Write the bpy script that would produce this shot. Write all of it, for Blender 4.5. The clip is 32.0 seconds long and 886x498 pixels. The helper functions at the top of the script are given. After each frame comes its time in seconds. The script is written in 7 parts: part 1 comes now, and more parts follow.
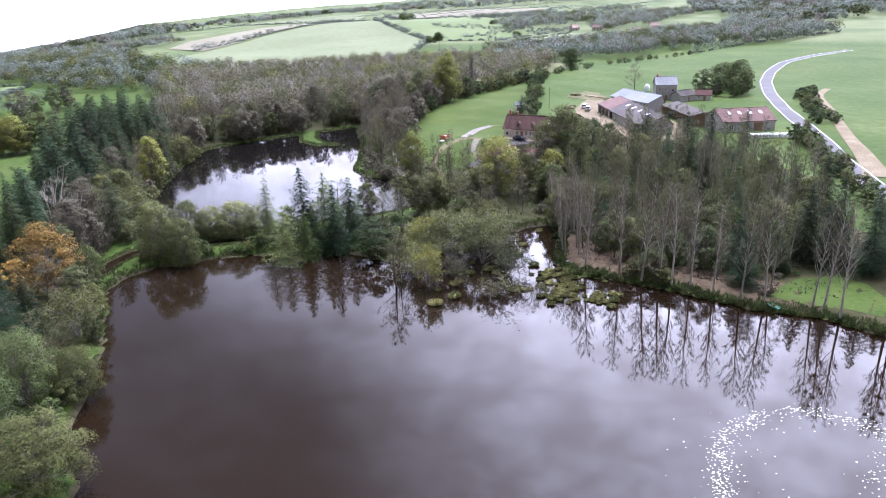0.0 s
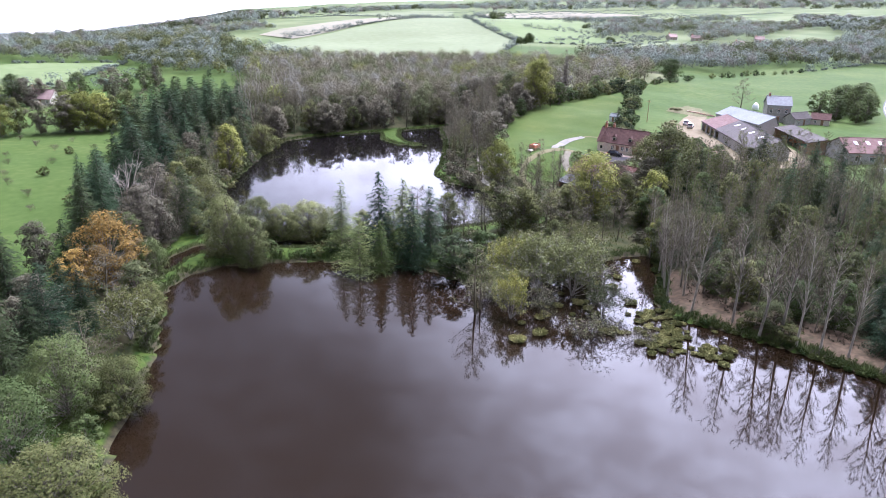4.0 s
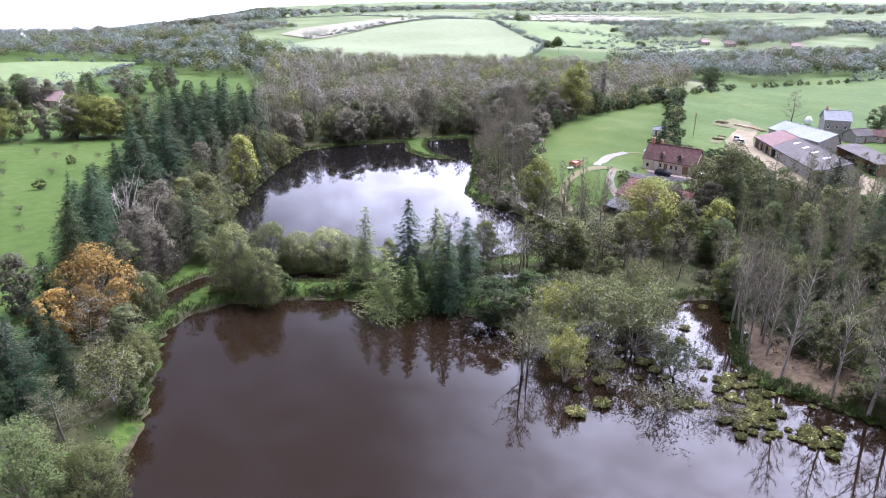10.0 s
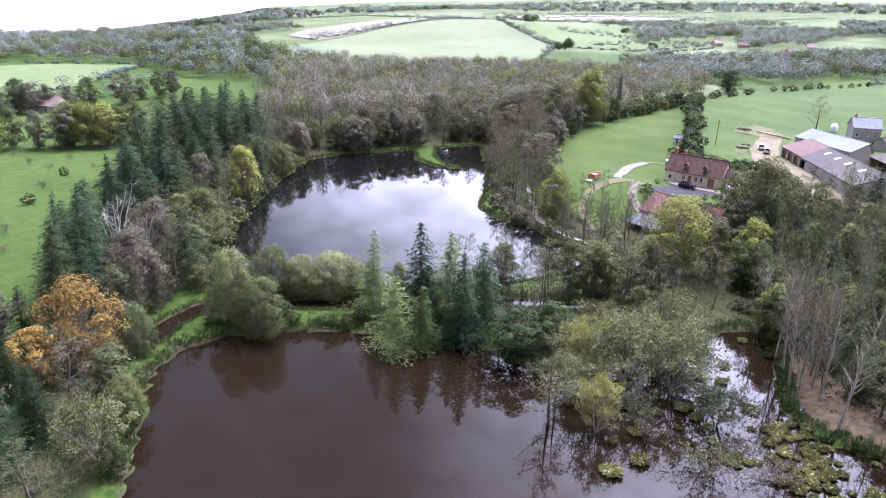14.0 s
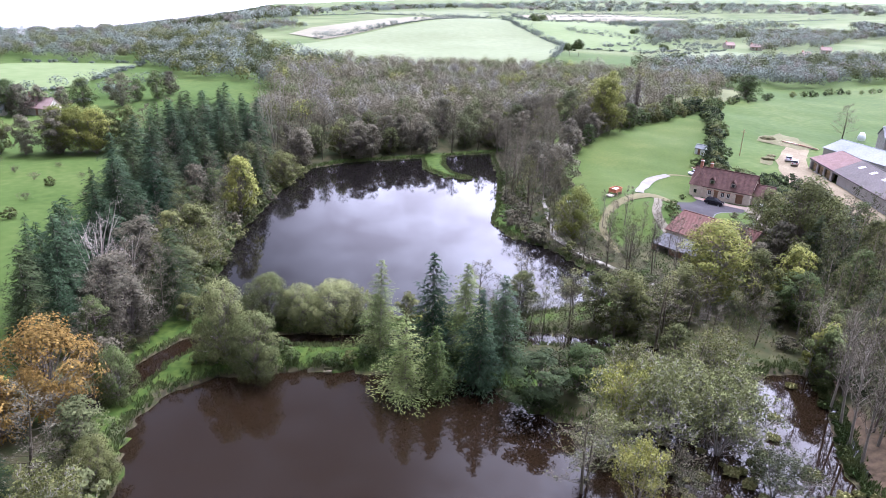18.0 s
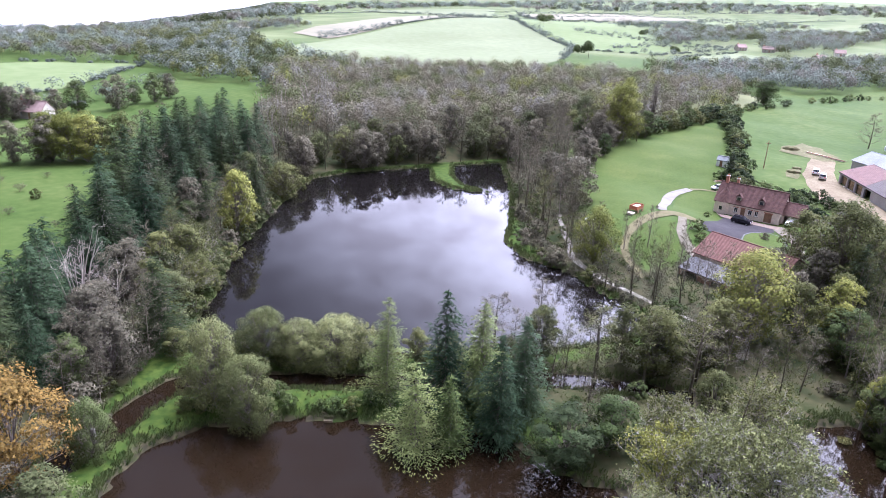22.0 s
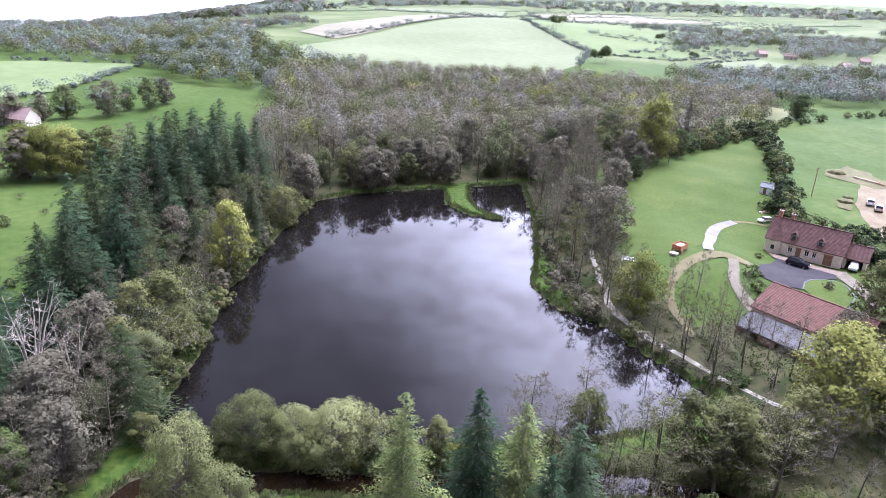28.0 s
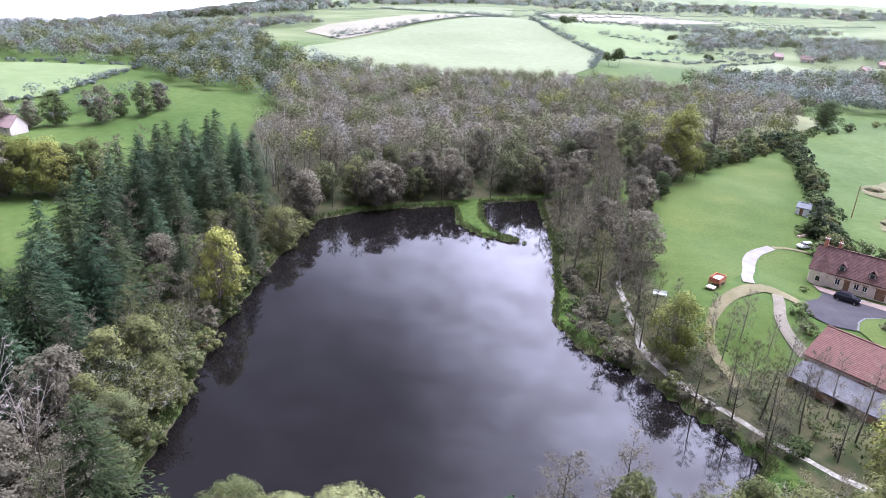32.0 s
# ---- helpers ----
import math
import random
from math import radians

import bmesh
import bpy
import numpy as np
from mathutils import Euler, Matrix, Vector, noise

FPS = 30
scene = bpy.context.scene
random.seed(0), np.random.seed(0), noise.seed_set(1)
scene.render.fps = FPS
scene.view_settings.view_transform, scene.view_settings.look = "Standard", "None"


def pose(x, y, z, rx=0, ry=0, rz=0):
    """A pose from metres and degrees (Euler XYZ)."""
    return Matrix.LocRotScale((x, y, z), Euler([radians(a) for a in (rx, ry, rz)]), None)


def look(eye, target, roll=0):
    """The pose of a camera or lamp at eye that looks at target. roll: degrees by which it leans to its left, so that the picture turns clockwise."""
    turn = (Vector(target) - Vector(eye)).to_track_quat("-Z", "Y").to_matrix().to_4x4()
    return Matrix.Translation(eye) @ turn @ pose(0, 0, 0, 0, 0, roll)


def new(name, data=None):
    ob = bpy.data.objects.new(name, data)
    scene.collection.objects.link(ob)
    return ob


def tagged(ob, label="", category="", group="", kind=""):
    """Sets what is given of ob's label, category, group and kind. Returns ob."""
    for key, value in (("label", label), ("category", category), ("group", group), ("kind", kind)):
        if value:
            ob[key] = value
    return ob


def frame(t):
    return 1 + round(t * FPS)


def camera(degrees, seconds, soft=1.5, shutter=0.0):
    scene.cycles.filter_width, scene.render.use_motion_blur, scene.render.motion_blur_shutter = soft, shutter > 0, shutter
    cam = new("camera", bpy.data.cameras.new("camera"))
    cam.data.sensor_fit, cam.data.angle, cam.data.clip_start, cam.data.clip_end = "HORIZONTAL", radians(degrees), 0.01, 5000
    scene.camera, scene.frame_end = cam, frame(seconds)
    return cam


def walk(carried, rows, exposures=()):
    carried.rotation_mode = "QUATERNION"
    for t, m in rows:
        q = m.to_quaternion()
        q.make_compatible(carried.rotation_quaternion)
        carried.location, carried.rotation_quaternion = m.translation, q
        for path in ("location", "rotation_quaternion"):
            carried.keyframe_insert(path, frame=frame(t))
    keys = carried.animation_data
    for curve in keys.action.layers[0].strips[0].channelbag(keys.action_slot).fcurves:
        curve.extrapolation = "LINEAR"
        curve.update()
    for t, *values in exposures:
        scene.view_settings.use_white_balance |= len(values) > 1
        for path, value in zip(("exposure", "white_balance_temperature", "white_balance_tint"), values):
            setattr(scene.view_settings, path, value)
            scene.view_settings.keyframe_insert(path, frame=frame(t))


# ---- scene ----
cam = camera(66, 32.0, soft=0.8)
walk(cam, [
    (0, look((1.11, -11.19, 50.37), (14.88, 81.56, 15.63), -2.06)),
    (0.5, look((1.12, -8.41, 49.80), (10.12, 84.99, 15.23), -0.92)),
    (1, look((0.78, -5.75, 49.49), (6.70, 87.91, 14.95), 0.07)),
    (2, look((0.18, -2.30, 49.42), (5.14, 91.34, 14.69), 0.76)),
    (3, look((0.00, 0.00, 49.68), (4.40, 93.65, 14.89), 0.77)),
    (6, look((-1.84, 9.18, 49.91), (1.44, 102.88, 15.11), 1.28)),
    (9, look((-3.26, 18.40, 49.88), (-1.29, 112.15, 15.14), 1.56)),
    (12, look((-4.60, 26.91, 50.44), (-3.33, 120.63, 15.57), 1.67)),
    (14.5, look((-5.38, 33.30, 50.86), (-4.63, 127.03, 15.99), 1.59)),
    (17, look((-6.70, 41.12, 51.26), (-6.13, 134.77, 16.21), 1.86)),
    (19, look((-7.47, 46.74, 51.62), (-7.09, 140.36, 16.49), 2.10)),
    (21, look((-8.22, 52.11, 52.30), (-8.18, 145.68, 17.04), 2.09)),
    (23, look((-9.35, 57.99, 52.66), (-9.32, 151.50, 17.22), 2.66)),
    (25, look((-10.41, 63.95, 53.41), (-10.70, 157.46, 17.96), 2.90)),
    (28, look((-12.10, 74.69, 54.33), (-12.61, 168.08, 18.60), 3.21)),
    (30, look((-13.22, 81.40, 55.00), (-14.04, 174.73, 19.09), 3.39)),
    (32, look((-14.15, 88.85, 55.31), (-15.26, 182.14, 19.32), 3.48)),
], [(0, 1.27, 5250, 24), (8, 1.5, 5200, 26), (32, 1.5, 5200, 27)])

# ---- sky and sun: a bright overcast day ----
world = bpy.data.worlds.new("overcast_sky")
scene.world = world
world.use_nodes = True
wn, wl = world.node_tree.nodes, world.node_tree.links
wn.clear()
w_out = wn.new("ShaderNodeOutputWorld")
w_sky = wn.new("ShaderNodeTexSky")
w_sky.sky_type = "NISHITA"
w_sky.sun_disc = False
w_sky.sun_elevation, w_sky.sun_rotation = radians(64), radians(15)
w_bg1 = wn.new("ShaderNodeBackground")
w_bg1.inputs["Strength"].default_value = 0.10
wl.new(w_sky.outputs[0], w_bg1.inputs["Color"])
w_co = wn.new("ShaderNodeTexCoord")
w_map = wn.new("ShaderNodeMapping")
w_map.inputs["Scale"].default_value = (1.0, 1.3, 2.2)
w_map.inputs["Location"].default_value = (0.37, 0.15, 0.0)
wl.new(w_co.outputs["Generated"], w_map.inputs["Vector"])
w_noise = wn.new("ShaderNodeTexNoise")
w_noise.inputs["Scale"].default_value = 13.0
w_noise.inputs["Detail"].default_value = 6.0
w_noise.inputs["Roughness"].default_value = 0.62
w_noise.inputs["Distortion"].default_value = 0.35
wl.new(w_map.outputs[0], w_noise.inputs["Vector"])
w_ramp = wn.new("ShaderNodeValToRGB")
w_ramp.color_ramp.elements[0].position, w_ramp.color_ramp.elements[1].position = 0.38, 0.66
w_ramp.color_ramp.elements[0].color = (0.74, 0.68, 0.66, 1)
w_ramp.color_ramp.elements[1].color = (1.12, 1.07, 1.05, 1)
wl.new(w_noise.outputs["Fac"], w_ramp.inputs["Fac"])
w_bg2 = wn.new("ShaderNodeBackground")
w_bg2.inputs["Strength"].default_value = 1.1
# the cloud cover is brightest overhead, where the sun stands behind it, and again where it thins low in the east
w_scale = None
for way, lo, hi, much in (((0.10, 0.30, 0.95), 0.86, 0.99, 8.5), ((0.20, 0.978, 0.05), 0.82, 1.0, 1.8), ((0.74, 0.52, 0.43), 0.60, 0.97, 3.7)):
    w_dot = wn.new("ShaderNodeVectorMath")
    w_dot.operation = "DOT_PRODUCT"
    w_dot.inputs[1].default_value = way
    wl.new(w_co.outputs["Generated"], w_dot.inputs[0])
    w_glow = wn.new("ShaderNodeMapRange")
    w_glow.interpolation_type = "SMOOTHSTEP"
    w_glow.inputs["From Min"].default_value, w_glow.inputs["From Max"].default_value = lo, hi
    w_glow.inputs["To Min"].default_value, w_glow.inputs["To Max"].default_value = 0.085, 0.085 + much
    wl.new(w_dot.outputs["Value"], w_glow.inputs["Value"])
    if w_scale is None:
        w_scale = w_glow.outputs[0]
    else:
        w_sum = wn.new("ShaderNodeMath")
        wl.new(w_scale, w_sum.inputs[0])
        wl.new(w_glow.outputs[0], w_sum.inputs[1])
        w_scale = w_sum.outputs[0]
# and pale all round along the hazy horizon
w_sep = wn.new("ShaderNodeSeparateXYZ")
wl.new(w_co.outputs["Generated"], w_sep.inputs[0])
w_low = wn.new("ShaderNodeMapRange")
w_low.interpolation_type = "SMOOTHSTEP"
w_low.inputs["From Min"].default_value, w_low.inputs["From Max"].default_value = 0.11, 0.02
w_low.inputs["To Min"].default_value, w_low.inputs["To Max"].default_value = 0.0, 1.8
wl.new(w_sep.outputs["Z"], w_low.inputs["Value"])
w_sum2 = wn.new("ShaderNodeMath")
wl.new(w_scale, w_sum2.inputs[0])
wl.new(w_low.outputs[0], w_sum2.inputs[1])
w_scale = w_sum2.outputs[0]
w_mul = wn.new("ShaderNodeVectorMath")
w_mul.operation = "SCALE"
wl.new(w_ramp.outputs["Color"], w_mul.inputs[0])
wl.new(w_scale, w_mul.inputs["Scale"])
wl.new(w_mul.outputs[0], w_bg2.inputs["Color"])
w_mix = wn.new("ShaderNodeMixShader")
w_mix.inputs["Fac"].default_value = 0.92
wl.new(w_bg1.outputs[0], w_mix.inputs[1])
wl.new(w_bg2.outputs[0], w_mix.inputs[2])
wl.new(w_mix.outputs[0], w_out.inputs["Surface"])

sun_data = bpy.data.lights.new("sun", "SUN")
sun_data.energy, sun_data.angle, sun_data.color = 1.3, radians(18), (1.0, 0.97, 0.92)
sun = new("sun", sun_data)
sun.matrix_world = look((11, 42, 190), (0, 0, 100))


# ---- materials ----
def material(name, c1, c2, scale=1.0, rough=0.8, bump=0.0, c3=None, metal=0.0, vary=0.0, island=0.0, fine=8.0, stripes=0.0, stripe_axis="X"):
    """A surface that varies between two or three colours at two scales; vary and island shift it from object to object and piece to piece."""
    m = bpy.data.materials.new(name)
    m.use_nodes = True
    nt = m.node_tree
    n, l = nt.nodes, nt.links
    b = n["Principled BSDF"]
    b.inputs["Roughness"].default_value = rough
    b.inputs["Metallic"].default_value = metal
    b.inputs["Specular IOR Level"].default_value = 0.5 if rough < 0.55 else 0.06
    co = n.new("ShaderNodeTexCoord")
    big = n.new("ShaderNodeTexNoise")
    big.inputs["Scale"].default_value, big.inputs["Detail"].default_value = scale, 5.0
    small = n.new("ShaderNodeTexNoise")
    small.inputs["Scale"].default_value, small.inputs["Detail"].default_value = scale * fine, 4.0
    for t in (big, small):
        l.new(co.outputs["Object"], t.inputs["Vector"])
    add = n.new("ShaderNodeMath")
    add.operation = "MULTIPLY_ADD"
    add.inputs[1].default_value, add.inputs[2].default_value = 0.45, 0.0
    l.new(small.outputs["Fac"], add.inputs[0])
    add2 = n.new("ShaderNodeMath")
    add2.operation = "MULTIPLY_ADD"
    add2.inputs[1].default_value = 0.55
    l.new(big.outputs["Fac"], add2.inputs[0])
    l.new(add.outputs[0], add2.inputs[2])
    last = add2.outputs[0]
    for amount, kind, socket in ((vary, "ShaderNodeObjectInfo", "Random"), (island, "ShaderNodeNewGeometry", "Random Per Island")):
        if amount:
            info = n.new(kind)
            shift = n.new("ShaderNodeMath")
            shift.operation = "MULTIPLY_ADD"
            shift.inputs[1].default_value, shift.inputs[2].default_value = amount, -amount / 2
            l.new(info.outputs[socket], shift.inputs[0])
            plus = n.new("ShaderNodeMath")
            l.new(last, plus.inputs[0])
            l.new(shift.outputs[0], plus.inputs[1])
            last = plus.outputs[0]
    ramp = n.new("ShaderNodeValToRGB")
    e = ramp.color_ramp.elements
    e[0].position, e[1].position = 0.32, 0.68
    e[0].color, e[1].color = (*c1, 1), (*c2, 1)
    if c3:
        mid = e.new(0.52)
        mid.color = (*c3, 1)
    l.new(last, ramp.inputs["Fac"])
    l.new(ramp.outputs["Color"], b.inputs["Base Color"])
    height = small.outputs["Fac"]
    if stripes:
        wave = n.new("ShaderNodeTexWave")
        wave.bands_direction = stripe_axis
        wave.inputs["Scale"].default_value = stripes
        wave.inputs["Distortion"].default_value = 0.4
        l.new(co.outputs["Object"], wave.inputs["Vector"])
        height = wave.outputs["Fac"]
    if bump:
        bp = n.new("ShaderNodeBump")
        bp.inputs["Strength"].default_value = bump
        bp.inputs["Distance"].default_value = 0.1
        l.new(height, bp.inputs["Height"])
        l.new(bp.outputs["Normal"], b.inputs["Normal"])
    return m


def leaf_material(name, dark, light, island=0.16):
    m = material(name, dark, light, scale=0.30, rough=0.75, vary=0.30, island=island, fine=6.0)
    n, l = m.node_tree.nodes, m.node_tree.links
    b = n["Principled BSDF"]
    tr = n.new("ShaderNodeBsdfTranslucent")
    ramp = [x for x in n if x.type == "VALTORGB"][0]
    l.new(ramp.outputs["Color"], tr.inputs["Color"])
    mix = n.new("ShaderNodeMixShader")
    mix.inputs["Fac"].default_value = 0.28
    out = [x for x in n if x.type == "OUTPUT_MATERIAL"][0]
    l.new(b.outputs[0], mix.inputs[1])
    l.new(tr.outputs[0], mix.inputs[2])
    l.new(mix.outputs[0], out.inputs["Surface"])
    return m


def water_material(name, body):
    m = bpy.data.materials.new(name)
    m.use_nodes = True
    n, l = m.node_tree.nodes, m.node_tree.links
    b = n["Principled BSDF"]
    b.inputs["Base Color"].default_value = (*body, 1)
    b.inputs["Roughness"].default_value = 0.035
    b.inputs["IOR"].default_value = 1.333
    co = n.new("ShaderNodeTexCoord")
    t = n.new("ShaderNodeTexNoise")
    t.inputs["Scale"].default_value, t.inputs["Detail"].default_value = 0.6, 4.0
    l.new(co.outputs["Object"], t.inputs["Vector"])
    bp = n.new("ShaderNodeBump")
    bp.inputs["Strength"].default_value, bp.inputs["Distance"].default_value = 0.05, 0.05
    l.new(t.outputs["Fac"], bp.inputs["Height"])
    l.new(bp.outputs["Normal"], b.inputs["Normal"])
    return m


M_MEADOW = material("meadow_grass", (0.028, 0.052, 0.009), (0.067, 0.087, 0.023), 0.03, 0.9, 0.3, (0.045, 0.070, 0.015), fine=14)
M_LAWN = material("mown_lawn", (0.030, 0.053, 0.008), (0.068, 0.084, 0.020), 0.09, 0.9, 0.5, (0.047, 0.068, 0.014), fine=22)
M_BANK = material("bank_grass", (0.026, 0.050, 0.009), (0.066, 0.090, 0.020), 0.2, 0.9, 0.4, fine=8)
M_FLOOR = material("leaf_litter", (0.045, 0.045, 0.028), (0.105, 0.085, 0.062), 0.12, 0.95, 0.5, (0.055, 0.075, 0.030), fine=10)
M_LITTER = material("fallen_leaves_brown", (0.13, 0.085, 0.055), (0.22, 0.15, 0.10), 0.4, 0.95, 0.5, fine=10)
M_PALE = material("pale_cut_field", (0.098, 0.116, 0.058), (0.140, 0.154, 0.086), 0.012, 0.95, 0.1, (0.118, 0.136, 0.072), fine=16)
M_STUBBLE = material("ploughed_pink_field", (0.130, 0.122, 0.082), (0.180, 0.168, 0.120), 0.015, 0.95, 0.1, fine=16)
M_FARGREEN = material("far_pasture", (0.082, 0.112, 0.042), (0.125, 0.150, 0.068), 0.012, 0.95, 0.1, fine=12)
M_ROUGH = material("rough_pasture", (0.075, 0.090, 0.036), (0.130, 0.130, 0.066), 0.08, 0.95, 0.2, fine=12)
M_DIRT = material("trodden_earth", (0.109, 0.087, 0.053), (0.187, 0.159, 0.105), 0.2, 0.95, 0.3, (0.148, 0.123, 0.078))
M_GREYPATH = material("worn_grey_path", (0.085, 0.079, 0.051), (0.157, 0.139, 0.108), 0.7, 0.95, 0.3, fine=8)
M_PAVING = material("brown_paving", (0.120, 0.092, 0.072), (0.190, 0.150, 0.122), 0.9, 0.9, 0.3, fine=8)
M_SOIL = material("turned_reddish_soil", (0.075, 0.060, 0.036), (0.155, 0.118, 0.080), 0.3, 0.95, 0.5, (0.090, 0.092, 0.042), fine=6)
M_SLATE = material("pale_slate_roof", (0.142, 0.147, 0.151), (0.223, 0.228, 0.230), 1.2, 0.7, 0.4, stripes=1.6, stripe_axis="Y")
M_HAY = material("stacked_straw", (0.20, 0.145, 0.085), (0.36, 0.27, 0.16), 1.5, 0.95, 0.5, vary=0.4)
M_GRAVEL = material("pale_gravel", (0.124, 0.115, 0.100), (0.204, 0.190, 0.167), 0.6, 0.95, 0.4, fine=16)
M_STONY = material("stony_pale_track", (0.08, 0.078, 0.05), (0.36, 0.34, 0.30), 0.5, 0.95, 0.4, (0.18, 0.168, 0.135), fine=5)
M_SAND = material("grassy_sand_path", (0.070, 0.069, 0.029), (0.140, 0.119, 0.069), 0.5, 0.95, 0.3, fine=10)
M_ASPHALT = material("dark_asphalt", (0.024, 0.023, 0.025), (0.045, 0.041, 0.042), 0.5, 0.85, 0.15, fine=20)
M_ROAD = material("worn_road_asphalt", (0.072, 0.072, 0.074), (0.111, 0.109, 0.108), 0.15, 0.85, 0.1, fine=20)
M_WHITE = material("white_paint", (0.70, 0.70, 0.68), (0.82, 0.82, 0.80), 1.0, 0.6)
M_STONE = material("pale_stone_wall", (0.540, 0.450, 0.370), (0.780, 0.680, 0.580), 1.4, 0.9, 0.5, (0.660, 0.560, 0.470), fine=5)
M_GREYSTONE = material("grey_stone_wall", (0.22, 0.21, 0.20), (0.40, 0.38, 0.36), 1.2, 0.9, 0.5, fine=5)
M_RENDERED = material("cream_rendered_wall", (0.400, 0.360, 0.310), (0.520, 0.480, 0.420), 0.6, 0.9, 0.1)
M_TILE = material("brown_red_roof_tiles", (0.048, 0.033, 0.026), (0.128, 0.084, 0.064), 1.6, 0.85, 0.25, (0.090, 0.052, 0.046), fine=9, stripes=1.6, stripe_axis="Y")
M_REDTILE = material("old_red_roof_tiles", (0.078, 0.042, 0.034), (0.146, 0.086, 0.069), 1.8, 0.85, 0.35, (0.111, 0.060, 0.048), fine=6, stripes=1.1, stripe_axis="Y")
M_FARROOF = material("weathered_pink_tiles", (0.20, 0.140, 0.122), (0.30, 0.225, 0.20), 0.8, 0.85, 0.4)
M_PINKROOF = material("faded_red_sheet_roof", (0.089, 0.053, 0.046), (0.140, 0.088, 0.076), 0.7, 0.7, 0.4, stripes=1.0)
M_BROWNSHEET = material("brown_fibre_cement_roof", (0.095, 0.066, 0.064), (0.145, 0.105, 0.10), 0.25, 0.8, 0.4, stripes=1.4)
M_GREYSHEET = material("dark_grey_fibre_cement_roof", (0.058, 0.051, 0.047), (0.088, 0.078, 0.072), 0.25, 0.8, 0.4, stripes=1.4)
M_TIN = material("galvanised_corrugated_sheet", (0.053, 0.051, 0.050), (0.139, 0.139, 0.140), 0.55, 0.7, 0.6, stripes=2.2)
M_WHITESHEET = material("pale_blue_white_sheet_roof", (0.140, 0.152, 0.152), (0.212, 0.221, 0.220), 0.2, 0.75, 0.4, stripes=1.6)
M_CLAD = material("grey_sheet_cladding", (0.288, 0.280, 0.272), (0.400, 0.384, 0.376), 0.4, 0.7, 0.3, stripes=2.0)
M_WOOD = material("brown_weathered_boards", (0.16, 0.095, 0.06), (0.30, 0.19, 0.12), 1.5, 0.8, 0.4, fine=7)
M_REDWOOD = material("red_brown_stained_wood", (0.26, 0.09, 0.05), (0.38, 0.16, 0.09), 1.5, 0.7, 0.3)
M_DARK = material("dark_interior", (0.02, 0.02, 0.02), (0.05, 0.045, 0.04), 1.0, 0.9)
M_BRICK = material("red_brick", (0.28, 0.12, 0.08), (0.40, 0.20, 0.14), 3.0, 0.9, 0.4)
M_SKYLIGHT = material("translucent_roof_light", (0.42, 0.44, 0.46), (0.54, 0.56, 0.58), 2.0, 0.4)
M_PLASTIC = material("white_plastic_wrap", (0.60, 0.64, 0.62), (0.80, 0.82, 0.80), 2.0, 0.35, 0.3, vary=0.3)
M_GLASS = material("window_glass", (0.015, 0.018, 0.022), (0.03, 0.035, 0.04), 2.0, 0.06)
M_BLACKCAR = material("black_car_paint", (0.006, 0.006, 0.010), (0.014, 0.014, 0.02), 2.0, 0.15)
M_WHITECAR = material("white_car_paint", (0.72, 0.73, 0.75), (0.80, 0.81, 0.82), 2.0, 0.2)
M_RUBBER = material("tyre_rubber", (0.015, 0.015, 0.015), (0.03, 0.03, 0.03), 4.0, 0.9)
M_ALLOY = material("wheel_alloy", (0.45, 0.45, 0.46), (0.60, 0.60, 0.62), 4.0, 0.3, metal=0.8)
M_LAMP = material("lamp_lens", (0.45, 0.45, 0.46), (0.65, 0.65, 0.66), 4.0, 0.2)
M_REDLAMP = material("tail_lamp_lens", (0.30, 0.02, 0.02), (0.42, 0.04, 0.03), 4.0, 0.2)
M_BOAT = material("green_boat_paint", (0.03, 0.20, 0.11), (0.07, 0.30, 0.18), 2.0, 0.5)
M_PAD = material("lily_pad", (0.22, 0.245, 0.145), (0.40, 0.42, 0.31), 0.8, 0.4, island=0.5)
M_SEDGE = leaf_material("sedge_tussock_leaf", (0.100, 0.108, 0.036), (0.290, 0.280, 0.110))
M_STRAW = leaf_material("bank_reed_leaf", (0.026, 0.046, 0.011), (0.104, 0.120, 0.042))
M_WATER = water_material("brown_pond_water", (0.0085, 0.0052, 0.0026))
M_WATER_UP = water_material("grey_pond_water", (0.0042, 0.0036, 0.0032))

BARK = material("grey_brown_bark", (0.10, 0.085, 0.07), (0.20, 0.175, 0.15), 1.2, 0.9, 0.5, vary=0.3)
BARK_PALE = material("pale_poplar_bark", (0.170, 0.152, 0.122), (0.330, 0.300, 0.245), 1.0, 0.9, 0.4, vary=0.3)
BARK_SALLOW = material("silvery_sallow_bark", (0.150, 0.138, 0.115), (0.290, 0.270, 0.230), 1.0, 0.9, 0.3, vary=0.3)
BARK_DEAD = material("bleached_dead_wood", (0.170, 0.150, 0.122), (0.300, 0.272, 0.226), 1.2, 0.9, 0.3)
BARK_TWIG = material("brown_grey_twigs", (0.056, 0.049, 0.032), (0.122, 0.109, 0.076), 0.6, 0.9, vary=0.3)

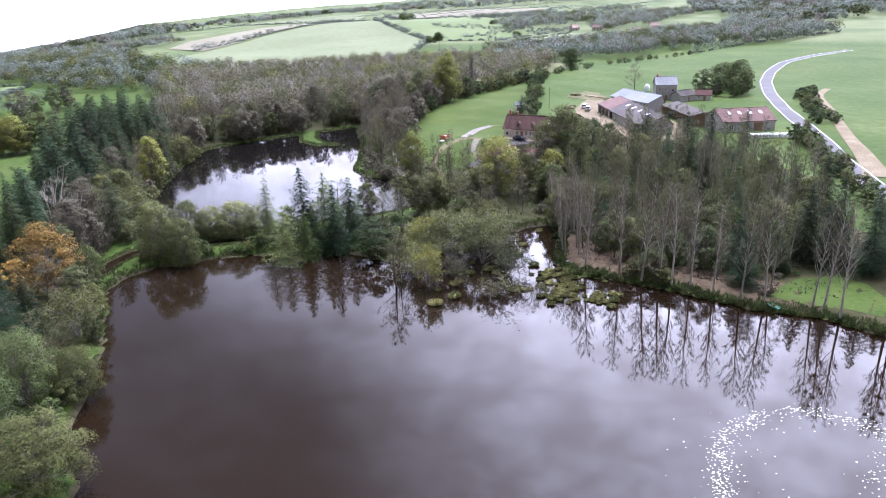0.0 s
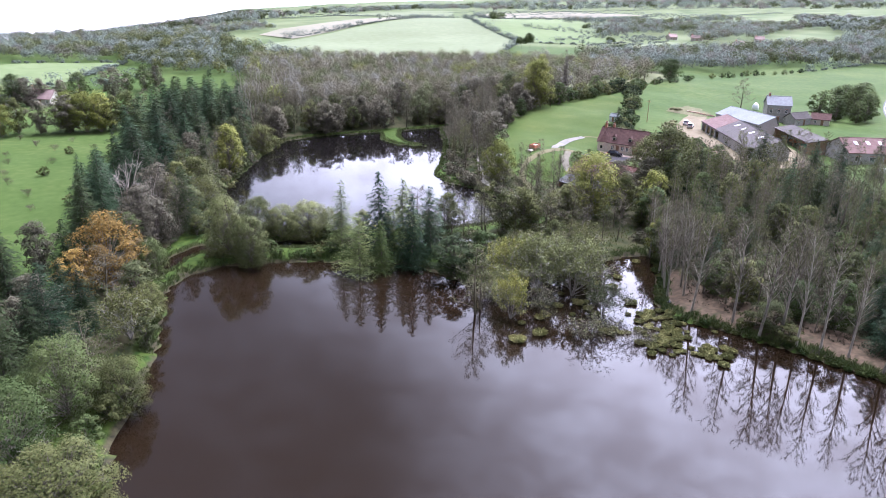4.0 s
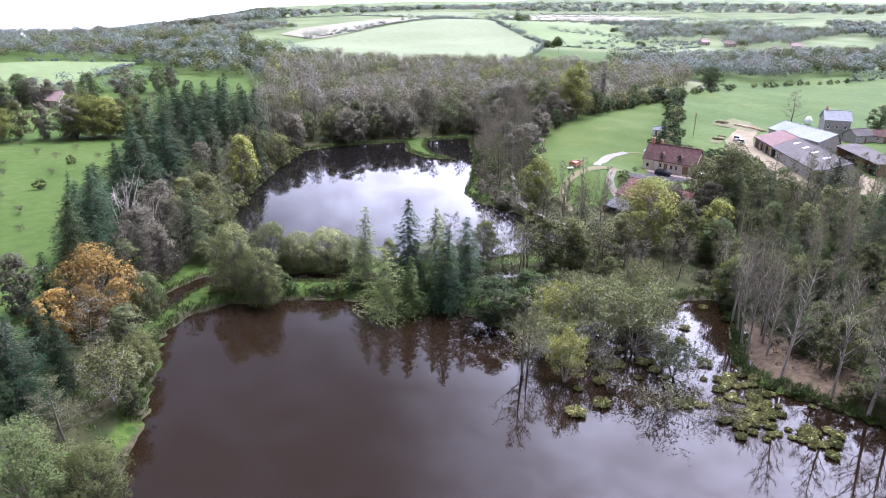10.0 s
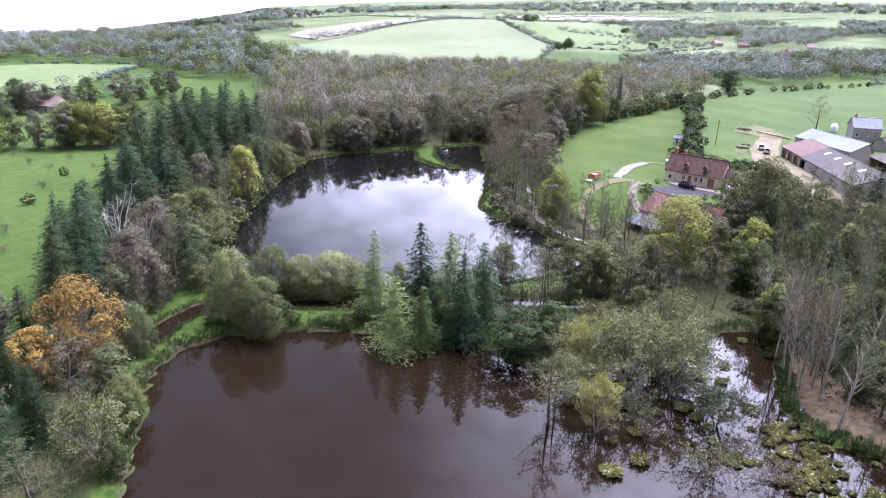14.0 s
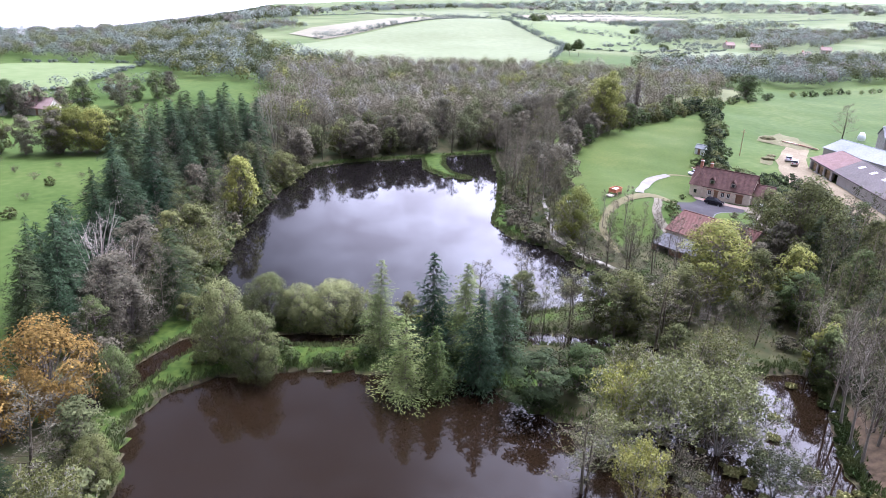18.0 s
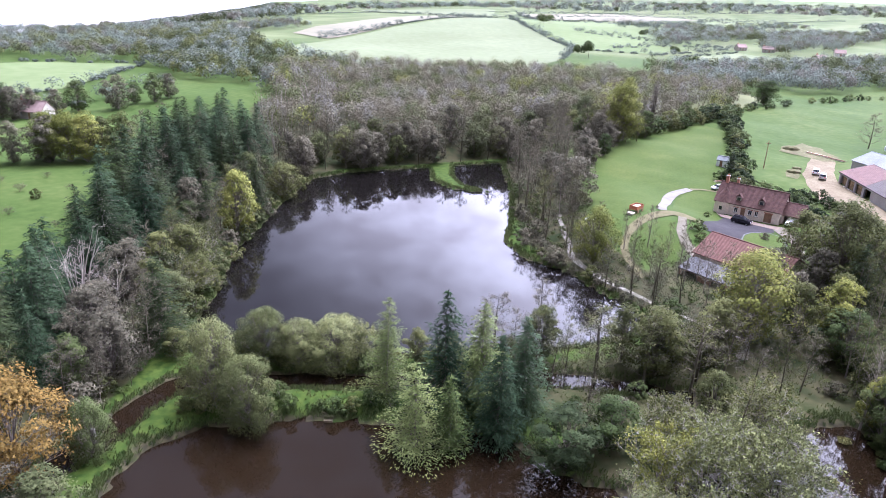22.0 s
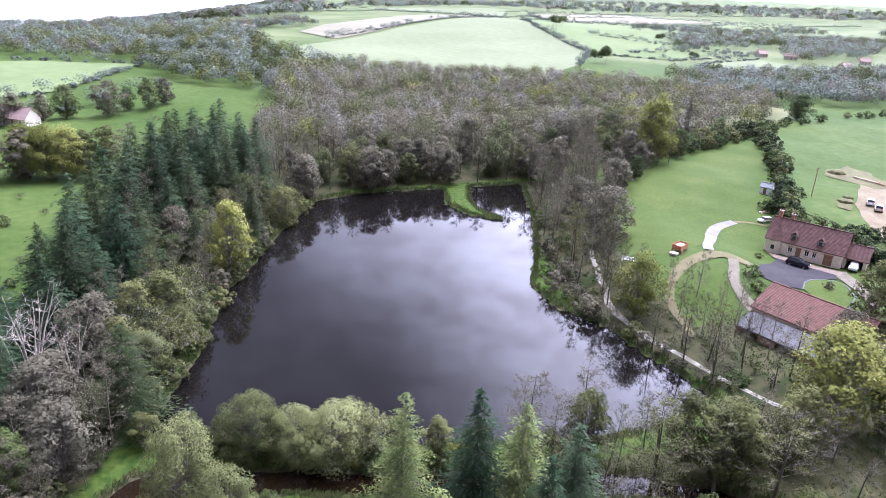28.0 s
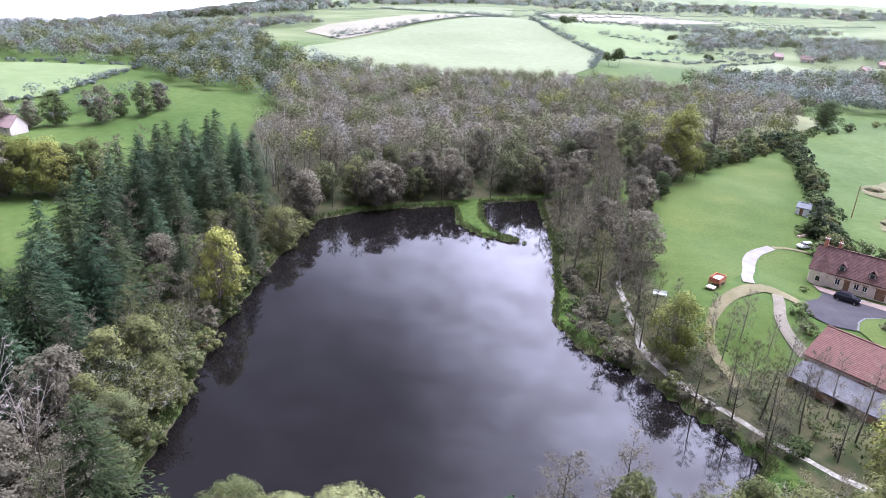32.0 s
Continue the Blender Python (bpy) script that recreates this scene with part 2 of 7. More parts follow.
LEAF = {
    "olive": leaf_material("olive_leaf", (0.037, 0.044, 0.014), (0.121, 0.127, 0.043)),
    "greygreen": leaf_material("grey_green_willow_leaf", (0.032, 0.040, 0.015), (0.104, 0.115, 0.047)),
    "yellow": leaf_material("yellow_green_leaf", (0.076, 0.090, 0.018), (0.248, 0.250, 0.062)),
    "orange": leaf_material("rust_orange_leaf", (0.088, 0.059, 0.016), (0.290, 0.190, 0.050)),
    "dark": leaf_material("dark_evergreen_leaf", (0.012, 0.021, 0.008), (0.040, 0.054, 0.020)),
    "brown": leaf_material("withered_brown_leaf", (0.054, 0.050, 0.033), (0.138, 0.126, 0.083)),
    "green": leaf_material("mid_green_leaf", (0.029, 0.047, 0.013), (0.093, 0.114, 0.039)),
    "spruce": leaf_material("dark_spruce_needles", (0.014, 0.029, 0.013), (0.048, 0.074, 0.034)),
    "cedar": leaf_material("light_green_needles", (0.050, 0.074, 0.020), (0.180, 0.210, 0.070)),
    "pale": leaf_material("silvery_willow_leaf", (0.072, 0.084, 0.029), (0.205, 0.216, 0.086)),
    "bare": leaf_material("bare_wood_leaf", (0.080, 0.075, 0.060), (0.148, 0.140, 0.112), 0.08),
    # leaf paled and greyed: haze over the far woods is put into this colour
    "far": leaf_material("haze_paled_wood_leaf", (0.088, 0.108, 0.086), (0.168, 0.186, 0.150), 0.08),
    "bramble": leaf_material("bramble_leaf", (0.026, 0.044, 0.012), (0.092, 0.104, 0.034)),
}


# ---- mesh helpers ----
def mesh_data(name, verts, faces, mat, smooth=False):
    me = bpy.data.meshes.new(name)
    me.from_pydata([tuple(v) for v in verts], [], faces)
    if mat:
        for m in mat if isinstance(mat, (list, tuple)) else (mat,):
            me.materials.append(m)
    if smooth:
        me.polygons.foreach_set("use_smooth", [True] * len(me.polygons))
    me.update()
    return me


def put(name, me, parent=None, m=None, label=""):
    ob = new(name, me)
    if parent:
        ob.parent = parent
    if m is not None:
        ob.matrix_basis = m
    if label:
        ob["label"] = label
    return ob


def part(name, bm, mat, parent, label="", m=None, smooth=False):
    me = bpy.data.meshes.new(name)
    bm.to_mesh(me)
    bm.free()
    me.materials.append(mat)
    if smooth:
        me.polygons.foreach_set("use_smooth", [True] * len(me.polygons))
    return put(name, me, parent, m, label)


def box(bm, x0, x1, y0, y1, z0, z1, bevel=0.0):
    made = bmesh.ops.create_cube(bm, size=1.0, matrix=Matrix.LocRotScale(((x0 + x1) / 2, (y0 + y1) / 2, (z0 + z1) / 2), None, (x1 - x0, y1 - y0, z1 - z0)))
    if bevel:
        edges = list({e for v in made["verts"] for e in v.link_edges})
        bmesh.ops.bevel(bm, geom=edges, offset=bevel, segments=2, affect="EDGES", profile=0.5)
    return bm


def a_box(x0, x1, y0, y1, z0, z1, bevel=0.0):
    return box(bmesh.new(), x0, x1, y0, y1, z0, z1, bevel)


def empty(name, m, label, category, group=""):
    ob = new(name)
    ob.matrix_basis = m
    return tagged(ob, label, category, group)


# ---- the lie of the land ----
POND_LOW = [(-20, 30), (-29, 52), (-35, 68), (-36.5, 78), (-38.5, 92), (-41.5, 104), (-44.3, 113), (-43.5, 122.5), (-37, 126.8), (-24, 129.8),
            (-12, 129), (-1, 128), (5, 122.5), (8.5, 119.5), (12, 117.5), (16, 119.5), (20, 122.5), (24.5, 123), (29, 122.5), (33, 126), (38, 130), (42.5, 132.5),
            (46, 133.5), (48.3, 131), (45.5, 119), (41.8, 110), (42.5, 104), (50, 98.5), (58, 91.5), (67, 81.5), (75, 77), (80, 69), (93, 55), (96, 15),
            (80, -45), (30, -75), (-14, -45), (-20, 0)]
POND_UP = [(-48, 144.5), (-48.5, 163), (-51, 186), (-50, 213), (-48, 236), (-46.5, 245), (-39.5, 251), (-29, 257), (-14.5, 262.5), (-13, 248),
           (-7, 240), (0, 237.5), (4.5, 236.2), (2, 239.5), (-3, 243.5), (-6, 253), (-6, 267), (9, 273), (9, 240), (7, 216), (4.5, 198), (8, 189),
           (15, 183), (22, 171), (27.5, 161), (20, 154.5), (8, 149), (-8, 146.5), (-20, 146), (-36, 146.5)]
CHANNEL = [(-52, 117), (-48.5, 124), (-47.2, 130), (-44.5, 135.5), (-37, 136.5), (-28, 138), (-20, 138), (-10, 138.5), (8, 140.8), (18, 139.5), (27, 137)]
DITCH = [(48.6, 125), (46.3, 119.5), (43.9, 113.2), (43.4, 109.3)]
HEIGHTS = [(60, 210, 4.3), (40, 203, 7.0), (31, 197, 6.2), (43, 180, 2.8), (60, 280, 8), (85, 310, 9), (115, 265, 7), (100, 210, 6.3), (145, 270, 6.5), (150, 200, 6.5),
           (136, 373, 9), (90, 140, 4), (120, 120, 5), (72, 108, 2.0), (105, 65, 3), (-66, 180, 4.0), (-100, 190, 5), (-135, 225, 5), (-150, 290, 5.5), (-62, 60, 2),
           (-80, 130, 3.5), (-110, 350, 9), (-180, 420, 8), (0, 350, 4), (60, 420, 7), (70, 520, 12), (-120, 500, 13), (280, 400, 9), (-60, -60, 3), (120, -40, 4)]


def dist_line(x, y, pts, closed):
    d = np.full(x.shape, 1e9)
    n = len(pts)
    for i in range(n if closed else n - 1):
        (ax, ay), (bx, by) = pts[i], pts[(i + 1) % n]
        ux, uy = bx - ax, by - ay
        s = np.clip(((x - ax) * ux + (y - ay) * uy) / (ux * ux + uy * uy), 0, 1)
        d = np.minimum(d, np.hypot(x - ax - s * ux, y - ay - s * uy))
    return d


def inside(x, y, pts):
    x, y = np.asarray(x, float), np.asarray(y, float)
    c = np.zeros(x.shape, bool)
    n = len(pts)
    for i in range(n):
        (ax, ay), (bx, by) = pts[i], pts[(i + 1) % n]
        cross = ((ay > y) != (by > y)) & (x < (bx - ax) * (y - ay) / ((by - ay) or 1e-9) + ax)
        c ^= cross
    return c


def step(a, b, v):
    s = np.clip((v - a) / (b - a), 0, 1)
    return s * s * (3 - 2 * s)


def land(x, y):
    """Height of the ground at places x, y."""
    x, y = np.asarray(x, float), np.asarray(y, float)
    top, low = np.zeros(x.shape), np.zeros(x.shape)
    for hx, hy, hz in HEIGHTS:
        w = 1.0 / ((x - hx) ** 2 + (y - hy) ** 2 + 60.0) ** 1.6
        top += w * hz
        low += w
    z = top / low
    # far off, the land falls to a valley on one side and rises slightly on the other
    dx, dy = x + 10, y - 90
    far = np.hypot(dx, dy)
    az = np.degrees(np.arctan2(dx, np.maximum(dy, 1e-3)))
    slope = np.interp(az, [-60, -33, -26, -20, -14, 0, 12, 28, 60], [-0.125, -0.108, -0.072, -0.044, -0.016, 0.002, 0.012, 0.017, 0.012])
    blend = step(420, 900, far)
    roll = 3.0 * np.sin(x * 0.011 + 1.0) * np.cos(y * 0.007) + 5.0 * np.sin(x * 0.0031 + y * 0.0023)
    z = z * (1 - blend) + blend * (13.0 + roll + slope * np.maximum(far - 550, 0))
    z += 0.25 * np.sin(x * 0.21 + 0.7 * np.sin(y * 0.13)) * np.cos(y * 0.17) * (1 - step(300, 600, far))
    wig = 0.5 * np.sin(x * 0.9 + np.sin(y * 0.7) * 1.5) * np.cos(y * 0.8) + 0.3 * np.sin(x * 2.1 + y * 1.7)
    d_low = dist_line(x, y, POND_LOW, True) * np.where(inside(x, y, POND_LOW), -1, 1) + wig
    d_up = dist_line(x, y, POND_UP, True) * np.where(inside(x, y, POND_UP), -1, 1) + wig
    d_ch = dist_line(x, y, CHANNEL, False) - 1.7 + 0.4 * wig
    d_di = dist_line(x, y, DITCH, False) - 0.8 + 0.3 * wig
    near = np.minimum(np.minimum(d_low, d_up), d_ch)
    w = step(3, 30, near)
    z = z * w + (1.15 + 0.15 * wig) * (1 - w)
    swamp = step(5, -5, np.hypot((x - 25) / 1.6, y - 114) - 15)
    for d, level in ((d_low, 0.0), (d_up, 0.6), (d_ch, 0.5), (d_di, 0.3)):
        edge = step(0.0, 1.7, d)
        z = np.where(d < 1.7, z * edge + (level - 0.12) * (1 - edge), z)
        z = np.where(d < 0, level - 0.12 - (1.6 - 1.45 * swamp) * step(0, 5, -d), z)
    return z


def lines(parts):
    out = [parts[0][0]]
    for a, b, s in parts:
        n = max(1, round((b - a) / s))
        out += [a + (b - a) * (i + 1) / n for i in range(n)]
    return np.array(out)


GX = lines([(-4200, -1400, 200), (-1400, -500, 60), (-500, -160, 17), (-160, -70, 4), (-70, 100, 1.7), (100, 180, 4), (180, 500, 16), (500, 1400, 60), (1400, 4200, 200)])
GY = lines([(-900, -120, 60), (-120, 30, 10), (30, 280, 1.7), (280, 420, 5), (420, 800, 16), (800, 1700, 45), (1700, 4400, 150)])
gx, gy = np.meshgrid(GX, GY)
GZ = land(gx, gy)


def ground_z(x, y):
    i = int(np.clip(np.searchsorted(GX, x) - 1, 0, len(GX) - 2))
    j = int(np.clip(np.searchsorted(GY, y) - 1, 0, len(GY) - 2))
    u, v = (x - GX[i]) / (GX[i + 1] - GX[i]), (y - GY[j]) / (GY[j + 1] - GY[j])
    return float((GZ[j, i] * (1 - u) + GZ[j, i + 1] * u) * (1 - v) + (GZ[j + 1, i] * (1 - u) + GZ[j + 1, i + 1] * u) * v)


nx, ny = len(GX), len(GY)
g_faces = [(j * nx + i, j * nx + i + 1, (j + 1) * nx + i + 1, (j + 1) * nx + i) for j in range(ny - 1) for i in range(nx - 1)]
WOODS = [
    [(-52, 118), (-50, 145), (-50, 165), (-53, 190), (-51, 215), (-49, 240), (-42, 254), (-15, 266), (9, 278), (60, 292), (110, 350), (150, 420), (60, 455), (-60, 440), (-85, 330), (-78, 280), (-92, 235), (-78, 190), (-66, 140), (-62, 110)],
    [(-40, 86), (-44, 108), (-50, 116), (-62, 112), (-64, 92), (-54, 84)],
    [(50, 128), (46, 119), (42.5, 110), (43, 104.5), (50.5, 99), (58.5, 92), (67.5, 82.2), (75.5, 77.6), (82, 70), (98, 58), (104, 80), (100, 110), (114, 140), (114, 176), (90, 190), (62, 178), (45, 160), (40, 142)],
    [(9, 200), (9, 274), (33, 280), (28, 250), (25, 225), (22, 200), (34, 176), (42, 158), (36, 150), (24, 172), (14, 188)],
    [(8, 98), (34, 96), (42, 118), (46, 134), (36, 134), (8, 126)]]


def strip(pts, half):
    left, right = [], []
    for i, (x, y) in enumerate(pts):
        (ax, ay), (bx, by) = pts[max(i - 1, 0)], pts[min(i + 1, len(pts) - 1)]
        s = math.hypot(bx - ax, by - ay)
        h = half[i] if isinstance(half, (list, tuple)) else half
        ox, oy = -(by - ay) / s * h, (bx - ax) / s * h
        left.append((x + ox, y + oy))
        right.append((x - ox, y - oy))
    return left + right[::-1]


def curve(pts, half, k=4):
    """A strip along a line smoothed through its points."""
    n = len(pts)
    halves = half if isinstance(half, (list, tuple)) else [half] * n
    out, wide = [], []
    for i in range(n - 1):
        p0, p1, p2, p3 = (Vector(pts[min(max(j, 0), n - 1)]) for j in (i - 1, i, i + 1, i + 2))
        for j in range(k):
            t = j / k
            q = 0.5 * (2 * p1 + (p2 - p0) * t + (2 * p0 - 5 * p1 + 4 * p2 - p3) * t ** 2 + (3 * p1 - p0 - 3 * p2 + p3) * t ** 3)
            out.append((q.x, q.y))
            wide.append(halves[i] * (1 - t) + halves[i + 1] * t)
    return strip(out + [tuple(pts[-1])], wide + [halves[-1]])


def covered(outlines, soft):
    """1 inside the outlines, 0 outside, with a soft edge that many metres wide."""
    out = np.zeros(gx.shape)
    for o in outlines:
        d = dist_line(gx, gy, o, True) * np.where(inside(gx, gy, o), 1, -1)
        out = np.maximum(out, step(-soft, soft, d))
    return out


def layer(m, name, c1, c2, scale, ragged=0.5):
    """Lets another cover show through a ground material where the mesh's named value is high, with a ragged edge."""
    n, l = m.node_tree.nodes, m.node_tree.links
    b = n["Principled BSDF"]
    under = b.inputs["Base Color"].links[0].from_socket
    co, at = n.new("ShaderNodeTexCoord"), n.new("ShaderNodeAttribute")
    at.attribute_name = name
    t1, t2 = n.new("ShaderNodeTexNoise"), n.new("ShaderNodeTexNoise")
    t1.inputs["Scale"].default_value, t1.inputs["Detail"].default_value = 0.35, 5
    t2.inputs["Scale"].default_value, t2.inputs["Detail"].default_value = scale, 6
    for t in (t1, t2):
        l.new(co.outputs["Object"], t.inputs["Vector"])
    mad, rng, ramp, mix = n.new("ShaderNodeMath"), n.new("ShaderNodeMapRange"), n.new("ShaderNodeValToRGB"), n.new("ShaderNodeMix")
    mad.operation = "MULTIPLY_ADD"
    mad.inputs[1].default_value = ragged * 2
    l.new(t1.outputs["Fac"], mad.inputs[0])
    l.new(at.outputs["Fac"], mad.inputs[2])
    rng.inputs["From Min"].default_value, rng.inputs["From Max"].default_value = 0.38 + ragged, 0.62 + ragged
    l.new(mad.outputs[0], rng.inputs["Value"])
    ramp.color_ramp.elements[0].position, ramp.color_ramp.elements[1].position = 0.35, 0.65
    ramp.color_ramp.elements[0].color, ramp.color_ramp.elements[1].color = (*c1, 1), (*c2, 1)
    l.new(t2.outputs["Fac"], ramp.inputs["Fac"])
    mix.data_type = "RGBA"
    l.new(rng.outputs[0], mix.inputs["Factor"])
    l.new(under, mix.inputs["A"])
    l.new(ramp.outputs["Color"], mix.inputs["B"])
    l.new(mix.outputs["Result"], b.inputs["Base Color"])


# far grass turns paler and greyer with distance: haze put into the ground colour
layer(M_MEADOW, "haze_paled_pasture", (0.062, 0.086, 0.030), (0.106, 0.122, 0.054), 0.02, 0.25)
layer(M_MEADOW, "bank", (0.017, 0.036, 0.005), (0.048, 0.070, 0.012), 0.8, 0.35)
layer(M_MEADOW, "rough_grass", (0.026, 0.036, 0.010), (0.072, 0.066, 0.032), 0.5)
layer(M_MEADOW, "wood_floor", (0.018, 0.026, 0.008), (0.052, 0.046, 0.022), 0.35)
layer(M_MEADOW, "fallen_leaves", (0.048, 0.036, 0.022), (0.105, 0.076, 0.048), 1.2)
layer(M_MEADOW, "mud", (0.020, 0.018, 0.011), (0.058, 0.052, 0.026), 1.2, 0.3)
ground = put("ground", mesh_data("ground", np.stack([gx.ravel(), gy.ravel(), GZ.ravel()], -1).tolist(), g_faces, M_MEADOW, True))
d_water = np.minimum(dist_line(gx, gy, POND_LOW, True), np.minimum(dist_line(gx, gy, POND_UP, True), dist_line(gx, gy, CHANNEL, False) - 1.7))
for key, values in (("haze_paled_pasture", step(400, 640, np.hypot(gx + 10, gy - 90))), ("rough_grass", covered([[(16, 182), (20, 212), (25, 212), (26, 200), (28, 188), (30, 181), (36, 182), (42, 182), (50, 168), (60, 172), (66, 186), (84, 190), (80, 170), (56, 152), (44, 128), (8, 128), (0, 142), (30, 150), (32, 160)]], 2.0)), ("wood_floor", covered(WOODS, 2.0)), ("fallen_leaves", covered([strip([(51, 133), (48.4, 127), (45.4, 120), (43.8, 113.5), (43.4, 108.5), (46, 104.2), (52, 99.6), (59.5, 93.2), (68.5, 84), (77, 78.5)], 1.1), [(46, 106), (53, 101), (61, 94.5), (69, 86), (74, 83), (76, 88), (66, 97), (57, 106), (52, 116), (49, 124), (46.5, 118), (44.6, 111)]], 1.5)), ("mud", step(1.5, 0.2, d_water)), ("bank", step(14.0, 6.0, d_water))):
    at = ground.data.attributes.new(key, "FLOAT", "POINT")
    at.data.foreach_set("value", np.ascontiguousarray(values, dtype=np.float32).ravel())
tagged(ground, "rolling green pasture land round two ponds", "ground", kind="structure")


def spread(pts, by):
    """A closed outline moved outwards by some metres."""
    n = len(pts)
    area = sum(pts[i][0] * pts[(i + 1) % n][1] - pts[(i + 1) % n][0] * pts[i][1] for i in range(n))
    sign = 1 if area > 0 else -1
    out = []
    for i in range(n):
        (px, py), (qx, qy) = pts[i - 1], pts[(i + 1) % n]
        tx, ty = qx - px, qy - py
        s = math.hypot(tx, ty) or 1
        out.append((pts[i][0] + sign * ty / s * by, pts[i][1] - sign * tx / s * by))
    return out


def flat_sheet(name, pts, z, mat, label):
    from mathutils import geometry
    tris = geometry.tessellate_polygon([[Vector((x, y, 0)) for x, y in pts]])
    return tagged(put(name, mesh_data(name, [(x, y, z) for x, y in pts], [tuple(t) for t in tris], mat)), label, "water", kind="structure")


flat_sheet("water_lower_pond", spread(POND_LOW, 1.6), 0.0, M_WATER, "still brown pond water mirroring the overcast sky")
flat_sheet("water_upper_pond", spread(POND_UP, 1.3), 0.6, M_WATER_UP, "still dark grey pond water mirroring trees and clouds")
flat_sheet("water_channel", strip(CHANNEL, 2.4), 0.5, M_WATER, "narrow dark channel behind the grassy dam")
flat_sheet("water_ditch", strip(DITCH, 1.2), 0.3, M_WATER_UP, "pale strip of standing water beside the inlet")


def drape(name, pts, mat, label, category, lift=0.06, grid=4.0, ripple=0.0):
    """A patch of surface lying on the ground inside an outline."""
    from mathutils import geometry
    rim = []
    n = len(pts)
    for i in range(n):
        (ax, ay), (bx, by) = pts[i], pts[(i + 1) % n]
        k = max(1, int(math.hypot(bx - ax, by - ay) / grid))
        rim += [(ax + (bx - ax) * j / k, ay + (by - ay) * j / k) for j in range(k)]
    if ripple:
        rim = [(x + ripple * noise.noise((x * 0.15, y * 0.15, 1)), y + ripple * noise.noise((x * 0.15, y * 0.15, 7))) for x, y in rim]
    xs, ys = [p[0] for p in rim], [p[1] for p in rim]
    ax, ay = np.meshgrid(np.arange(min(xs), max(xs), grid), np.arange(min(ys), max(ys), grid))
    ax, ay = ax.ravel(), ay.ravel()
    keep = inside(ax, ay, rim) & (dist_line(ax, ay, rim, True) > grid * 0.35)
    co = [Vector(p) for p in rim] + [Vector((x, y)) for x, y in zip(ax[keep], ay[keep])]
    v, e, f, *rest = geometry.delaunay_2d_cdt(co, [], [list(range(len(rim)))], 1, 1e-3)
    verts = [(p.x, p.y, ground_z(p.x, p.y) + lift) for p in v]
    return tagged(put(name, mesh_data(name, verts, f, mat, True)), label, category, kind="structure")


# lawns, paths and yards round the cottage
drape("ground_lawn", [(26, 282), (54, 290), (86, 314), (92, 300), (70, 245), (63, 229), (52, 226), (41, 211), (36, 204), (26, 207), (27, 228), (31, 252)], M_LAWN, "mown striped lawn behind the cottage", "lawn", 0.07, 1.7, 0.8)
drape("ground_front_lawn", [(47.0, 215.5), (50.1, 222.6), (53.9, 227.6), (58.0, 230.0), (61.5, 229.6), (62.0, 227), (59.6, 220.5), (56.6, 212), (56.4, 207.5), (53, 203.9), (50.7, 202.9), (48.2, 204.1), (45.4, 206.2), (45.3, 210.5)], M_LAWN, "rounded bright green front lawn", "lawn", 0.07, 1.7, 0.3)
drape("ground_round_lawn", [(32.1, 195.1), (34, 197.2), (36.0, 198.6), (38.4, 199.8), (40.6, 200.5), (42.4, 200.0), (41.4, 195.6), (40.4, 191.5), (41.2, 188.0), (40.2, 184.8), (37.0, 183.8), (34.8, 184.2), (32.9, 185.2), (31.1, 189.2), (31.2, 192.4)], M_LAWN, "oval lawn ringed by a sandy path", "lawn", 0.07, 1.5, 0.4)
drape("ground_oval_lawn", [(55.4, 193.6), (57.2, 196.4), (59.5, 198.6), (62, 199.6), (64.0, 199.4), (65.0, 197.0), (63.6, 191.4), (60.4, 187.2), (58.2, 187.6), (56.2, 190.4)], M_LAWN, "small oval lawn with a kerb", "lawn", 0.20, 1.5)
drape("path_kerb", strip([(55.2, 193.4), (57.0, 196.6), (59.4, 198.9), (62, 199.9), (64.2, 199.7), (65.3, 197.0), (63.9, 191.2), (60.6, 186.9), (58.0, 187.3), (56.0, 190.2)], 0.14), M_ROAD, "pale stone kerb round the oval lawn", "kerb", 0.23, 1.0)
drape("ground_side_lawn", [(69.5, 204), (74, 206), (80, 202), (79, 192), (70, 186), (66, 190)], M_LAWN, "green lawn beside the drive", "lawn", 0.07, 2.0, 0.5)
drape("path_white", curve([(41.9, 207.6), (43.0, 211.4), (45.4, 216.4), (47.8, 222.0), (50.4, 226.6), (53.2, 229.6), (56.4, 231.8)], [1.0, 1.05, 1.15, 1.3, 1.35, 1.2, 1.0]), M_GRAVEL, "curved white gravel path", "path", 0.20, 0.8, 0.25)
drape("path_thin", curve([(56.6, 232.0), (60.0, 232.2), (63.0, 231.2), (65.2, 229.4)], 0.5), M_SAND, "thin grey footpath to the cottage", "path", 0.19, 0.8, 0.2)
drape("path_sand", curve([(48.8, 200.4), (46.6, 202.8), (43.6, 205.4), (40.4, 204.2), (37.0, 201.6), (33.0, 198.2), (30.6, 194.4), (29.6, 190), (29.3, 186), (29.6, 182), (30.0, 178)], [1.0, 1.5, 2.0, 1.7, 1.3, 1.2, 0.9, 0.8, 0.7, 0.7, 0.5]), M_SAND, "worn sandy path through the grass", "path", 0.17, 0.9, 0.6)
drape("path_gravel", curve([(45.0, 202.4), (44.0, 199.2), (42.6, 194.8), (42.2, 190.8), (42.9, 187.8), (43.6, 185.6)], [1.0, 1.0, 1.05, 1.1, 1.2, 1.5]), M_GREYPATH, "worn pale path to the barn", "path", 0.21, 0.9, 0.4)
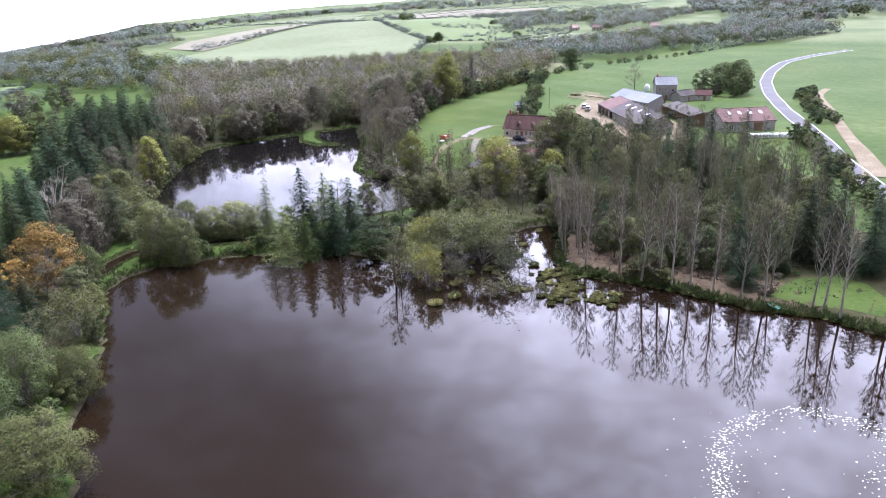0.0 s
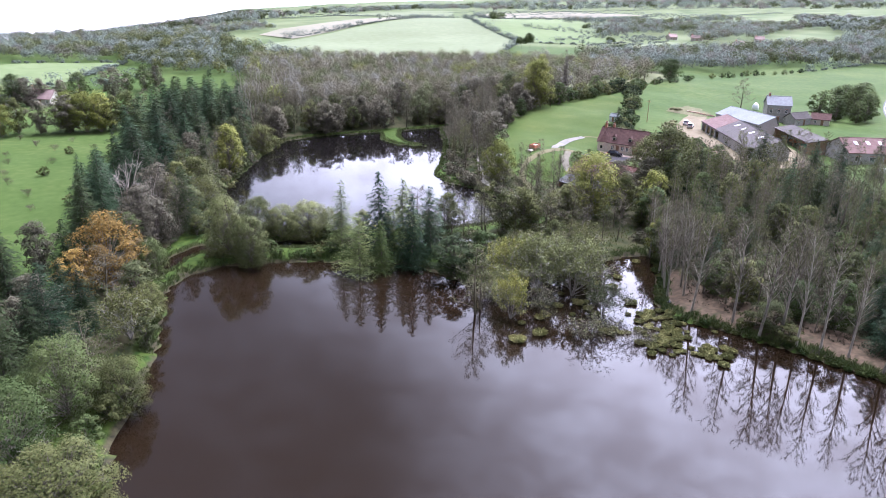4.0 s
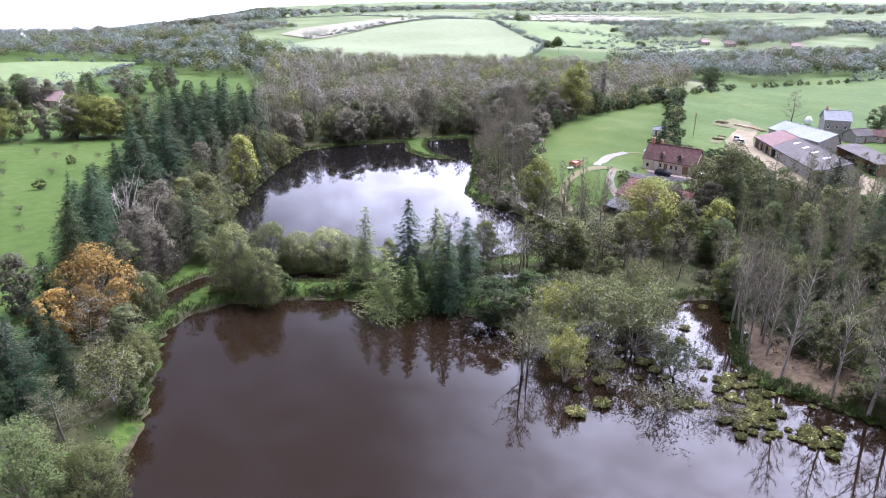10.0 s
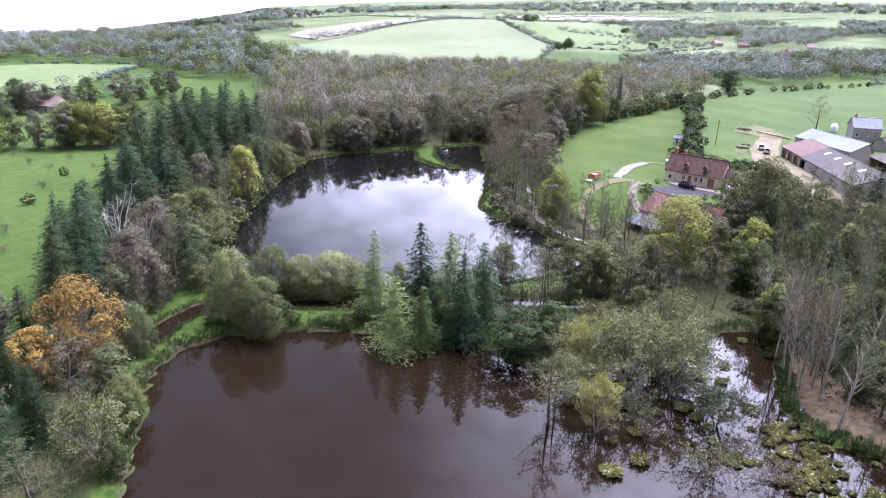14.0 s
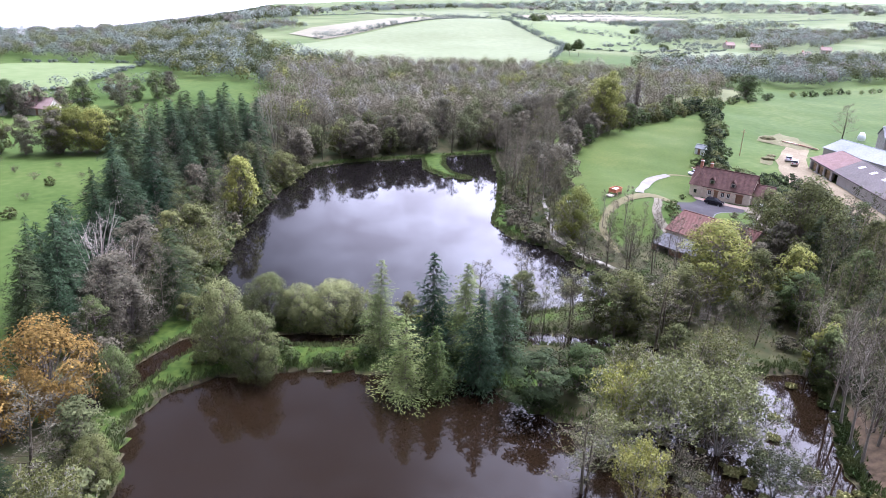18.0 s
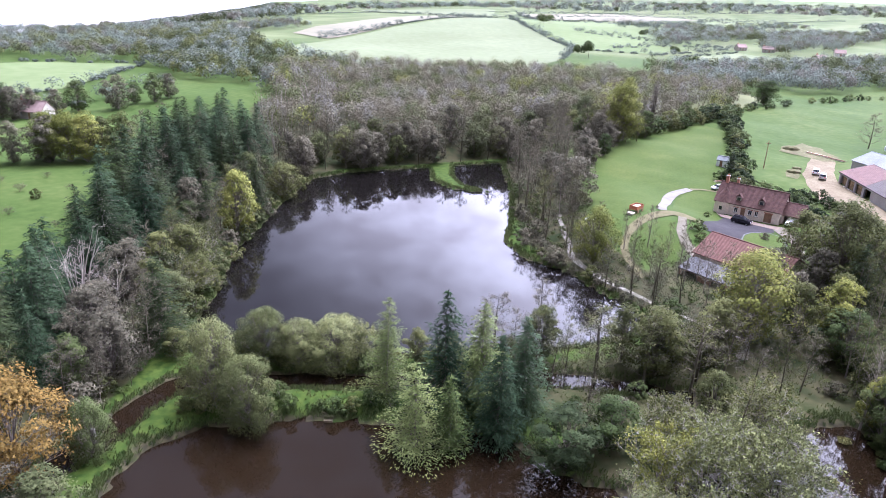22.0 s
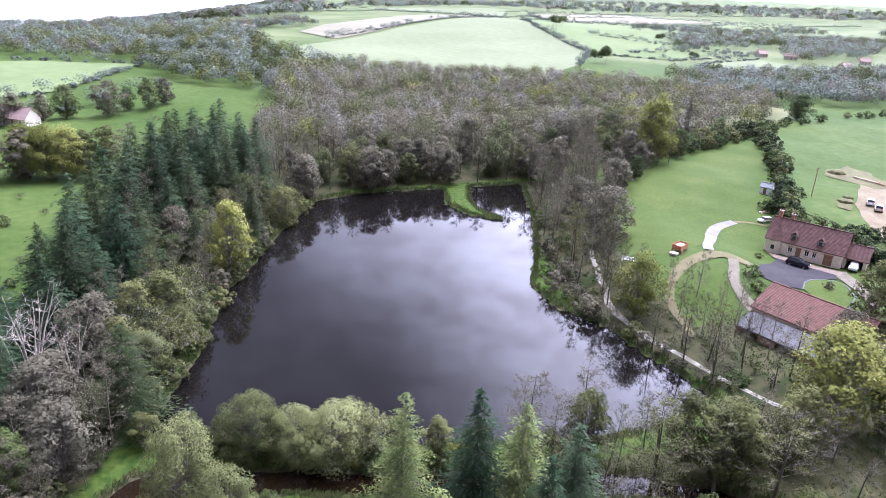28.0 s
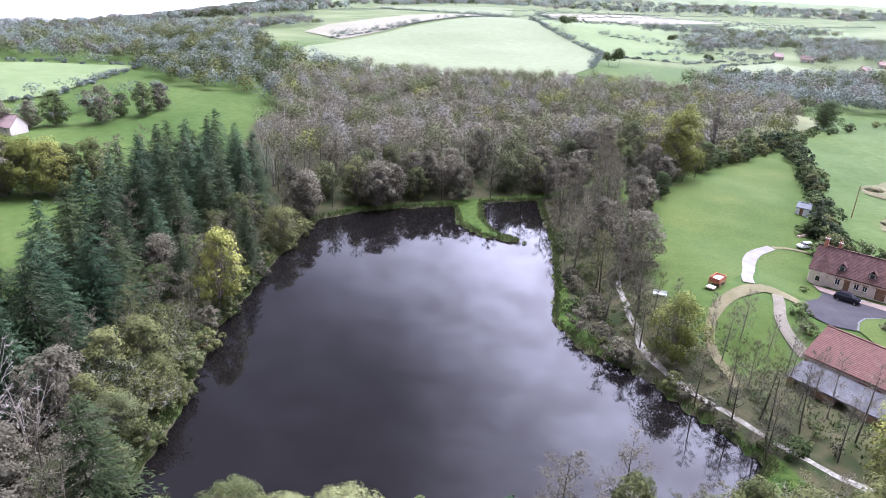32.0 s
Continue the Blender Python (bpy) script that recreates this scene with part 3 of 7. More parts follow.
drape("yard_asphalt", [(48.6, 200.6), (51.5, 203), (54.6, 206.2), (57.4, 210.2), (61.0, 208.7), (66.5, 203.4), (65.6, 200.6), (62.5, 200.2), (59.4, 199.2), (57.0, 197.0), (54.8, 193.4), (51.0, 194.2), (48.2, 196.4)], M_ASPHALT, "dark asphalt forecourt", "drive", 0.18, 1.5, 0.2)
drape("path_terrace", [(57.2, 213.6), (58.8, 212.6), (68.6, 204.6), (67, 202.4), (63.5, 206.0), (57.2, 210.8)], M_PAVING, "brown paved terrace along the cottage wall", "terrace", 0.24, 1.5)
drape("road_driveway", [(66.2, 202.3), (69.3, 205.3), (69, 198), (67, 190), (63, 181), (61.3, 183), (64.6, 188), (65.8, 195)], M_GREYPATH, "pale concrete driveway", "drive", 0.22, 1.5, 0.3)
drape("path_bank", curve([(19.6, 214), (18.9, 209.6), (18.4, 201.7), (18.7, 191.8), (19.1, 186.7), (20.2, 181.9), (22.5, 178.2), (27, 171.2), (32, 163.9), (36, 158.8), (38.6, 155.2), (38.6, 151), (37.2, 146.8)],
      [0.4, 0.5, 0.45, 0.6, 0.7, 0.5, 0.55, 0.5, 0.45, 0.5, 0.7, 0.9, 0.8]), M_STONY, "white gravel track along the pond bank", "path", 0.07, 0.7, 1.1)
drape("yard_farm", [(82.5, 188), (84.5, 205), (87, 222), (90.5, 238), (95, 249.5), (101, 260), (108, 271), (113, 266), (107, 255), (102.5, 247), (100.5, 236), (98.5, 215), (97, 198), (99, 192), (107, 193.5), (113, 203), (117, 205), (116, 196), (110, 187), (98, 184)], M_DIRT, "pale trodden farmyard earth", "yard", 0.13, 3.0, 1.0)
drape("yard_back", [(108.5, 197), (117, 204.5), (120, 229), (115, 231), (112.5, 226)], M_DIRT, "trodden earth between the barns", "yard", 0.13, 3.0, 0.6)
drape("ground_earth_heap", [(102, 279), (106, 287), (111, 290), (116, 293), (118.5, 287), (117.5, 280), (116.5, 272), (113, 266.5), (109, 266), (107, 271), (104, 274)], M_SOIL, "bare reddish earth beside the barns", "ground", 0.16, 2.0, 2.0)
drape("ground_rubble_patch", [(88.5, 246), (90, 250.5), (93.5, 254), (96.5, 255.5), (95, 251), (92.5, 246.5), (90.5, 243.5)], M_SOIL, "weedy heap of rubble earth", "ground", 0.18, 1.5, 0.8)

drape("ground_bank_meadow", [(70.5, 83.5), (74, 86.6), (79, 89), (85, 88), (88.5, 83), (87, 76), (82.5, 72.5), (79, 76.5), (74, 80)], M_BANK, "green grass bank behind the shore poplars", "grass", 0.06, 2.0, 1.0)

# the road
ROAD = [(330, 396), (290, 376), (252, 350), (226, 322), (204, 292), (184, 258), (166, 222), (151, 188), (137, 155), (124, 124), (114, 98), (104, 70), (96, 20), (98, -60)]
drape("road", curve(ROAD, 2.9), M_ROAD, "pale grey country road with white edge lines", "road", 0.16, 4.0)
for side in (-2.5, 2.5):
    drape("road_edge_line", strip([((a[0] + b[0]) / 2, (a[1] + b[1]) / 2) for a, b in zip(strip(ROAD, abs(side))[:len(ROAD)], strip(ROAD, abs(side))[:len(ROAD)])] if side < 0 else strip(ROAD, side)[len(ROAD):], 0.08),
          M_WHITE, "white painted edge line", "road marking", 0.20, 4.0)
drape("path_track", curve([(214, 262), (198, 246), (178, 212), (158, 180), (142, 150), (132, 134)], [1.4, 1.6, 1.6, 1.8, 2.6, 3.4]), M_DIRT, "dusty farm track", "track", 0.17, 4.0)
drape("path_access", strip([(150, 180), (140, 177), (130, 182)], 1.8), M_DIRT, "short earth track joining farm and road", "track", 0.18, 3.0)

# far fields
drape("ground_pale_field", [(-112, 476), (-118, 560), (-70, 800), (40, 1120), (66, 1000), (72, 880), (92, 640), (66, 530), (40, 470), (-30, 455)], M_PALE, "large pale green cut field", "field", 0.5, 25.0)
drape("ground_stubble_field", [(-110, 640), (-66, 850), (40, 1180), (-10, 1260), (-90, 1040), (-150, 800), (-150, 690)], M_STUBBLE, "pale pinkish stubble strip", "field", 0.6, 30.0)
drape("ground_far_pasture", [(98, 640), (80, 880), (76, 1060), (230, 1090), (260, 800), (215, 700), (150, 620)], M_FARGREEN, "pale green pasture with hedges", "field", 0.5, 25.0)
drape("ground_small_field", [(150, 548), (178, 610), (236, 660), (252, 620), (200, 560), (165, 530)], M_PALE, "pale meadow before the hamlet", "field", 0.5, 12.0)
drape("ground_rough_pasture", [(70, 345), (92, 410), (130, 425), (150, 398), (120, 360), (100, 340)], M_ROUGH, "rough tawny pasture", "field", 0.25, 8.0)
drape("ground_left_far_field", [(-215, 330), (-190, 322), (-170, 350), (-178, 440), (-230, 430), (-290, 380)], M_FARGREEN, "pale green field beyond the hedge", "field", 0.4, 14.0)
drape("ground_far_strip", [(120, 1150), (260, 1140), (420, 1300), (330, 1500), (120, 1480)], M_STUBBLE, "distant pale stubble field", "field", 0.9, 50.0)
drape("ground_far_pale", [(-160, 1300), (60, 1300), (90, 1700), (-260, 1750)], M_PALE, "distant pale field", "field", 1.0, 60.0)
drape("ground_far_right", [(300, 900), (480, 950), (620, 1300), (420, 1250), (300, 1080)], M_FARGREEN, "distant hazy pasture", "field", 0.9, 45.0)
drape("ground_far_left", [(-330, 620), (-190, 640), (-210, 900), (-420, 900)], M_STUBBLE, "distant pale field", "field", 0.8, 35.0)


# ---- buildings ----
def wall_panel(bm, length, height, thick, holes):
    """A wall along x from 0 to length, its outside at y = 0, in one piece, with real openings (x0, x1, z0, z1)."""
    xs = sorted({0.0, length, *(h[0] for h in holes), *(h[1] for h in holes)})
    zs = sorted({0.0, height, *(h[2] for h in holes), *(h[3] for h in holes)})
    v = {(x, z): bm.verts.new((x, 0, z)) for x in xs for z in zs}
    faces = []
    for x0, x1 in zip(xs, xs[1:]):
        for z0, z1 in zip(zs, zs[1:]):
            mx, mz = (x0 + x1) / 2, (z0 + z1) / 2
            if not any(h[0] < mx < h[1] and h[2] < mz < h[3] for h in holes):
                faces.append(bm.faces.new((v[x0, z0], v[x1, z0], v[x1, z1], v[x0, z1])))
    bmesh.ops.delete(bm, geom=[q for q in bm.verts if not q.link_faces], context="VERTS")
    made = bmesh.ops.extrude_face_region(bm, geom=faces)
    bmesh.ops.translate(bm, vec=(0, thick, 0), verts=[q for q in made["geom"] if isinstance(q, bmesh.types.BMVert)])
    bmesh.ops.recalc_face_normals(bm, faces=bm.faces)
    return bm


def roof_slab(p0, p1, p2, p3, thick=0.18):
    """A slope from the eave p0-p1 up to the ridge p3-p2."""
    bm = bmesh.new()
    lo = [bm.verts.new(p) for p in (p0, p1, p2, p3)]
    hi = [bm.verts.new((p[0], p[1], p[2] + thick)) for p in (p0, p1, p2, p3)]
    bm.faces.new(lo[::-1])
    bm.faces.new(hi)
    for i in range(4):
        j = (i + 1) % 4
        bm.faces.new((lo[i], lo[j], hi[j], hi[i]))
    return bm


def building(name, a, b, depth, eave, ridge, wall_mat, roof_mat, label, ridge_at=0.5, holes=(), end_holes=(), back_eave=None, over=0.35, z=None, category="house", open_front=False, group=""):
    """A gabled building. a, b: the ends of its front wall, seen from outside a is on the left; depth goes back from it."""
    a, b = Vector((*a, 0)), Vector((*b, 0))
    length = (b - a).length
    z = min(ground_z(*a.xy), ground_z(*b.xy)) if z is None else z
    m = Matrix.Translation((a.x, a.y, z)) @ Matrix.Rotation(math.atan2(b.y - a.y, b.x - a.x), 4, "Z")
    home = empty(name, m, label, category, group)
    back_eave = eave if back_eave is None else back_eave
    ry = depth * ridge_at
    t = 0.4
    if open_front:
        for i in range(6):
            x = 0.15 + (length - 0.3) * i / 5
            part("post", a_box(x - 0.12, x + 0.12, 0.02, 0.26, -0.6, eave), M_WOOD, home)
    else:
        bm = wall_panel(bmesh.new(), length, eave + 0.6, t, [(h[0], h[1], h[2] + 0.6, h[3] + 0.6) for h in holes])
        part("front_wall", bm, wall_mat, home, m=Matrix.Translation((0, 0, -0.6)))
    part("back_wall", a_box(0, length, depth - t, depth, -0.6, back_eave), wall_mat, home)
    for end in (0, 1):
        bm = bmesh.new()
        x0, x1 = (0.0, t) if end == 0 else (length - t, length)
        out = [(t + 0.001, -0.6), (depth - t - 0.001, -0.6), (depth - t - 0.001, back_eave + (ridge - back_eave) * t / max(depth - ry, 0.1)), (min(ry, depth - t - 0.01), ridge - 0.05), (t + 0.001, eave + (ridge - eave) * t / max(ry, 0.1))]
        va = [bm.verts.new((x0, y, zz)) for y, zz in out]
        vb = [bm.verts.new((x1, y, zz)) for y, zz in out]
        bm.faces.new(va[::-1])
        bm.faces.new(vb)
        for i in range(5):
            j = (i + 1) % 5
            bm.faces.new((va[i], va[j], vb[j], vb[i]))
        bmesh.ops.recalc_face_normals(bm, faces=bm.faces)
        part("gable_wall", bm, wall_mat, home)
    k = (ridge - eave) / max(ry, 0.1)
    part("roof_slope", roof_slab((-over, -over, eave - over * k + 0.02), (length + over, -over, eave - over * k + 0.02), (length + over, ry, ridge + 0.02), (-over, ry, ridge + 0.02)), roof_mat, home)
    if ridge_at < 0.98:
        k2 = (ridge - back_eave) / (depth - ry)
        part("roof_slope", roof_slab((length + over, depth + over, back_eave - over * k2 + 0.02), (-over, depth + over, back_eave - over * k2 + 0.02), (-over, ry, ridge + 0.02), (length + over, ry, ridge + 0.02)), roof_mat, home)
        part("ridge_cap", a_box(-over, length + over, ry - 0.16, ry + 0.16, ridge + 0.12, ridge + 0.28, 0.05), roof_mat, home)
    part("inner_floor", a_box(t, length - t, t, depth - t, -0.4, 0.02), M_DARK, home)
    for h in holes:
        x0, x1, z0, z1 = h[:4]
        kind = h[4] if len(h) > 4 else "window"
        if kind == "open":
            continue
        w = part(kind, a_box(x0, x1, 0.16, 0.22, z0, z1), M_WOOD if kind == "door" else M_GLASS, home)
        fr = bmesh.new()
        for q in ((x0, x0 + 0.08, z0, z1), (x1 - 0.08, x1, z0, z1), (x0 + 0.08, x1 - 0.08, z1 - 0.08, z1), (x0 + 0.08, x1 - 0.08, z0, z0 + 0.08)):
            box(fr, q[0], q[1], 0.08, 0.15, q[2], q[3])
        if kind == "window":
            box(fr, (x0 + x1) / 2 - 0.03, (x0 + x1) / 2 + 0.03, 0.09, 0.15, z0 + 0.08, z1 - 0.08)
        part("frame", fr, M_WHITE if kind == "window" else M_WOOD, w)
        part("lintel", a_box(x0 - 0.15, x1 + 0.15, -0.04, -0.003, z1 + 0.01, z1 + 0.2), M_BRICK, w)
        if kind == "window":
            part("sill", a_box(x0 - 0.1, x1 + 0.1, -0.12, -0.003, z0 - 0.1, z0 - 0.01), M_GREYSTONE, w)
    return home, length, z


def chimney(home, x, y, z0, z1, wide=0.7):
    c = part("chimney", a_box(x - wide / 2, x + wide / 2, y - 0.3, y + 0.3, z0, z1, 0.03), M_BRICK, home, "brick chimney stack")
    part("chimney_cap", a_box(x - wide / 2 - 0.08, x + wide / 2 + 0.08, y - 0.38, y + 0.38, z1 + 0.002, z1 + 0.12), M_GREYSTONE, c)
    for s in (-0.16, 0.16):
        bm = bmesh.new()
        bmesh.ops.create_cone(bm, cap_ends=True, segments=10, radius1=0.11, radius2=0.09, depth=0.35, matrix=Matrix.Translation((x + s, y, z1 + 0.3)))
        part("chimney_pot", bm, M_REDWOOD, c)


def dormer(home, x, y, z, w=1.1, h=1.3, depth=2.2):
    d = part("dormer", a_box(x - w / 2, x + w / 2, y, y + depth, z, z + h), M_RENDERED, home, "small pointed dormer")
    part("dormer_window", a_box(x - w / 2 + 0.2, x + w / 2 - 0.2, y - 0.04, y - 0.004, z + 0.15, z + h - 0.1), M_GLASS, d)
    for s in (-1, 1):
        part("dormer_roof", roof_slab((x + s * (w / 2 + 0.25), y - 0.25, z + h - 0.15), (x + s * (w / 2 + 0.25), y + depth, z + h - 0.15), (x, y + depth, z + h + 0.75), (x, y - 0.25, z + h + 0.75), 0.1), M_TILE, d)


# the cottage
HOUSE_A, HOUSE_B = (57.3, 216.0), (69.0, 206.6)
cottage, hl, hz = building("cottage", HOUSE_A, HOUSE_B, 7.0, 3.1, 6.9, M_STONE, M_TILE, "long stone cottage with a brown tiled roof and two dormers",
    holes=[(4.6, 5.5, 0.9, 2.1), (6.2, 7.2, 0.05, 2.15, "door"), (7.9, 8.8, 0.9, 2.1), (9.4, 10.2, 0.9, 2.1), (11.6, 13.3, 0.05, 2.2, "door")])
def turret(home, x, y, r, eave, top, wall_mat, roof_mat):
    """A round stair turret at a house corner, with a conical roof and one small window."""
    bm = bmesh.new()
    bmesh.ops.create_cone(bm, cap_ends=True, segments=28, radius1=r, radius2=r, depth=eave + 0.6, matrix=Matrix.Translation((x, y, (eave - 0.6) / 2)))
    tower = part("turret", bm, wall_mat, home, "rounded pale stone corner turret")
    bm = bmesh.new()
    bmesh.ops.create_cone(bm, cap_ends=True, segments=28, radius1=r + 0.38, radius2=0.05, depth=top - eave, matrix=Matrix.Translation((x, y, (eave + top) / 2)))
    part("turret_roof", bm, roof_mat, tower, "conical brown tiled roof")
    part("window", a_box(x - 0.35, x + 0.35, y - r - 0.03, y - r + 0.1, 1.0, 1.9, 0.02), M_GLASS, tower)


turret(cottage, 1.7, 1.2, 2.05, 3.0, 6.3, M_STONE, M_TILE)
chimney(cottage, 1.0, 3.5, 6.4, 8.5)
chimney(cottage, 3.4, 3.9, 6.2, 8.1, 0.6)
dormer(cottage, 5.2, 0.5, 3.3)
dormer(cottage, 10.4, 0.5, 3.3)
gar_dir = (Vector(HOUSE_B) - Vector(HOUSE_A)).normalized()
ga = Vector(HOUSE_B) + gar_dir * 0.05 + Vector((-gar_dir.y, gar_dir.x)) * 1.4
gb = ga + gar_dir * 4.2
garage, gl, gz = building("garage", tuple(ga), tuple(gb), 5.2, 2.5, 4.7, M_STONE, M_TILE, "small tiled carport lean-to beside the cottage", holes=[(0.5, 3.6, 0.0, 2.3, "open")], category="garage", z=hz)

# the red-roofed barn by the pond, with its sheet lean-to
BA, BB = (41.3, 182.6), (51.9, 169.1)
barn, bl, bz = building("barn", BA, BB, 12.0, 3.6, 6.6, M_STONE, M_REDTILE, "old barn with a long red tiled roof", ridge_at=0.5, z=2.2, category="barn", holes=[(2, 4, 0.2, 2.4, "door"), (8, 11, 0.2, 2.8, "door")])
bd = (Vector(BB) - Vector(BA)).normalized()
bn = Vector((bd.y, -bd.x))
la = Vector(BA) + bn * 5.0 + bd * 0.3
lb = Vector(BB) + bn * 5.0 - bd * 1.0
leanto = building("lean_to", tuple(la), tuple(lb), 4.6, 2.0, 3.25, M_WOOD, M_TIN, "grey corrugated lean-to below the barn", ridge_at=0.985, back_eave=3.1, z=1.7, category="shed", over=0.2, holes=[(1, 4, 0.1, 1.8, "open"), (7, 10, 0.1, 1.8, "open")])

# the farm
white_barn, wbl, wbz = building("white_roofed_barn", (111.5, 255.0), (116.5, 231.5), 7.6, 3.6, 6.0, M_CLAD, M_WHITESHEET, "barn with a pale blue-white sheet roof", ridge_at=0.8, z=6.6, category="barn",
    holes=[(8, 11.5, 0.1, 3.0, "open"), (13, 17, 0.1, 3.0, "open")])
brown_barn, bbl, bbz = building("brown_barn", (101.3, 242.3), (96.6, 194.8), 11.0, 3.2, 5.7, M_CLAD, M_GREYSHEET, "long low barn with a grey fibre-cement roof and roof lights", ridge_at=0.76, z=6.2, category="barn",
    holes=[(0.8, 4.6, 0.1, 2.7, "open"), (5.4, 9.2, 0.1, 2.7, "open"), (10.0, 13.8, 0.1, 2.7, "open"), (15.0, 18.5, 0.1, 2.7, "open")])
kb = (5.7 - 3.2) / (11.0 * 0.76)
part("roof_patch", roof_slab((-0.3, -0.3, 3.2 - 0.3 * kb + 0.23), (15.5, -0.3, 3.2 - 0.3 * kb + 0.23), (12.5, 8.2, 3.2 + 8.2 * kb + 0.23), (-0.3, 8.2, 3.2 + 8.2 * kb + 0.23), 0.03), M_PINKROOF, brown_barn, "faded red part of the roof")
for sx in (17.5, 24, 30.5, 38):
    part("roof_light", roof_slab((sx, 5.0, 3.2 + 5.0 * kb + 0.24), (sx + 1.3, 5.0, 3.2 + 5.0 * kb + 0.24), (sx + 1.3, 6.6, 3.2 + 6.6 * kb + 0.24), (sx, 6.6, 3.2 + 6.6 * kb + 0.24), 0.04), M_SKYLIGHT, brown_barn)
# straw bales stacked in the barn's open bays
bale_way = (Vector((96.6, 194.8)) - Vector((101.3, 242.3))).normalized()
bale_box = None
for bay in range(3):
    for row in range(3):
        for colm in range(4):
            if bale_box is None:
                bm = a_box(-0.44, 0.44, -0.4, 0.4, 0.0, 0.78, 0.05)
                bale_box = bpy.data.meshes.new("straw_bale")
                bm.to_mesh(bale_box)
                bm.free()
                bale_box.materials.append(M_HAY)
            along = 1.35 + bay * 4.6 + colm * 0.9
            bx, by = 101.3 + bale_way.x * along - bale_way.y * 1.1, 242.3 + bale_way.y * along + bale_way.x * 1.1
            tagged(put("straw_bale", bale_box, m=pose(bx, by, 6.24 + row * 0.79, 0, 0, math.degrees(math.atan2(bale_way.y, bale_way.x)))), "brown straw bale stacked in the barn's open bay", "straw bale", "straw bales")
open_shed = building("open_shed", (121.2, 229.5), (118.6, 204.0), 6.0, 3.2, 4.2, M_WOOD, M_GREYSHEET, "open-fronted lean-to machinery shed", ridge_at=0.985, back_eave=4.0, z=6.4, category="shed", open_front=True)
stone_house, sl, sz = building("farmhouse", (133.6, 260.8), (141.6, 258.4), 8.0, 6.6, 9.4, M_GREYSTONE, M_SLATE, "tall grey stone farmhouse with a slate roof", z=6.2,
    holes=[(0.9, 1.9, 0.9, 2.4), (3.7, 4.7, 0.05, 2.2, "door"), (6.3, 7.3, 0.9, 2.4), (1.0, 1.9, 3.6, 5.0), (3.8, 4.6, 3.6, 5.0), (6.4, 7.3, 3.6, 5.0)])
chimney(stone_house, 0.8, 4.0, 8.8, 10.4)
small_house, ml, mz = building("outhouse", (147.4, 254.0), (152.6, 250.6), 5.0, 2.4, 4.2, M_RENDERED, M_TILE, "small outbuilding with a brown roof", z=6.4, category="outhouse", holes=[(1.2, 2.0, 0.9, 2.0), (3.4, 4.3, 0.05, 2.1, "door")])
wing, gl2, gz2 = building("stone_wing", (139.5, 250.5), (147.2, 253.6), 5.0, 2.8, 4.6, M_GREYSTONE, M_GREYSHEET, "low stone wing beside the farmhouse", z=6.3, category="outhouse", holes=[(1.5, 2.4, 0.9, 2.0), (4.5, 5.4, 0.05, 2.1, "door")])
red_shed, rl, rz = building("red_roofed_shed", (123.0, 190.0), (140.0, 188.5), 14.0, 3.6, 6.6, M_CLAD, M_PINKROOF, "long shed with a faded red sheet roof", z=6.0, category="shed",
    holes=[(2, 3.4, 1.2, 2.6), (6, 7.4, 1.2, 2.6), (10, 13, 0.1, 2.9, "door")])
for sx in (3, 6.5, 10, 13.5):
    part("roof_light", roof_slab((sx, 3.6, 3.6 + 3.6 * 3 / 7 + 0.24), (sx + 0.9, 3.6, 3.6 + 3.6 * 3 / 7 + 0.24), (sx + 0.9, 5.2, 3.6 + 5.2 * 3 / 7 + 0.24), (sx, 5.2, 3.6 + 5.2 * 3 / 7 + 0.24), 0.04), M_SKYLIGHT, red_shed)


def far_house(x, y, turn, length, depth, eave, ridge, wall, roof, label):
    d = Vector((math.cos(turn), math.sin(turn)))
    a = Vector((x, y)) - d * length / 2
    home, n, zz = building("house", tuple(a), tuple(a + d * length), depth, eave, ridge, wall, roof, label, holes=[(length * 0.2, length * 0.2 + 1, 1, 2.3), (length * 0.5, length * 0.5 + 1, 0.05, 2.1, "door"), (length * 0.78, length * 0.78 + 1, 1, 2.3)], group="far houses")
    chimney(home, 0.8, depth / 2, ridge - 0.4, ridge + 1.2)
    return home


far_house(-154, 290, -0.25, 11, 6.5, 2.8, 6.0, M_RENDERED, M_FARROOF, "white-walled far house with a red roof")
far_house(-166, 285, 0.3, 6, 5, 2.4, 4.4, M_RENDERED, M_WHITESHEET, "low pale far outbuilding")
for hx, hy, tn, ln in ((250, 688, 0.2, 11), (268, 676, -0.4, 14), (286, 694, 0.5, 11), (300, 716, -0.2, 13), (283, 612, 0.4, 12), (322, 660, -0.3, 11)):
    far_house(hx, hy, tn, ln * 0.75, 6.5, 3.0, 5.4, M_RENDERED, M_FARROOF, "far hamlet house with a reddish roof")


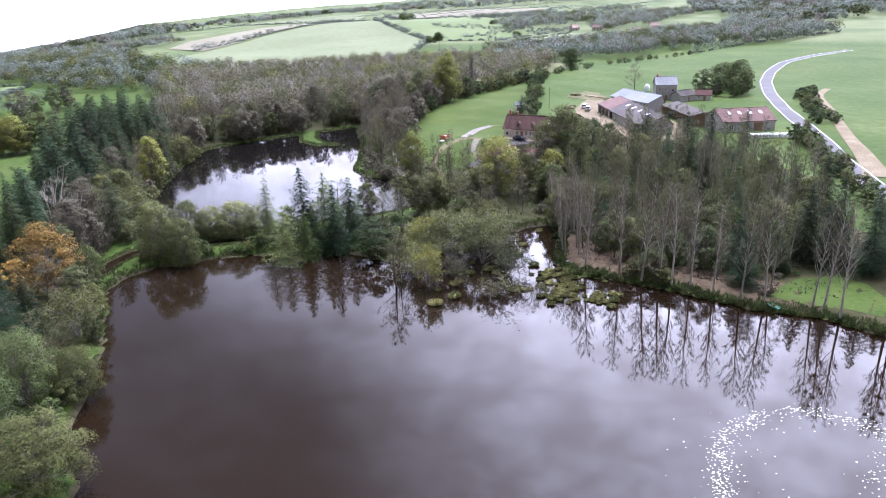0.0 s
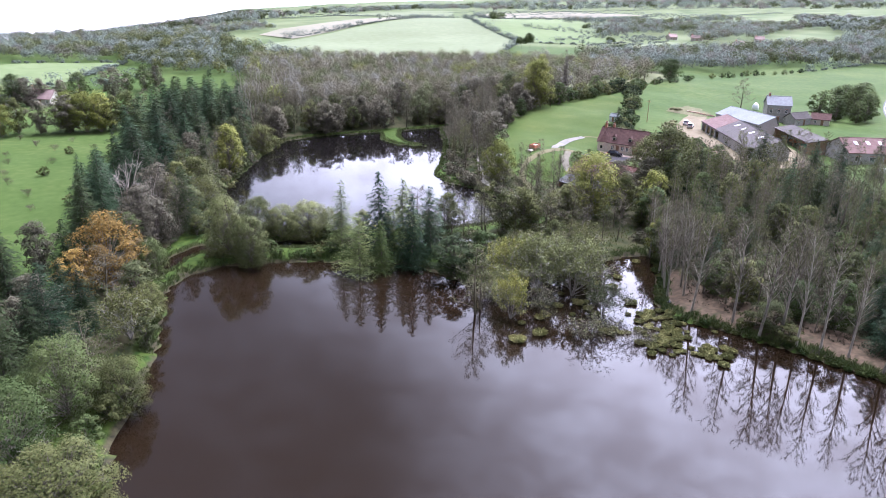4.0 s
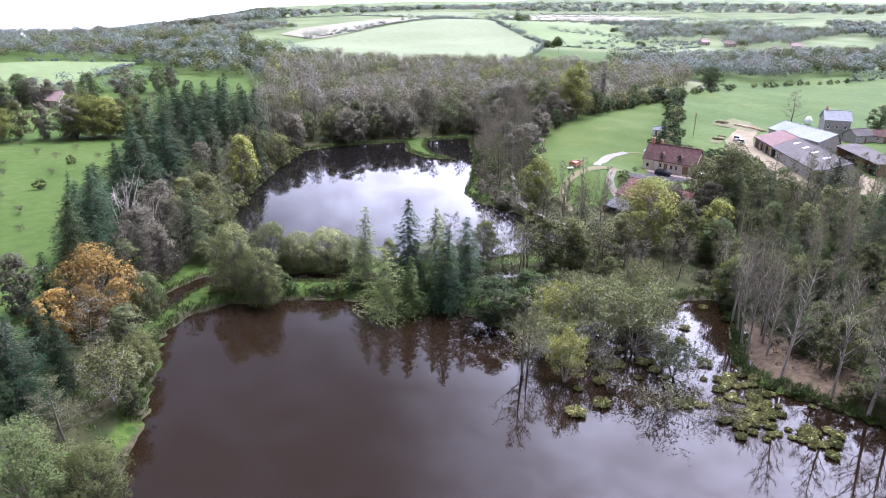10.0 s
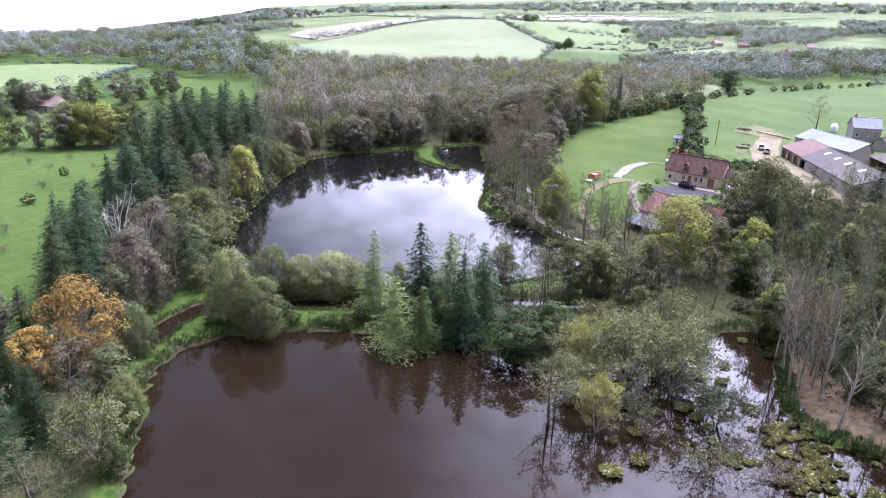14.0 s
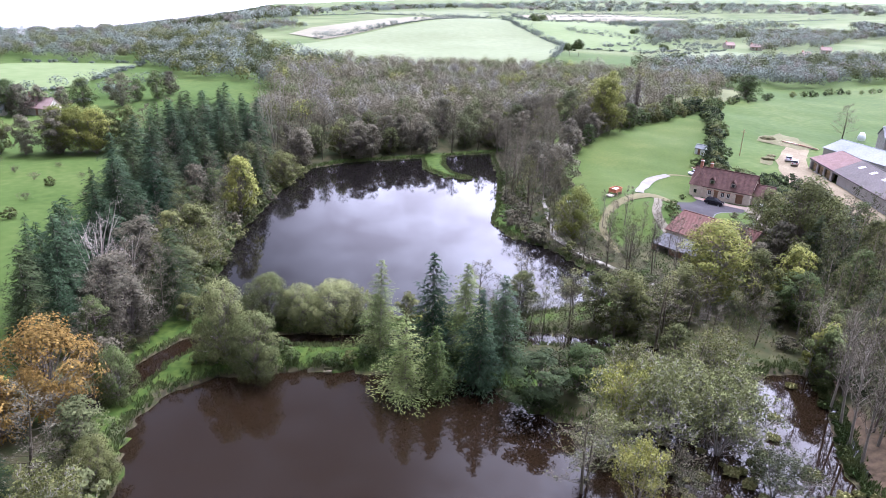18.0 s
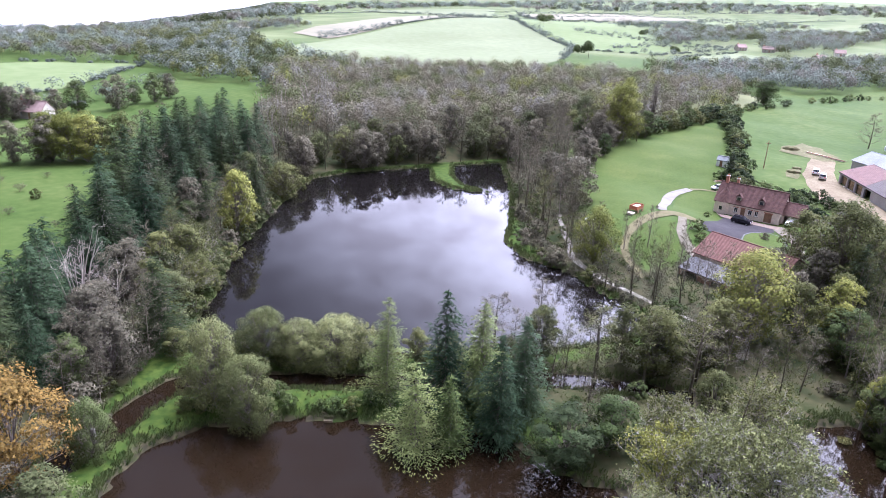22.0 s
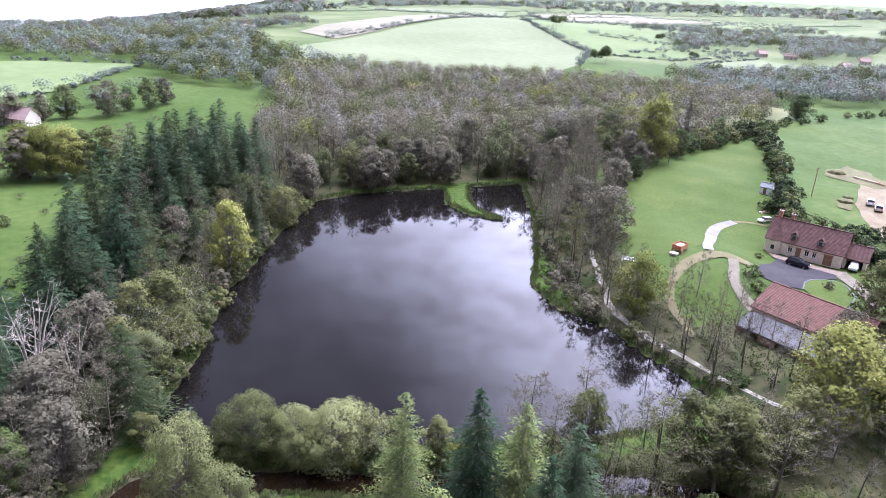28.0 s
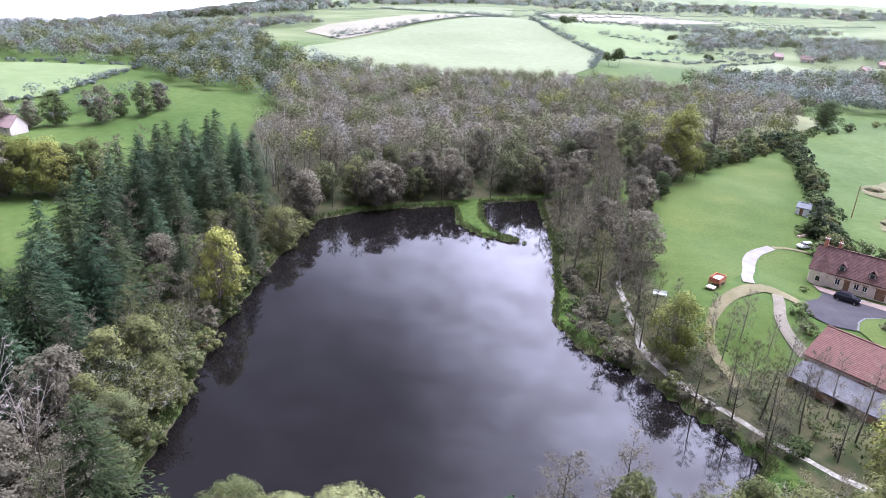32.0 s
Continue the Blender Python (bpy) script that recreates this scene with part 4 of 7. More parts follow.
# ---- cars, boat and yard things ----
def car(x, y, yaw, paint, label, size=1.0):
    thing = empty("car", pose(x, y, ground_z(x, y) + 0.13, 0, 0, yaw), label, "car")
    thing.scale = (size, size, size)
    prof = [(-2.15, 0.35), (-2.2, 0.75), (-2.1, 1.0), (-1.0, 1.05), (1.2, 1.08), (2.1, 0.95), (2.2, 0.6), (2.1, 0.32)]

    def loft(points, half, top_in):
        bm = bmesh.new()
        zs = [p[1] for p in points]
        lo, hi = min(zs), max(zs)
        l = [bm.verts.new((px, half - top_in * (pz - lo) / (hi - lo), pz)) for px, pz in points]
        r = [bm.verts.new((px, -half + top_in * (pz - lo) / (hi - lo), pz)) for px, pz in points]
        bm.faces.new(l)
        bm.faces.new(r[::-1])
        for i in range(len(points)):
            j = (i + 1) % len(points)
            bm.faces.new((l[j], l[i], r[i], r[j]))
        bmesh.ops.recalc_face_normals(bm, faces=bm.faces)
        bmesh.ops.bevel(bm, geom=list(bm.edges), offset=0.06, segments=2, affect="EDGES")
        return bm

    body = part("body", loft(prof, 0.9, 0.06), paint, thing, smooth=False)
    part("cabin", loft([(-2.0, 1.0), (-1.75, 1.58), (0.35, 1.6), (1.2, 1.04)], 0.84, 0.16), M_GLASS, thing, "dark glazed cabin")
    part("roof", loft([(-1.72, 1.57), (-1.68, 1.66), (0.25, 1.67), (0.36, 1.58)], 0.71, 0.03), paint, thing)
    for wx in (-1.35, 1.38):
        for wy in (-0.82, 0.82):
            bm = bmesh.new()
            bmesh.ops.create_cone(bm, cap_ends=True, segments=18, radius1=0.34, radius2=0.34, depth=0.24, matrix=Matrix.Translation((wx, wy, 0.22)) @ Matrix.Rotation(radians(90), 4, "X"))
            w = part("wheel", bm, M_RUBBER, thing)
            bm = bmesh.new()
            bmesh.ops.create_cone(bm, cap_ends=True, segments=14, radius1=0.21, radius2=0.19, depth=0.26, matrix=Matrix.Translation((wx, wy, 0.22)) @ Matrix.Rotation(radians(90), 4, "X"))
            part("rim", bm, M_ALLOY, w)
    for wy in (-0.6, 0.6):
        part("headlight", a_box(2.12, 2.22, wy - 0.2, wy + 0.2, 0.66, 0.84, 0.03), M_LAMP, thing)
        part("tail_light", a_box(-2.24, -2.14, wy - 0.2, wy + 0.2, 0.72, 0.95, 0.03), M_REDLAMP, thing)
    return thing


car(60.6, 207.2, -40, M_BLACKCAR, "black estate car parked on the asphalt forecourt", 1.02)
car(71.6, 206.2, 232, M_WHITECAR, "white car parked under the carport", 0.95)
car(64.4, 233.4, 200, M_WHITECAR, "small white car parked on grass behind the cottage", 0.8)
building("garden_shed", (71.2, 254.2), (73.6, 252.4), 2.6, 2.0, 3.0, M_WHITE, M_WHITESHEET, "small white garden shed by the lawn hedge", category="shed", over=0.15, holes=[(0.9, 1.7, 0.05, 1.8, "door")])
car(98.6, 249.6, 60, M_WHITECAR, "white car parked by the barn")
car(98.4, 245.2, 60, M_ALLOY, "grey car parked by the barn")

# a little red-brown wooden wagon on the lawn
pz = ground_z(35, 203.6)
wagon = empty("wooden_cart", pose(35.6, 206.6, ground_z(35.6, 206.6), 0, 0, 48), "red-brown wooden cart with a white load on the lawn", "cart")
part("bed", a_box(-1.6, 1.6, -0.9, 0.9, 0.75, 0.9), M_REDWOOD, wagon)
for q in ((-1.6, 1.6, -0.98, -0.9), (-1.6, 1.6, 0.9, 0.98)):
    part("side_board", a_box(q[0], q[1], q[2], q[3], 0.76, 1.7, 0.02), M_REDWOOD, wagon)
part("tail_board", a_box(1.52, 1.6, -0.89, 0.89, 0.91, 1.7, 0.02), M_REDWOOD, wagon)
part("front_board", a_box(-1.6, -1.52, -0.89, 0.89, 0.91, 1.7, 0.02), M_REDWOOD, wagon)
part("load", a_box(-1.2, 1.3, -0.7, 0.7, 0.91, 1.45, 0.2), M_WHITE, wagon, "white sacks")
for wx in (-1.0, 1.0):
    for wy in (-1.04, 1.04):
        bm = bmesh.new()
        bmesh.ops.create_cone(bm, cap_ends=True, segments=14, radius1=0.4, radius2=0.4, depth=0.12, matrix=Matrix.Translation((wx, wy, 0.4)) @ Matrix.Rotation(radians(90), 4, "X"))
        part("wheel", bm, M_WOOD, wagon)
part("step_stone", a_box(-3.2, -1.75, -0.8, 0.7, 0.0, 0.35, 0.1), M_STONE, wagon, "pale stone slabs")
trough = empty("garden_bench", pose(24.6, 203.7, ground_z(24.6, 203.7), 0, 0, -20), "white garden bench beside the alders", "bench")
part("seat", a_box(-1.2, 1.2, -0.3, 0.3, 0.42, 0.5, 0.02), M_WHITE, trough)
part("backrest", a_box(-1.2, 1.2, 0.3, 0.36, 0.55, 1.0, 0.02), M_WHITE, trough)
for lx in (-1.1, 1.1):
    part("leg", a_box(lx - 0.05, lx + 0.05, -0.28, 0.34, 0, 0.42), M_WHITE, trough)

# green rowing boat on the shore
boat = empty("rowing_boat", pose(69.2, 81.0, max(0.12, ground_z(69.2, 81.0) + 0.1), 0, 0, 100) @ Matrix.Scale(0.66, 4), "small green rowing boat at the water's edge", "boat")
bm = bmesh.new()
secs = []
for i in range(9):
    s = -1 + i / 4
    hw = 0.75 * (1 - max(0, s) ** 2.2 * 0.95) * (1 - max(0, -s) ** 4 * 0.25)
    x = s * 1.9
    rise = 0.12 * s * s
    secs.append([bm.verts.new((x, yy * hw, zz + rise)) for yy, zz in ((-1, 0.5), (-0.8, 0.12), (0, 0), (0.8, 0.12), (1, 0.5), (0.92, 0.5), (0.72, 0.16), (0, 0.06), (-0.72, 0.16), (-0.92, 0.5))])
for s0, s1 in zip(secs, secs[1:]):
    for i in range(10):
        j = (i + 1) % 10
        bm.faces.new((s0[i], s0[j], s1[j], s1[i]))
bm.faces.new(secs[0])
bm.faces.new(secs[-1][::-1])
bmesh.ops.recalc_face_normals(bm, faces=bm.faces)
part("hull", bm, M_BOAT, boat)
for bx in (-0.9, 0.3):
    part("thwart", a_box(bx - 0.13, bx + 0.13, -0.62, 0.62, 0.38, 0.43), M_WOOD, boat)

# wrapped bales beside the red-roofed shed
rng = random.Random(5)
bale_mesh = None
for r in range(2):
    for c in range(9):
        bm = bmesh.new()
        if bale_mesh is None:
            bmesh.ops.create_cone(bm, cap_ends=True, segments=16, radius1=0.62, radius2=0.62, depth=1.2, matrix=Matrix.Translation((0, 0, 0.6)))
            bmesh.ops.bevel(bm, geom=[e for e in bm.edges if e.calc_face_angle(0) > 1], offset=0.12, segments=2, affect="EDGES")
            bale_mesh = bpy.data.meshes.new("hay_bale")
            bm.to_mesh(bale_mesh)
            bale_mesh.materials.append(M_PLASTIC)
        bm.free()
        x, y = 127.0 + c * 1.34 + rng.uniform(-0.05, 0.05), 181.5 - r * 1.4 - c * 0.35
        tagged(put("hay_bale", bale_mesh, m=pose(x, y, ground_z(x, y))), "round hay bale wrapped in pale plastic", "hay bale", "wrapped bales")

# pale storage dome and the pole behind the barns
bm = bmesh.new()
bmesh.ops.create_uvsphere(bm, u_segments=18, v_segments=10, radius=1.7, matrix=Matrix.Diagonal((0.8, 0.8, 1.25, 1)))
bmesh.ops.delete(bm, geom=[v for v in bm.verts if v.co.z < -1.1], context="VERTS")
dome = part("feed_silo", bm, M_PLASTIC, None, smooth=True)
dome.matrix_basis = pose(142, 287, ground_z(142, 287) + 1.2)
tagged(dome, "rounded pale white feed silo in the pasture", "silo")
bm = bmesh.new()
bmesh.ops.create_cone(bm, cap_ends=True, segments=8, radius1=0.14, radius2=0.09, depth=8.5, matrix=Matrix.Translation((0, 0, 4.0)))
box(bm, -0.7, 0.7, -0.06, 0.06, 7.4, 7.55)
pole = part("utility_pole", bm, M_WOOD, None)
pole.matrix_basis = pose(85.5, 254.5, ground_z(85.5, 254.5))
tagged(pole, "wooden utility pole with a cross arm", "pole")

# concrete sluice on the dam, and an upright block standing for the channel's pale plank
sluice = empty("sluice", pose(-22.6, 129.9, 0.05), "small pale concrete sluice outlet on the dam", "sluice")
part("slab", a_box(-0.6, 0.6, -0.3, 0.4, 0.0, 0.45, 0.05), M_SOIL, sluice)
part("lip", a_box(-0.6, 0.6, -0.9, -0.41, -0.1, 0.2, 0.04), M_DIRT, sluice)
post = part("plank_stand_in", a_box(-0.3, 0.3, -0.15, 0.15, -0.2, 2.3, 0.04), M_GREYSTONE, None)
post.matrix_basis = pose(-49.3, 122.4, ground_z(-49.3, 122.4))
tagged(post, "pale upright block standing for a plank across the channel", "post")

# fishing hut and jetty on the far bank of the upper pond
cz = ground_z(-61, 184)
hut = empty("fishing_hut", pose(-61.5, 183.5, cz, 0, 0, 35), "small lean-to hut with a dark sloping roof", "hut")
part("hut_wall", a_box(-1.5, 1.5, -1.2, 1.2, 0, 1.9), M_WOOD, hut)
part("hut_roof", roof_slab((-1.9, -1.6, 1.8), (1.9, -1.6, 1.8), (1.9, 1.6, 2.7), (-1.9, 1.6, 2.7), 0.1), M_GREYSHEET, hut)
jetty = empty("jetty", pose(-51.6, 181.0, 0.95, 0, 0, 20), "little pale wooden fishing platform", "jetty")
for i in range(6):
    part("plank", a_box(-1.5 + i * 0.5, -1.04 + i * 0.5, -0.9, 0.9, 0, 0.06), M_WOOD, jetty)
for jx in (-1.2, 1.2):
    for jy in (-0.7, 0.7):
        part("pile", a_box(jx - 0.07, jx + 0.07, jy - 0.07, jy + 0.07, -1.6, -0.005), M_WOOD, jetty)


# timber and rubble beside the farm track, trailers in the open shed
def timber_stack(x, y, yaw, n, length, label):
    stack = empty("timber_stack", pose(x, y, ground_z(x, y) + 0.12, 0, 0, yaw), label, "timber", "timber by the track")
    rnd = random.Random(int(x * 10))
    for i in range(n):
        off, turn = rnd.uniform(-0.4, 0.4), rnd.uniform(-2, 2)
        part("beam", a_box(-length / 2 + off, length / 2 + off, -0.11, 0.11, 0.0, 0.2, 0.02), M_WOOD if i % 3 else M_STONE, stack, m=Matrix.Translation((0, (i % 4) * 0.27, (i // 4) * 0.215)) @ Matrix.Rotation(radians(turn), 4, "Z"))
    return stack


timber_stack(67.4, 240.2, 30, 6, 3.0, "stack of dark logs beside the lawn hedge")
timber_stack(111.2, 274.0, -62, 8, 8.0, "stack of long weathered beams on bare earth")
timber_stack(114.2, 268.8, -58, 6, 6.0, "short stack of pale planks by the barn")


def rubble(x, y, r, seed, label):
    bm = bmesh.new()
    bmesh.ops.create_icosphere(bm, subdivisions=3, radius=1.0)
    for v in bm.verts:
        k = 1 + 0.35 * noise.noise(v.co * 2.2 + Vector((seed, 0, 0))) + 0.12 * noise.noise(v.co * 7)
        v.co = Vector((v.co.x * r * k, v.co.y * r * 0.8 * k, max(-0.2, v.co.z * r * 0.42 * k)))
    heap = part("rubble_heap", bm, M_SOIL, None, smooth=True)
    heap.matrix_basis = pose(x, y, ground_z(x, y) + 0.1)
    return tagged(heap, label, "rubble heap", "rubble heaps")


rubble(92.6, 250.6, 2.0, 3, "weedy brown heap of earth and rubble")
rubble(95.2, 254.2, 1.4, 5, "low heap of stones and soil")
rubble(106.5, 282.5, 2.6, 7, "long low mound of turned earth")


def trailer(x, y, yaw, paint, label):
    z = 6.44
    t = empty("farm_trailer", pose(x, y, z, 0, 0, yaw), label, "trailer", "farm machinery")
    part("bed", a_box(-1.9, 1.9, -0.95, 0.95, 0.75, 0.92, 0.02), M_WOOD, t)
    for q in ((-1.9, 1.9, -1.02, -0.952), (-1.9, 1.9, 0.952, 1.02)):
        part("side_board", a_box(q[0], q[1], q[2], q[3], 0.76, 1.5, 0.02), paint, t)
    part("drawbar", a_box(1.92, 3.3, -0.07, 0.07, 0.72, 0.84, 0.02), M_RUBBER, t)
    for wx in (-0.5, 0.5):
        for wy in (-1.16, 1.16):
            bm = bmesh.new()
            bmesh.ops.create_cone(bm, cap_ends=True, segments=16, radius1=0.42, radius2=0.42, depth=0.22, matrix=Matrix.Translation((wx, wy, 0.42)) @ Matrix.Rotation(radians(90), 4, "X"))
            w = part("wheel", bm, M_RUBBER, t)
            bm = bmesh.new()
            bmesh.ops.create_cone(bm, cap_ends=True, segments=12, radius1=0.2, radius2=0.2, depth=0.03, matrix=Matrix.Translation((wx, wy * 1.11, 0.42)) @ Matrix.Rotation(radians(90), 4, "X"))
            part("rim", bm, M_ALLOY, w)
    return t


trailer(122.9, 224.0, 185, M_CLAD, "grey flat farm trailer under the open shed")
trailer(122.4, 217.0, 182, M_REDWOOD, "red-sided farm trailer under the open shed")
trailer(121.8, 210.0, 186, M_BOAT, "green-sided farm trailer under the open shed")


# ---- trees ----
def tube(V, F, pts, radii, sides):
    """Adds a tapering branch through the points."""
    rings = []
    for i, p in enumerate(pts):
        d = (pts[min(i + 1, len(pts) - 1)] - pts[max(i - 1, 0)]).normalized()
        u = d.orthogonal().normalized()
        w = d.cross(u)
        if i == len(pts) - 1 and radii[i] < 0.012:
            rings.append([len(V)])
            V.append(tuple(p))
            continue
        ring = []
        for s in range(sides):
            a = 2 * math.pi * s / sides
            ring.append(len(V))
            V.append(tuple(p + (u * math.cos(a) + w * math.sin(a)) * radii[i]))
        rings.append(ring)
    for r0, r1 in zip(rings, rings[1:]):
        for s in range(sides):
            t = (s + 1) % sides
            if len(r1) == 1:
                F.append((r0[s], r0[t], r1[0]))
            else:
                F.append((r0[s], r0[t], r1[t], r1[s]))


def bent(rng, start, way, length, n, wobble, lift):
    pts = [start.copy()]
    d = way.normalized()
    for i in range(n):
        d = (d + Vector((rng.uniform(-1, 1), rng.uniform(-1, 1), rng.uniform(-1, 1))) * wobble + Vector((0, 0, lift))).normalized()
        pts.append(pts[-1] + d * length / n)
    return pts


def leaf_cards(rs, centres, normals, size, aspect=0.65, loose=0.5, along=None):
    """Small leaf sprays: slender three-cornered pieces round the centres."""
    n = len(centres)
    nor = normals + rs.normal(0, loose, (n, 3))
    nor /= np.linalg.norm(nor, axis=1)[:, None] + 1e-9
    t = np.cross(nor, rs.normal(0, 1, (n, 3))) if along is None else along + rs.normal(0, 0.28, (n, 3))
    t /= np.linalg.norm(t, axis=1)[:, None] + 1e-9
    b = np.cross(nor, t)
    b /= np.linalg.norm(b, axis=1)[:, None] + 1e-9
    s = (size * rs.uniform(0.6, 1.35, n))[:, None]
    tail, left, right = centres - t * s, centres + t * s * rs.uniform(0.2, 1.0, (n, 1)) + b * s * aspect, centres + t * s * rs.uniform(0.2, 1.0, (n, 1)) - b * s * aspect
    q = np.stack([tail, right, left], 1)
    faces = np.arange(3 * n).reshape(n, 3)
    soft = normals / (np.linalg.norm(normals, axis=1)[:, None] + 1e-9) + rs.normal(0, 0.2, (n, 3))
    return q.reshape(-1, 3), faces, np.repeat(soft / np.linalg.norm(soft, axis=1)[:, None], 3, 0)


def lit_as_clumps(me, normals):
    """Leaves take the light as the rounded clump does, not each by its own tilt."""
    me.polygons.foreach_set("use_smooth", [True] * len(me.polygons))
    me.normals_split_custom_set_from_vertices(normals)



def broadleaf(seed, h=10.0, w=8.0, leaves=2200, size=0.23, base=0.12, clumps=46, drooping=0.0, fill=1.0, spurs=3, low=False):
    """A broad-leaved tree: trunk, forking limbs, and leaves in uneven clumps at the limb ends."""
    rng, rs = random.Random(seed), np.random.RandomState(seed)
    V, F = [], []
    trunk = bent(rng, Vector((0, 0, -0.3)), Vector((rng.uniform(-0.1, 0.1), rng.uniform(-0.1, 0.1), 1)), h * 0.75, 7, 0.07, 0.05)
    r0 = h * 0.018
    tube(V, F, trunk, [r0 * (1 - 0.11 * i) for i in range(8)], 7)
    tips = []
    lob = [rng.uniform(0.75, 1.2) for _ in range(7)]
    for i in range(clumps):
        zf = base + (1 - base) * ((i + 0.5) / clumps) ** 0.9
        prof = math.sin(math.pi * min(1, max(0.04, (zf - base * 0.6) / (1.03 - base * 0.6)) ** 0.8)) ** 0.7
        if low:
            prof = (1 - max(0, zf - 0.35) ** 2 / 0.44) ** 0.5 * (0.78 + 0.22 * min(1, zf / 0.3))
        a = i * 2.399 + rng.uniform(-0.5, 0.5)
        rad = w / 2 * prof * (rng.uniform(0.6, 0.98) if low else rng.uniform(0.35, 1.0)) * lob[int(a / 6.283 * 7) % 7]
        tips.append(Vector((rad * math.cos(a), rad * math.sin(a), h * zf * rng.uniform(0.94, 1.02))))
    for i, tip in enumerate(tips):
        k = min(7, max(1, int(7 * (tip.z / h * 0.72))))
        st = trunk[k].lerp(trunk[max(k - 1, 0)], rng.random())
        mid = st.lerp(tip, 0.5) + Vector((rng.uniform(-0.3, 0.3), rng.uniform(-0.3, 0.3), rng.uniform(0.0, 0.5)))
        rr = r0 * 0.35
        tube(V, F, [st, mid, tip], [rr, rr * 0.55, 0.02], 3)
        for j in range(spurs):
            e = tip + Vector((rng.uniform(-1, 1), rng.uniform(-1, 1), rng.uniform(-0.3, 1))) * w * 0.11
            tube(V, F, [mid.lerp(tip, rng.uniform(0.2, 0.9)), e], [0.025, 0.0], 3)
    per = rs.dirichlet(np.ones(clumps) * 3) * leaves
    C, N = [], []
    for tip, k in zip(tips, per):
        k = int(k * fill)
        if k < 1:
            continue
        r = w * rng.uniform(0.10, 0.17)
        d = rs.normal(0, 1, (k, 3))
        d /= np.linalg.norm(d, axis=1)[:, None]
        d[:, 2] = np.where(d[:, 2] < -0.35, -d[:, 2], d[:, 2])
        rad = r * rs.uniform(0.45, 1.12, k) ** 0.6
        c = np.array(tip) + d * rad[:, None] * np.array([1, 1, 0.78])
        c[:, 2] -= drooping * rs.uniform(0, 1, k) ** 2 * h * 0.25
        C.append(c)
        whole = (np.array(tip) - np.array([0, 0, h * 0.45])) / (w * 0.5)
        N.append(d * 0.8 + whole * 0.7 + np.array([0, 0, 0.2]))
    C, N = np.concatenate(C), np.concatenate(N)
    return (V, F), leaf_cards(rs, C, N, size), h, w


def bare(seed, h=12.0, w=7.0, limbs=20, twigs=7, small=5, leaves=500, size=0.16, first=0.22, up=0.45, stems=1, r=0.014, narrow=0.7, thick=0.028):
    """A mostly leafless tree: straight trunk, rising limbs, twigs and a thin scatter of dry leaves."""
    rng, rs = random.Random(seed), np.random.RandomState(seed)
    V, F, TV, TF, ends = [], [], [], [], []
    for st in range(stems):
        lean = Vector((rng.uniform(-0.06, 0.06), rng.uniform(-0.06, 0.06), 1)) if stems == 1 else Vector((math.cos(st * 2.4) * 0.28, math.sin(st * 2.4) * 0.28, 1))
        hh = h * (1.0 if st == 0 else rng.uniform(0.75, 0.95))
        trunk = bent(rng, Vector((0, 0, -0.3)), lean, hh, 9, 0.03 if stems == 1 else 0.06, 0.03)
        r0 = hh * r
        tube(V, F, trunk, [max(0.015, r0 * (1 - i / 9.4)) for i in range(10)], 6)
        n = max(6, limbs // stems)
        for i in range(n):
            f = first + (0.97 - first) * (i + rng.random()) / n
            at = f * 9
            k = int(at)
            s = trunk[k].lerp(trunk[k + 1], at - k) if k < 9 else trunk[9]
            a = i * 2.399 + rng.uniform(-0.6, 0.6)
            ln = w / 2 * (0.30 + 0.95 * (1 - f) ** narrow) * rng.uniform(0.7, 1.15)
            way = Vector((math.cos(a), math.sin(a), up + rng.uniform(-0.15, 0.35)))
            limb = bent(rng, s, way, ln, 4, 0.16, 0.07)
            rl = max(0.02, r0 * 0.38 * (1 - f * 0.6))
            tube(V, F, limb, [rl, rl * 0.75, rl * 0.5, rl * 0.35, 0.008], 3)
            for j in range(twigs):
                g = rng.uniform(0.25, 1.0) * 4
                kk = min(3, int(g))
                q = limb[kk].lerp(limb[kk + 1], g - kk)
                tw = bent(rng, q, Vector((rng.uniform(-1, 1), rng.uniform(-1, 1), rng.uniform(-0.2, 0.9))) + way * 0.7, ln * rng.uniform(0.22, 0.45), 2, 0.25, 0.05)
                off = Vector((rng.uniform(-1, 1), rng.uniform(-1, 1), 0.2)).normalized() * thick
                k0 = len(TV)
                TV += [tuple(tw[0] - off), tuple(tw[0] + off), tuple(tw[2])]
                TF.append((k0, k0 + 1, k0 + 2))
                for m in range(small):
                    q2 = tw[0].lerp(tw[2], rng.uniform(0.2, 1.0))
                    e = q2 + Vector((rng.uniform(-1, 1), rng.uniform(-1, 1), rng.uniform(-0.3, 0.9))) * ln * 0.16
                    k0 = len(TV)
                    off = Vector((rng.uniform(-1, 1), rng.uniform(-1, 1), 0.3)) * thick * 0.8
                    TV += [tuple(q2 - off), tuple(q2 + off), tuple(e)]
                    TF.append((k0, k0 + 1, k0 + 2))
                    ends.append(e)
    base, wood = len(V), len(F)
    V += TV
    F += [tuple(i + base for i in f) for f in TF]
    pick = np.array([tuple(ends[i]) for i in rs.randint(0, len(ends), leaves)]) + rs.normal(0, 0.18, (leaves, 3))
    return (V, F, wood), leaf_cards(rs, pick, rs.normal(0, 0.6, (leaves, 3)) + np.array([0, 0, 0.5]), size), h, w


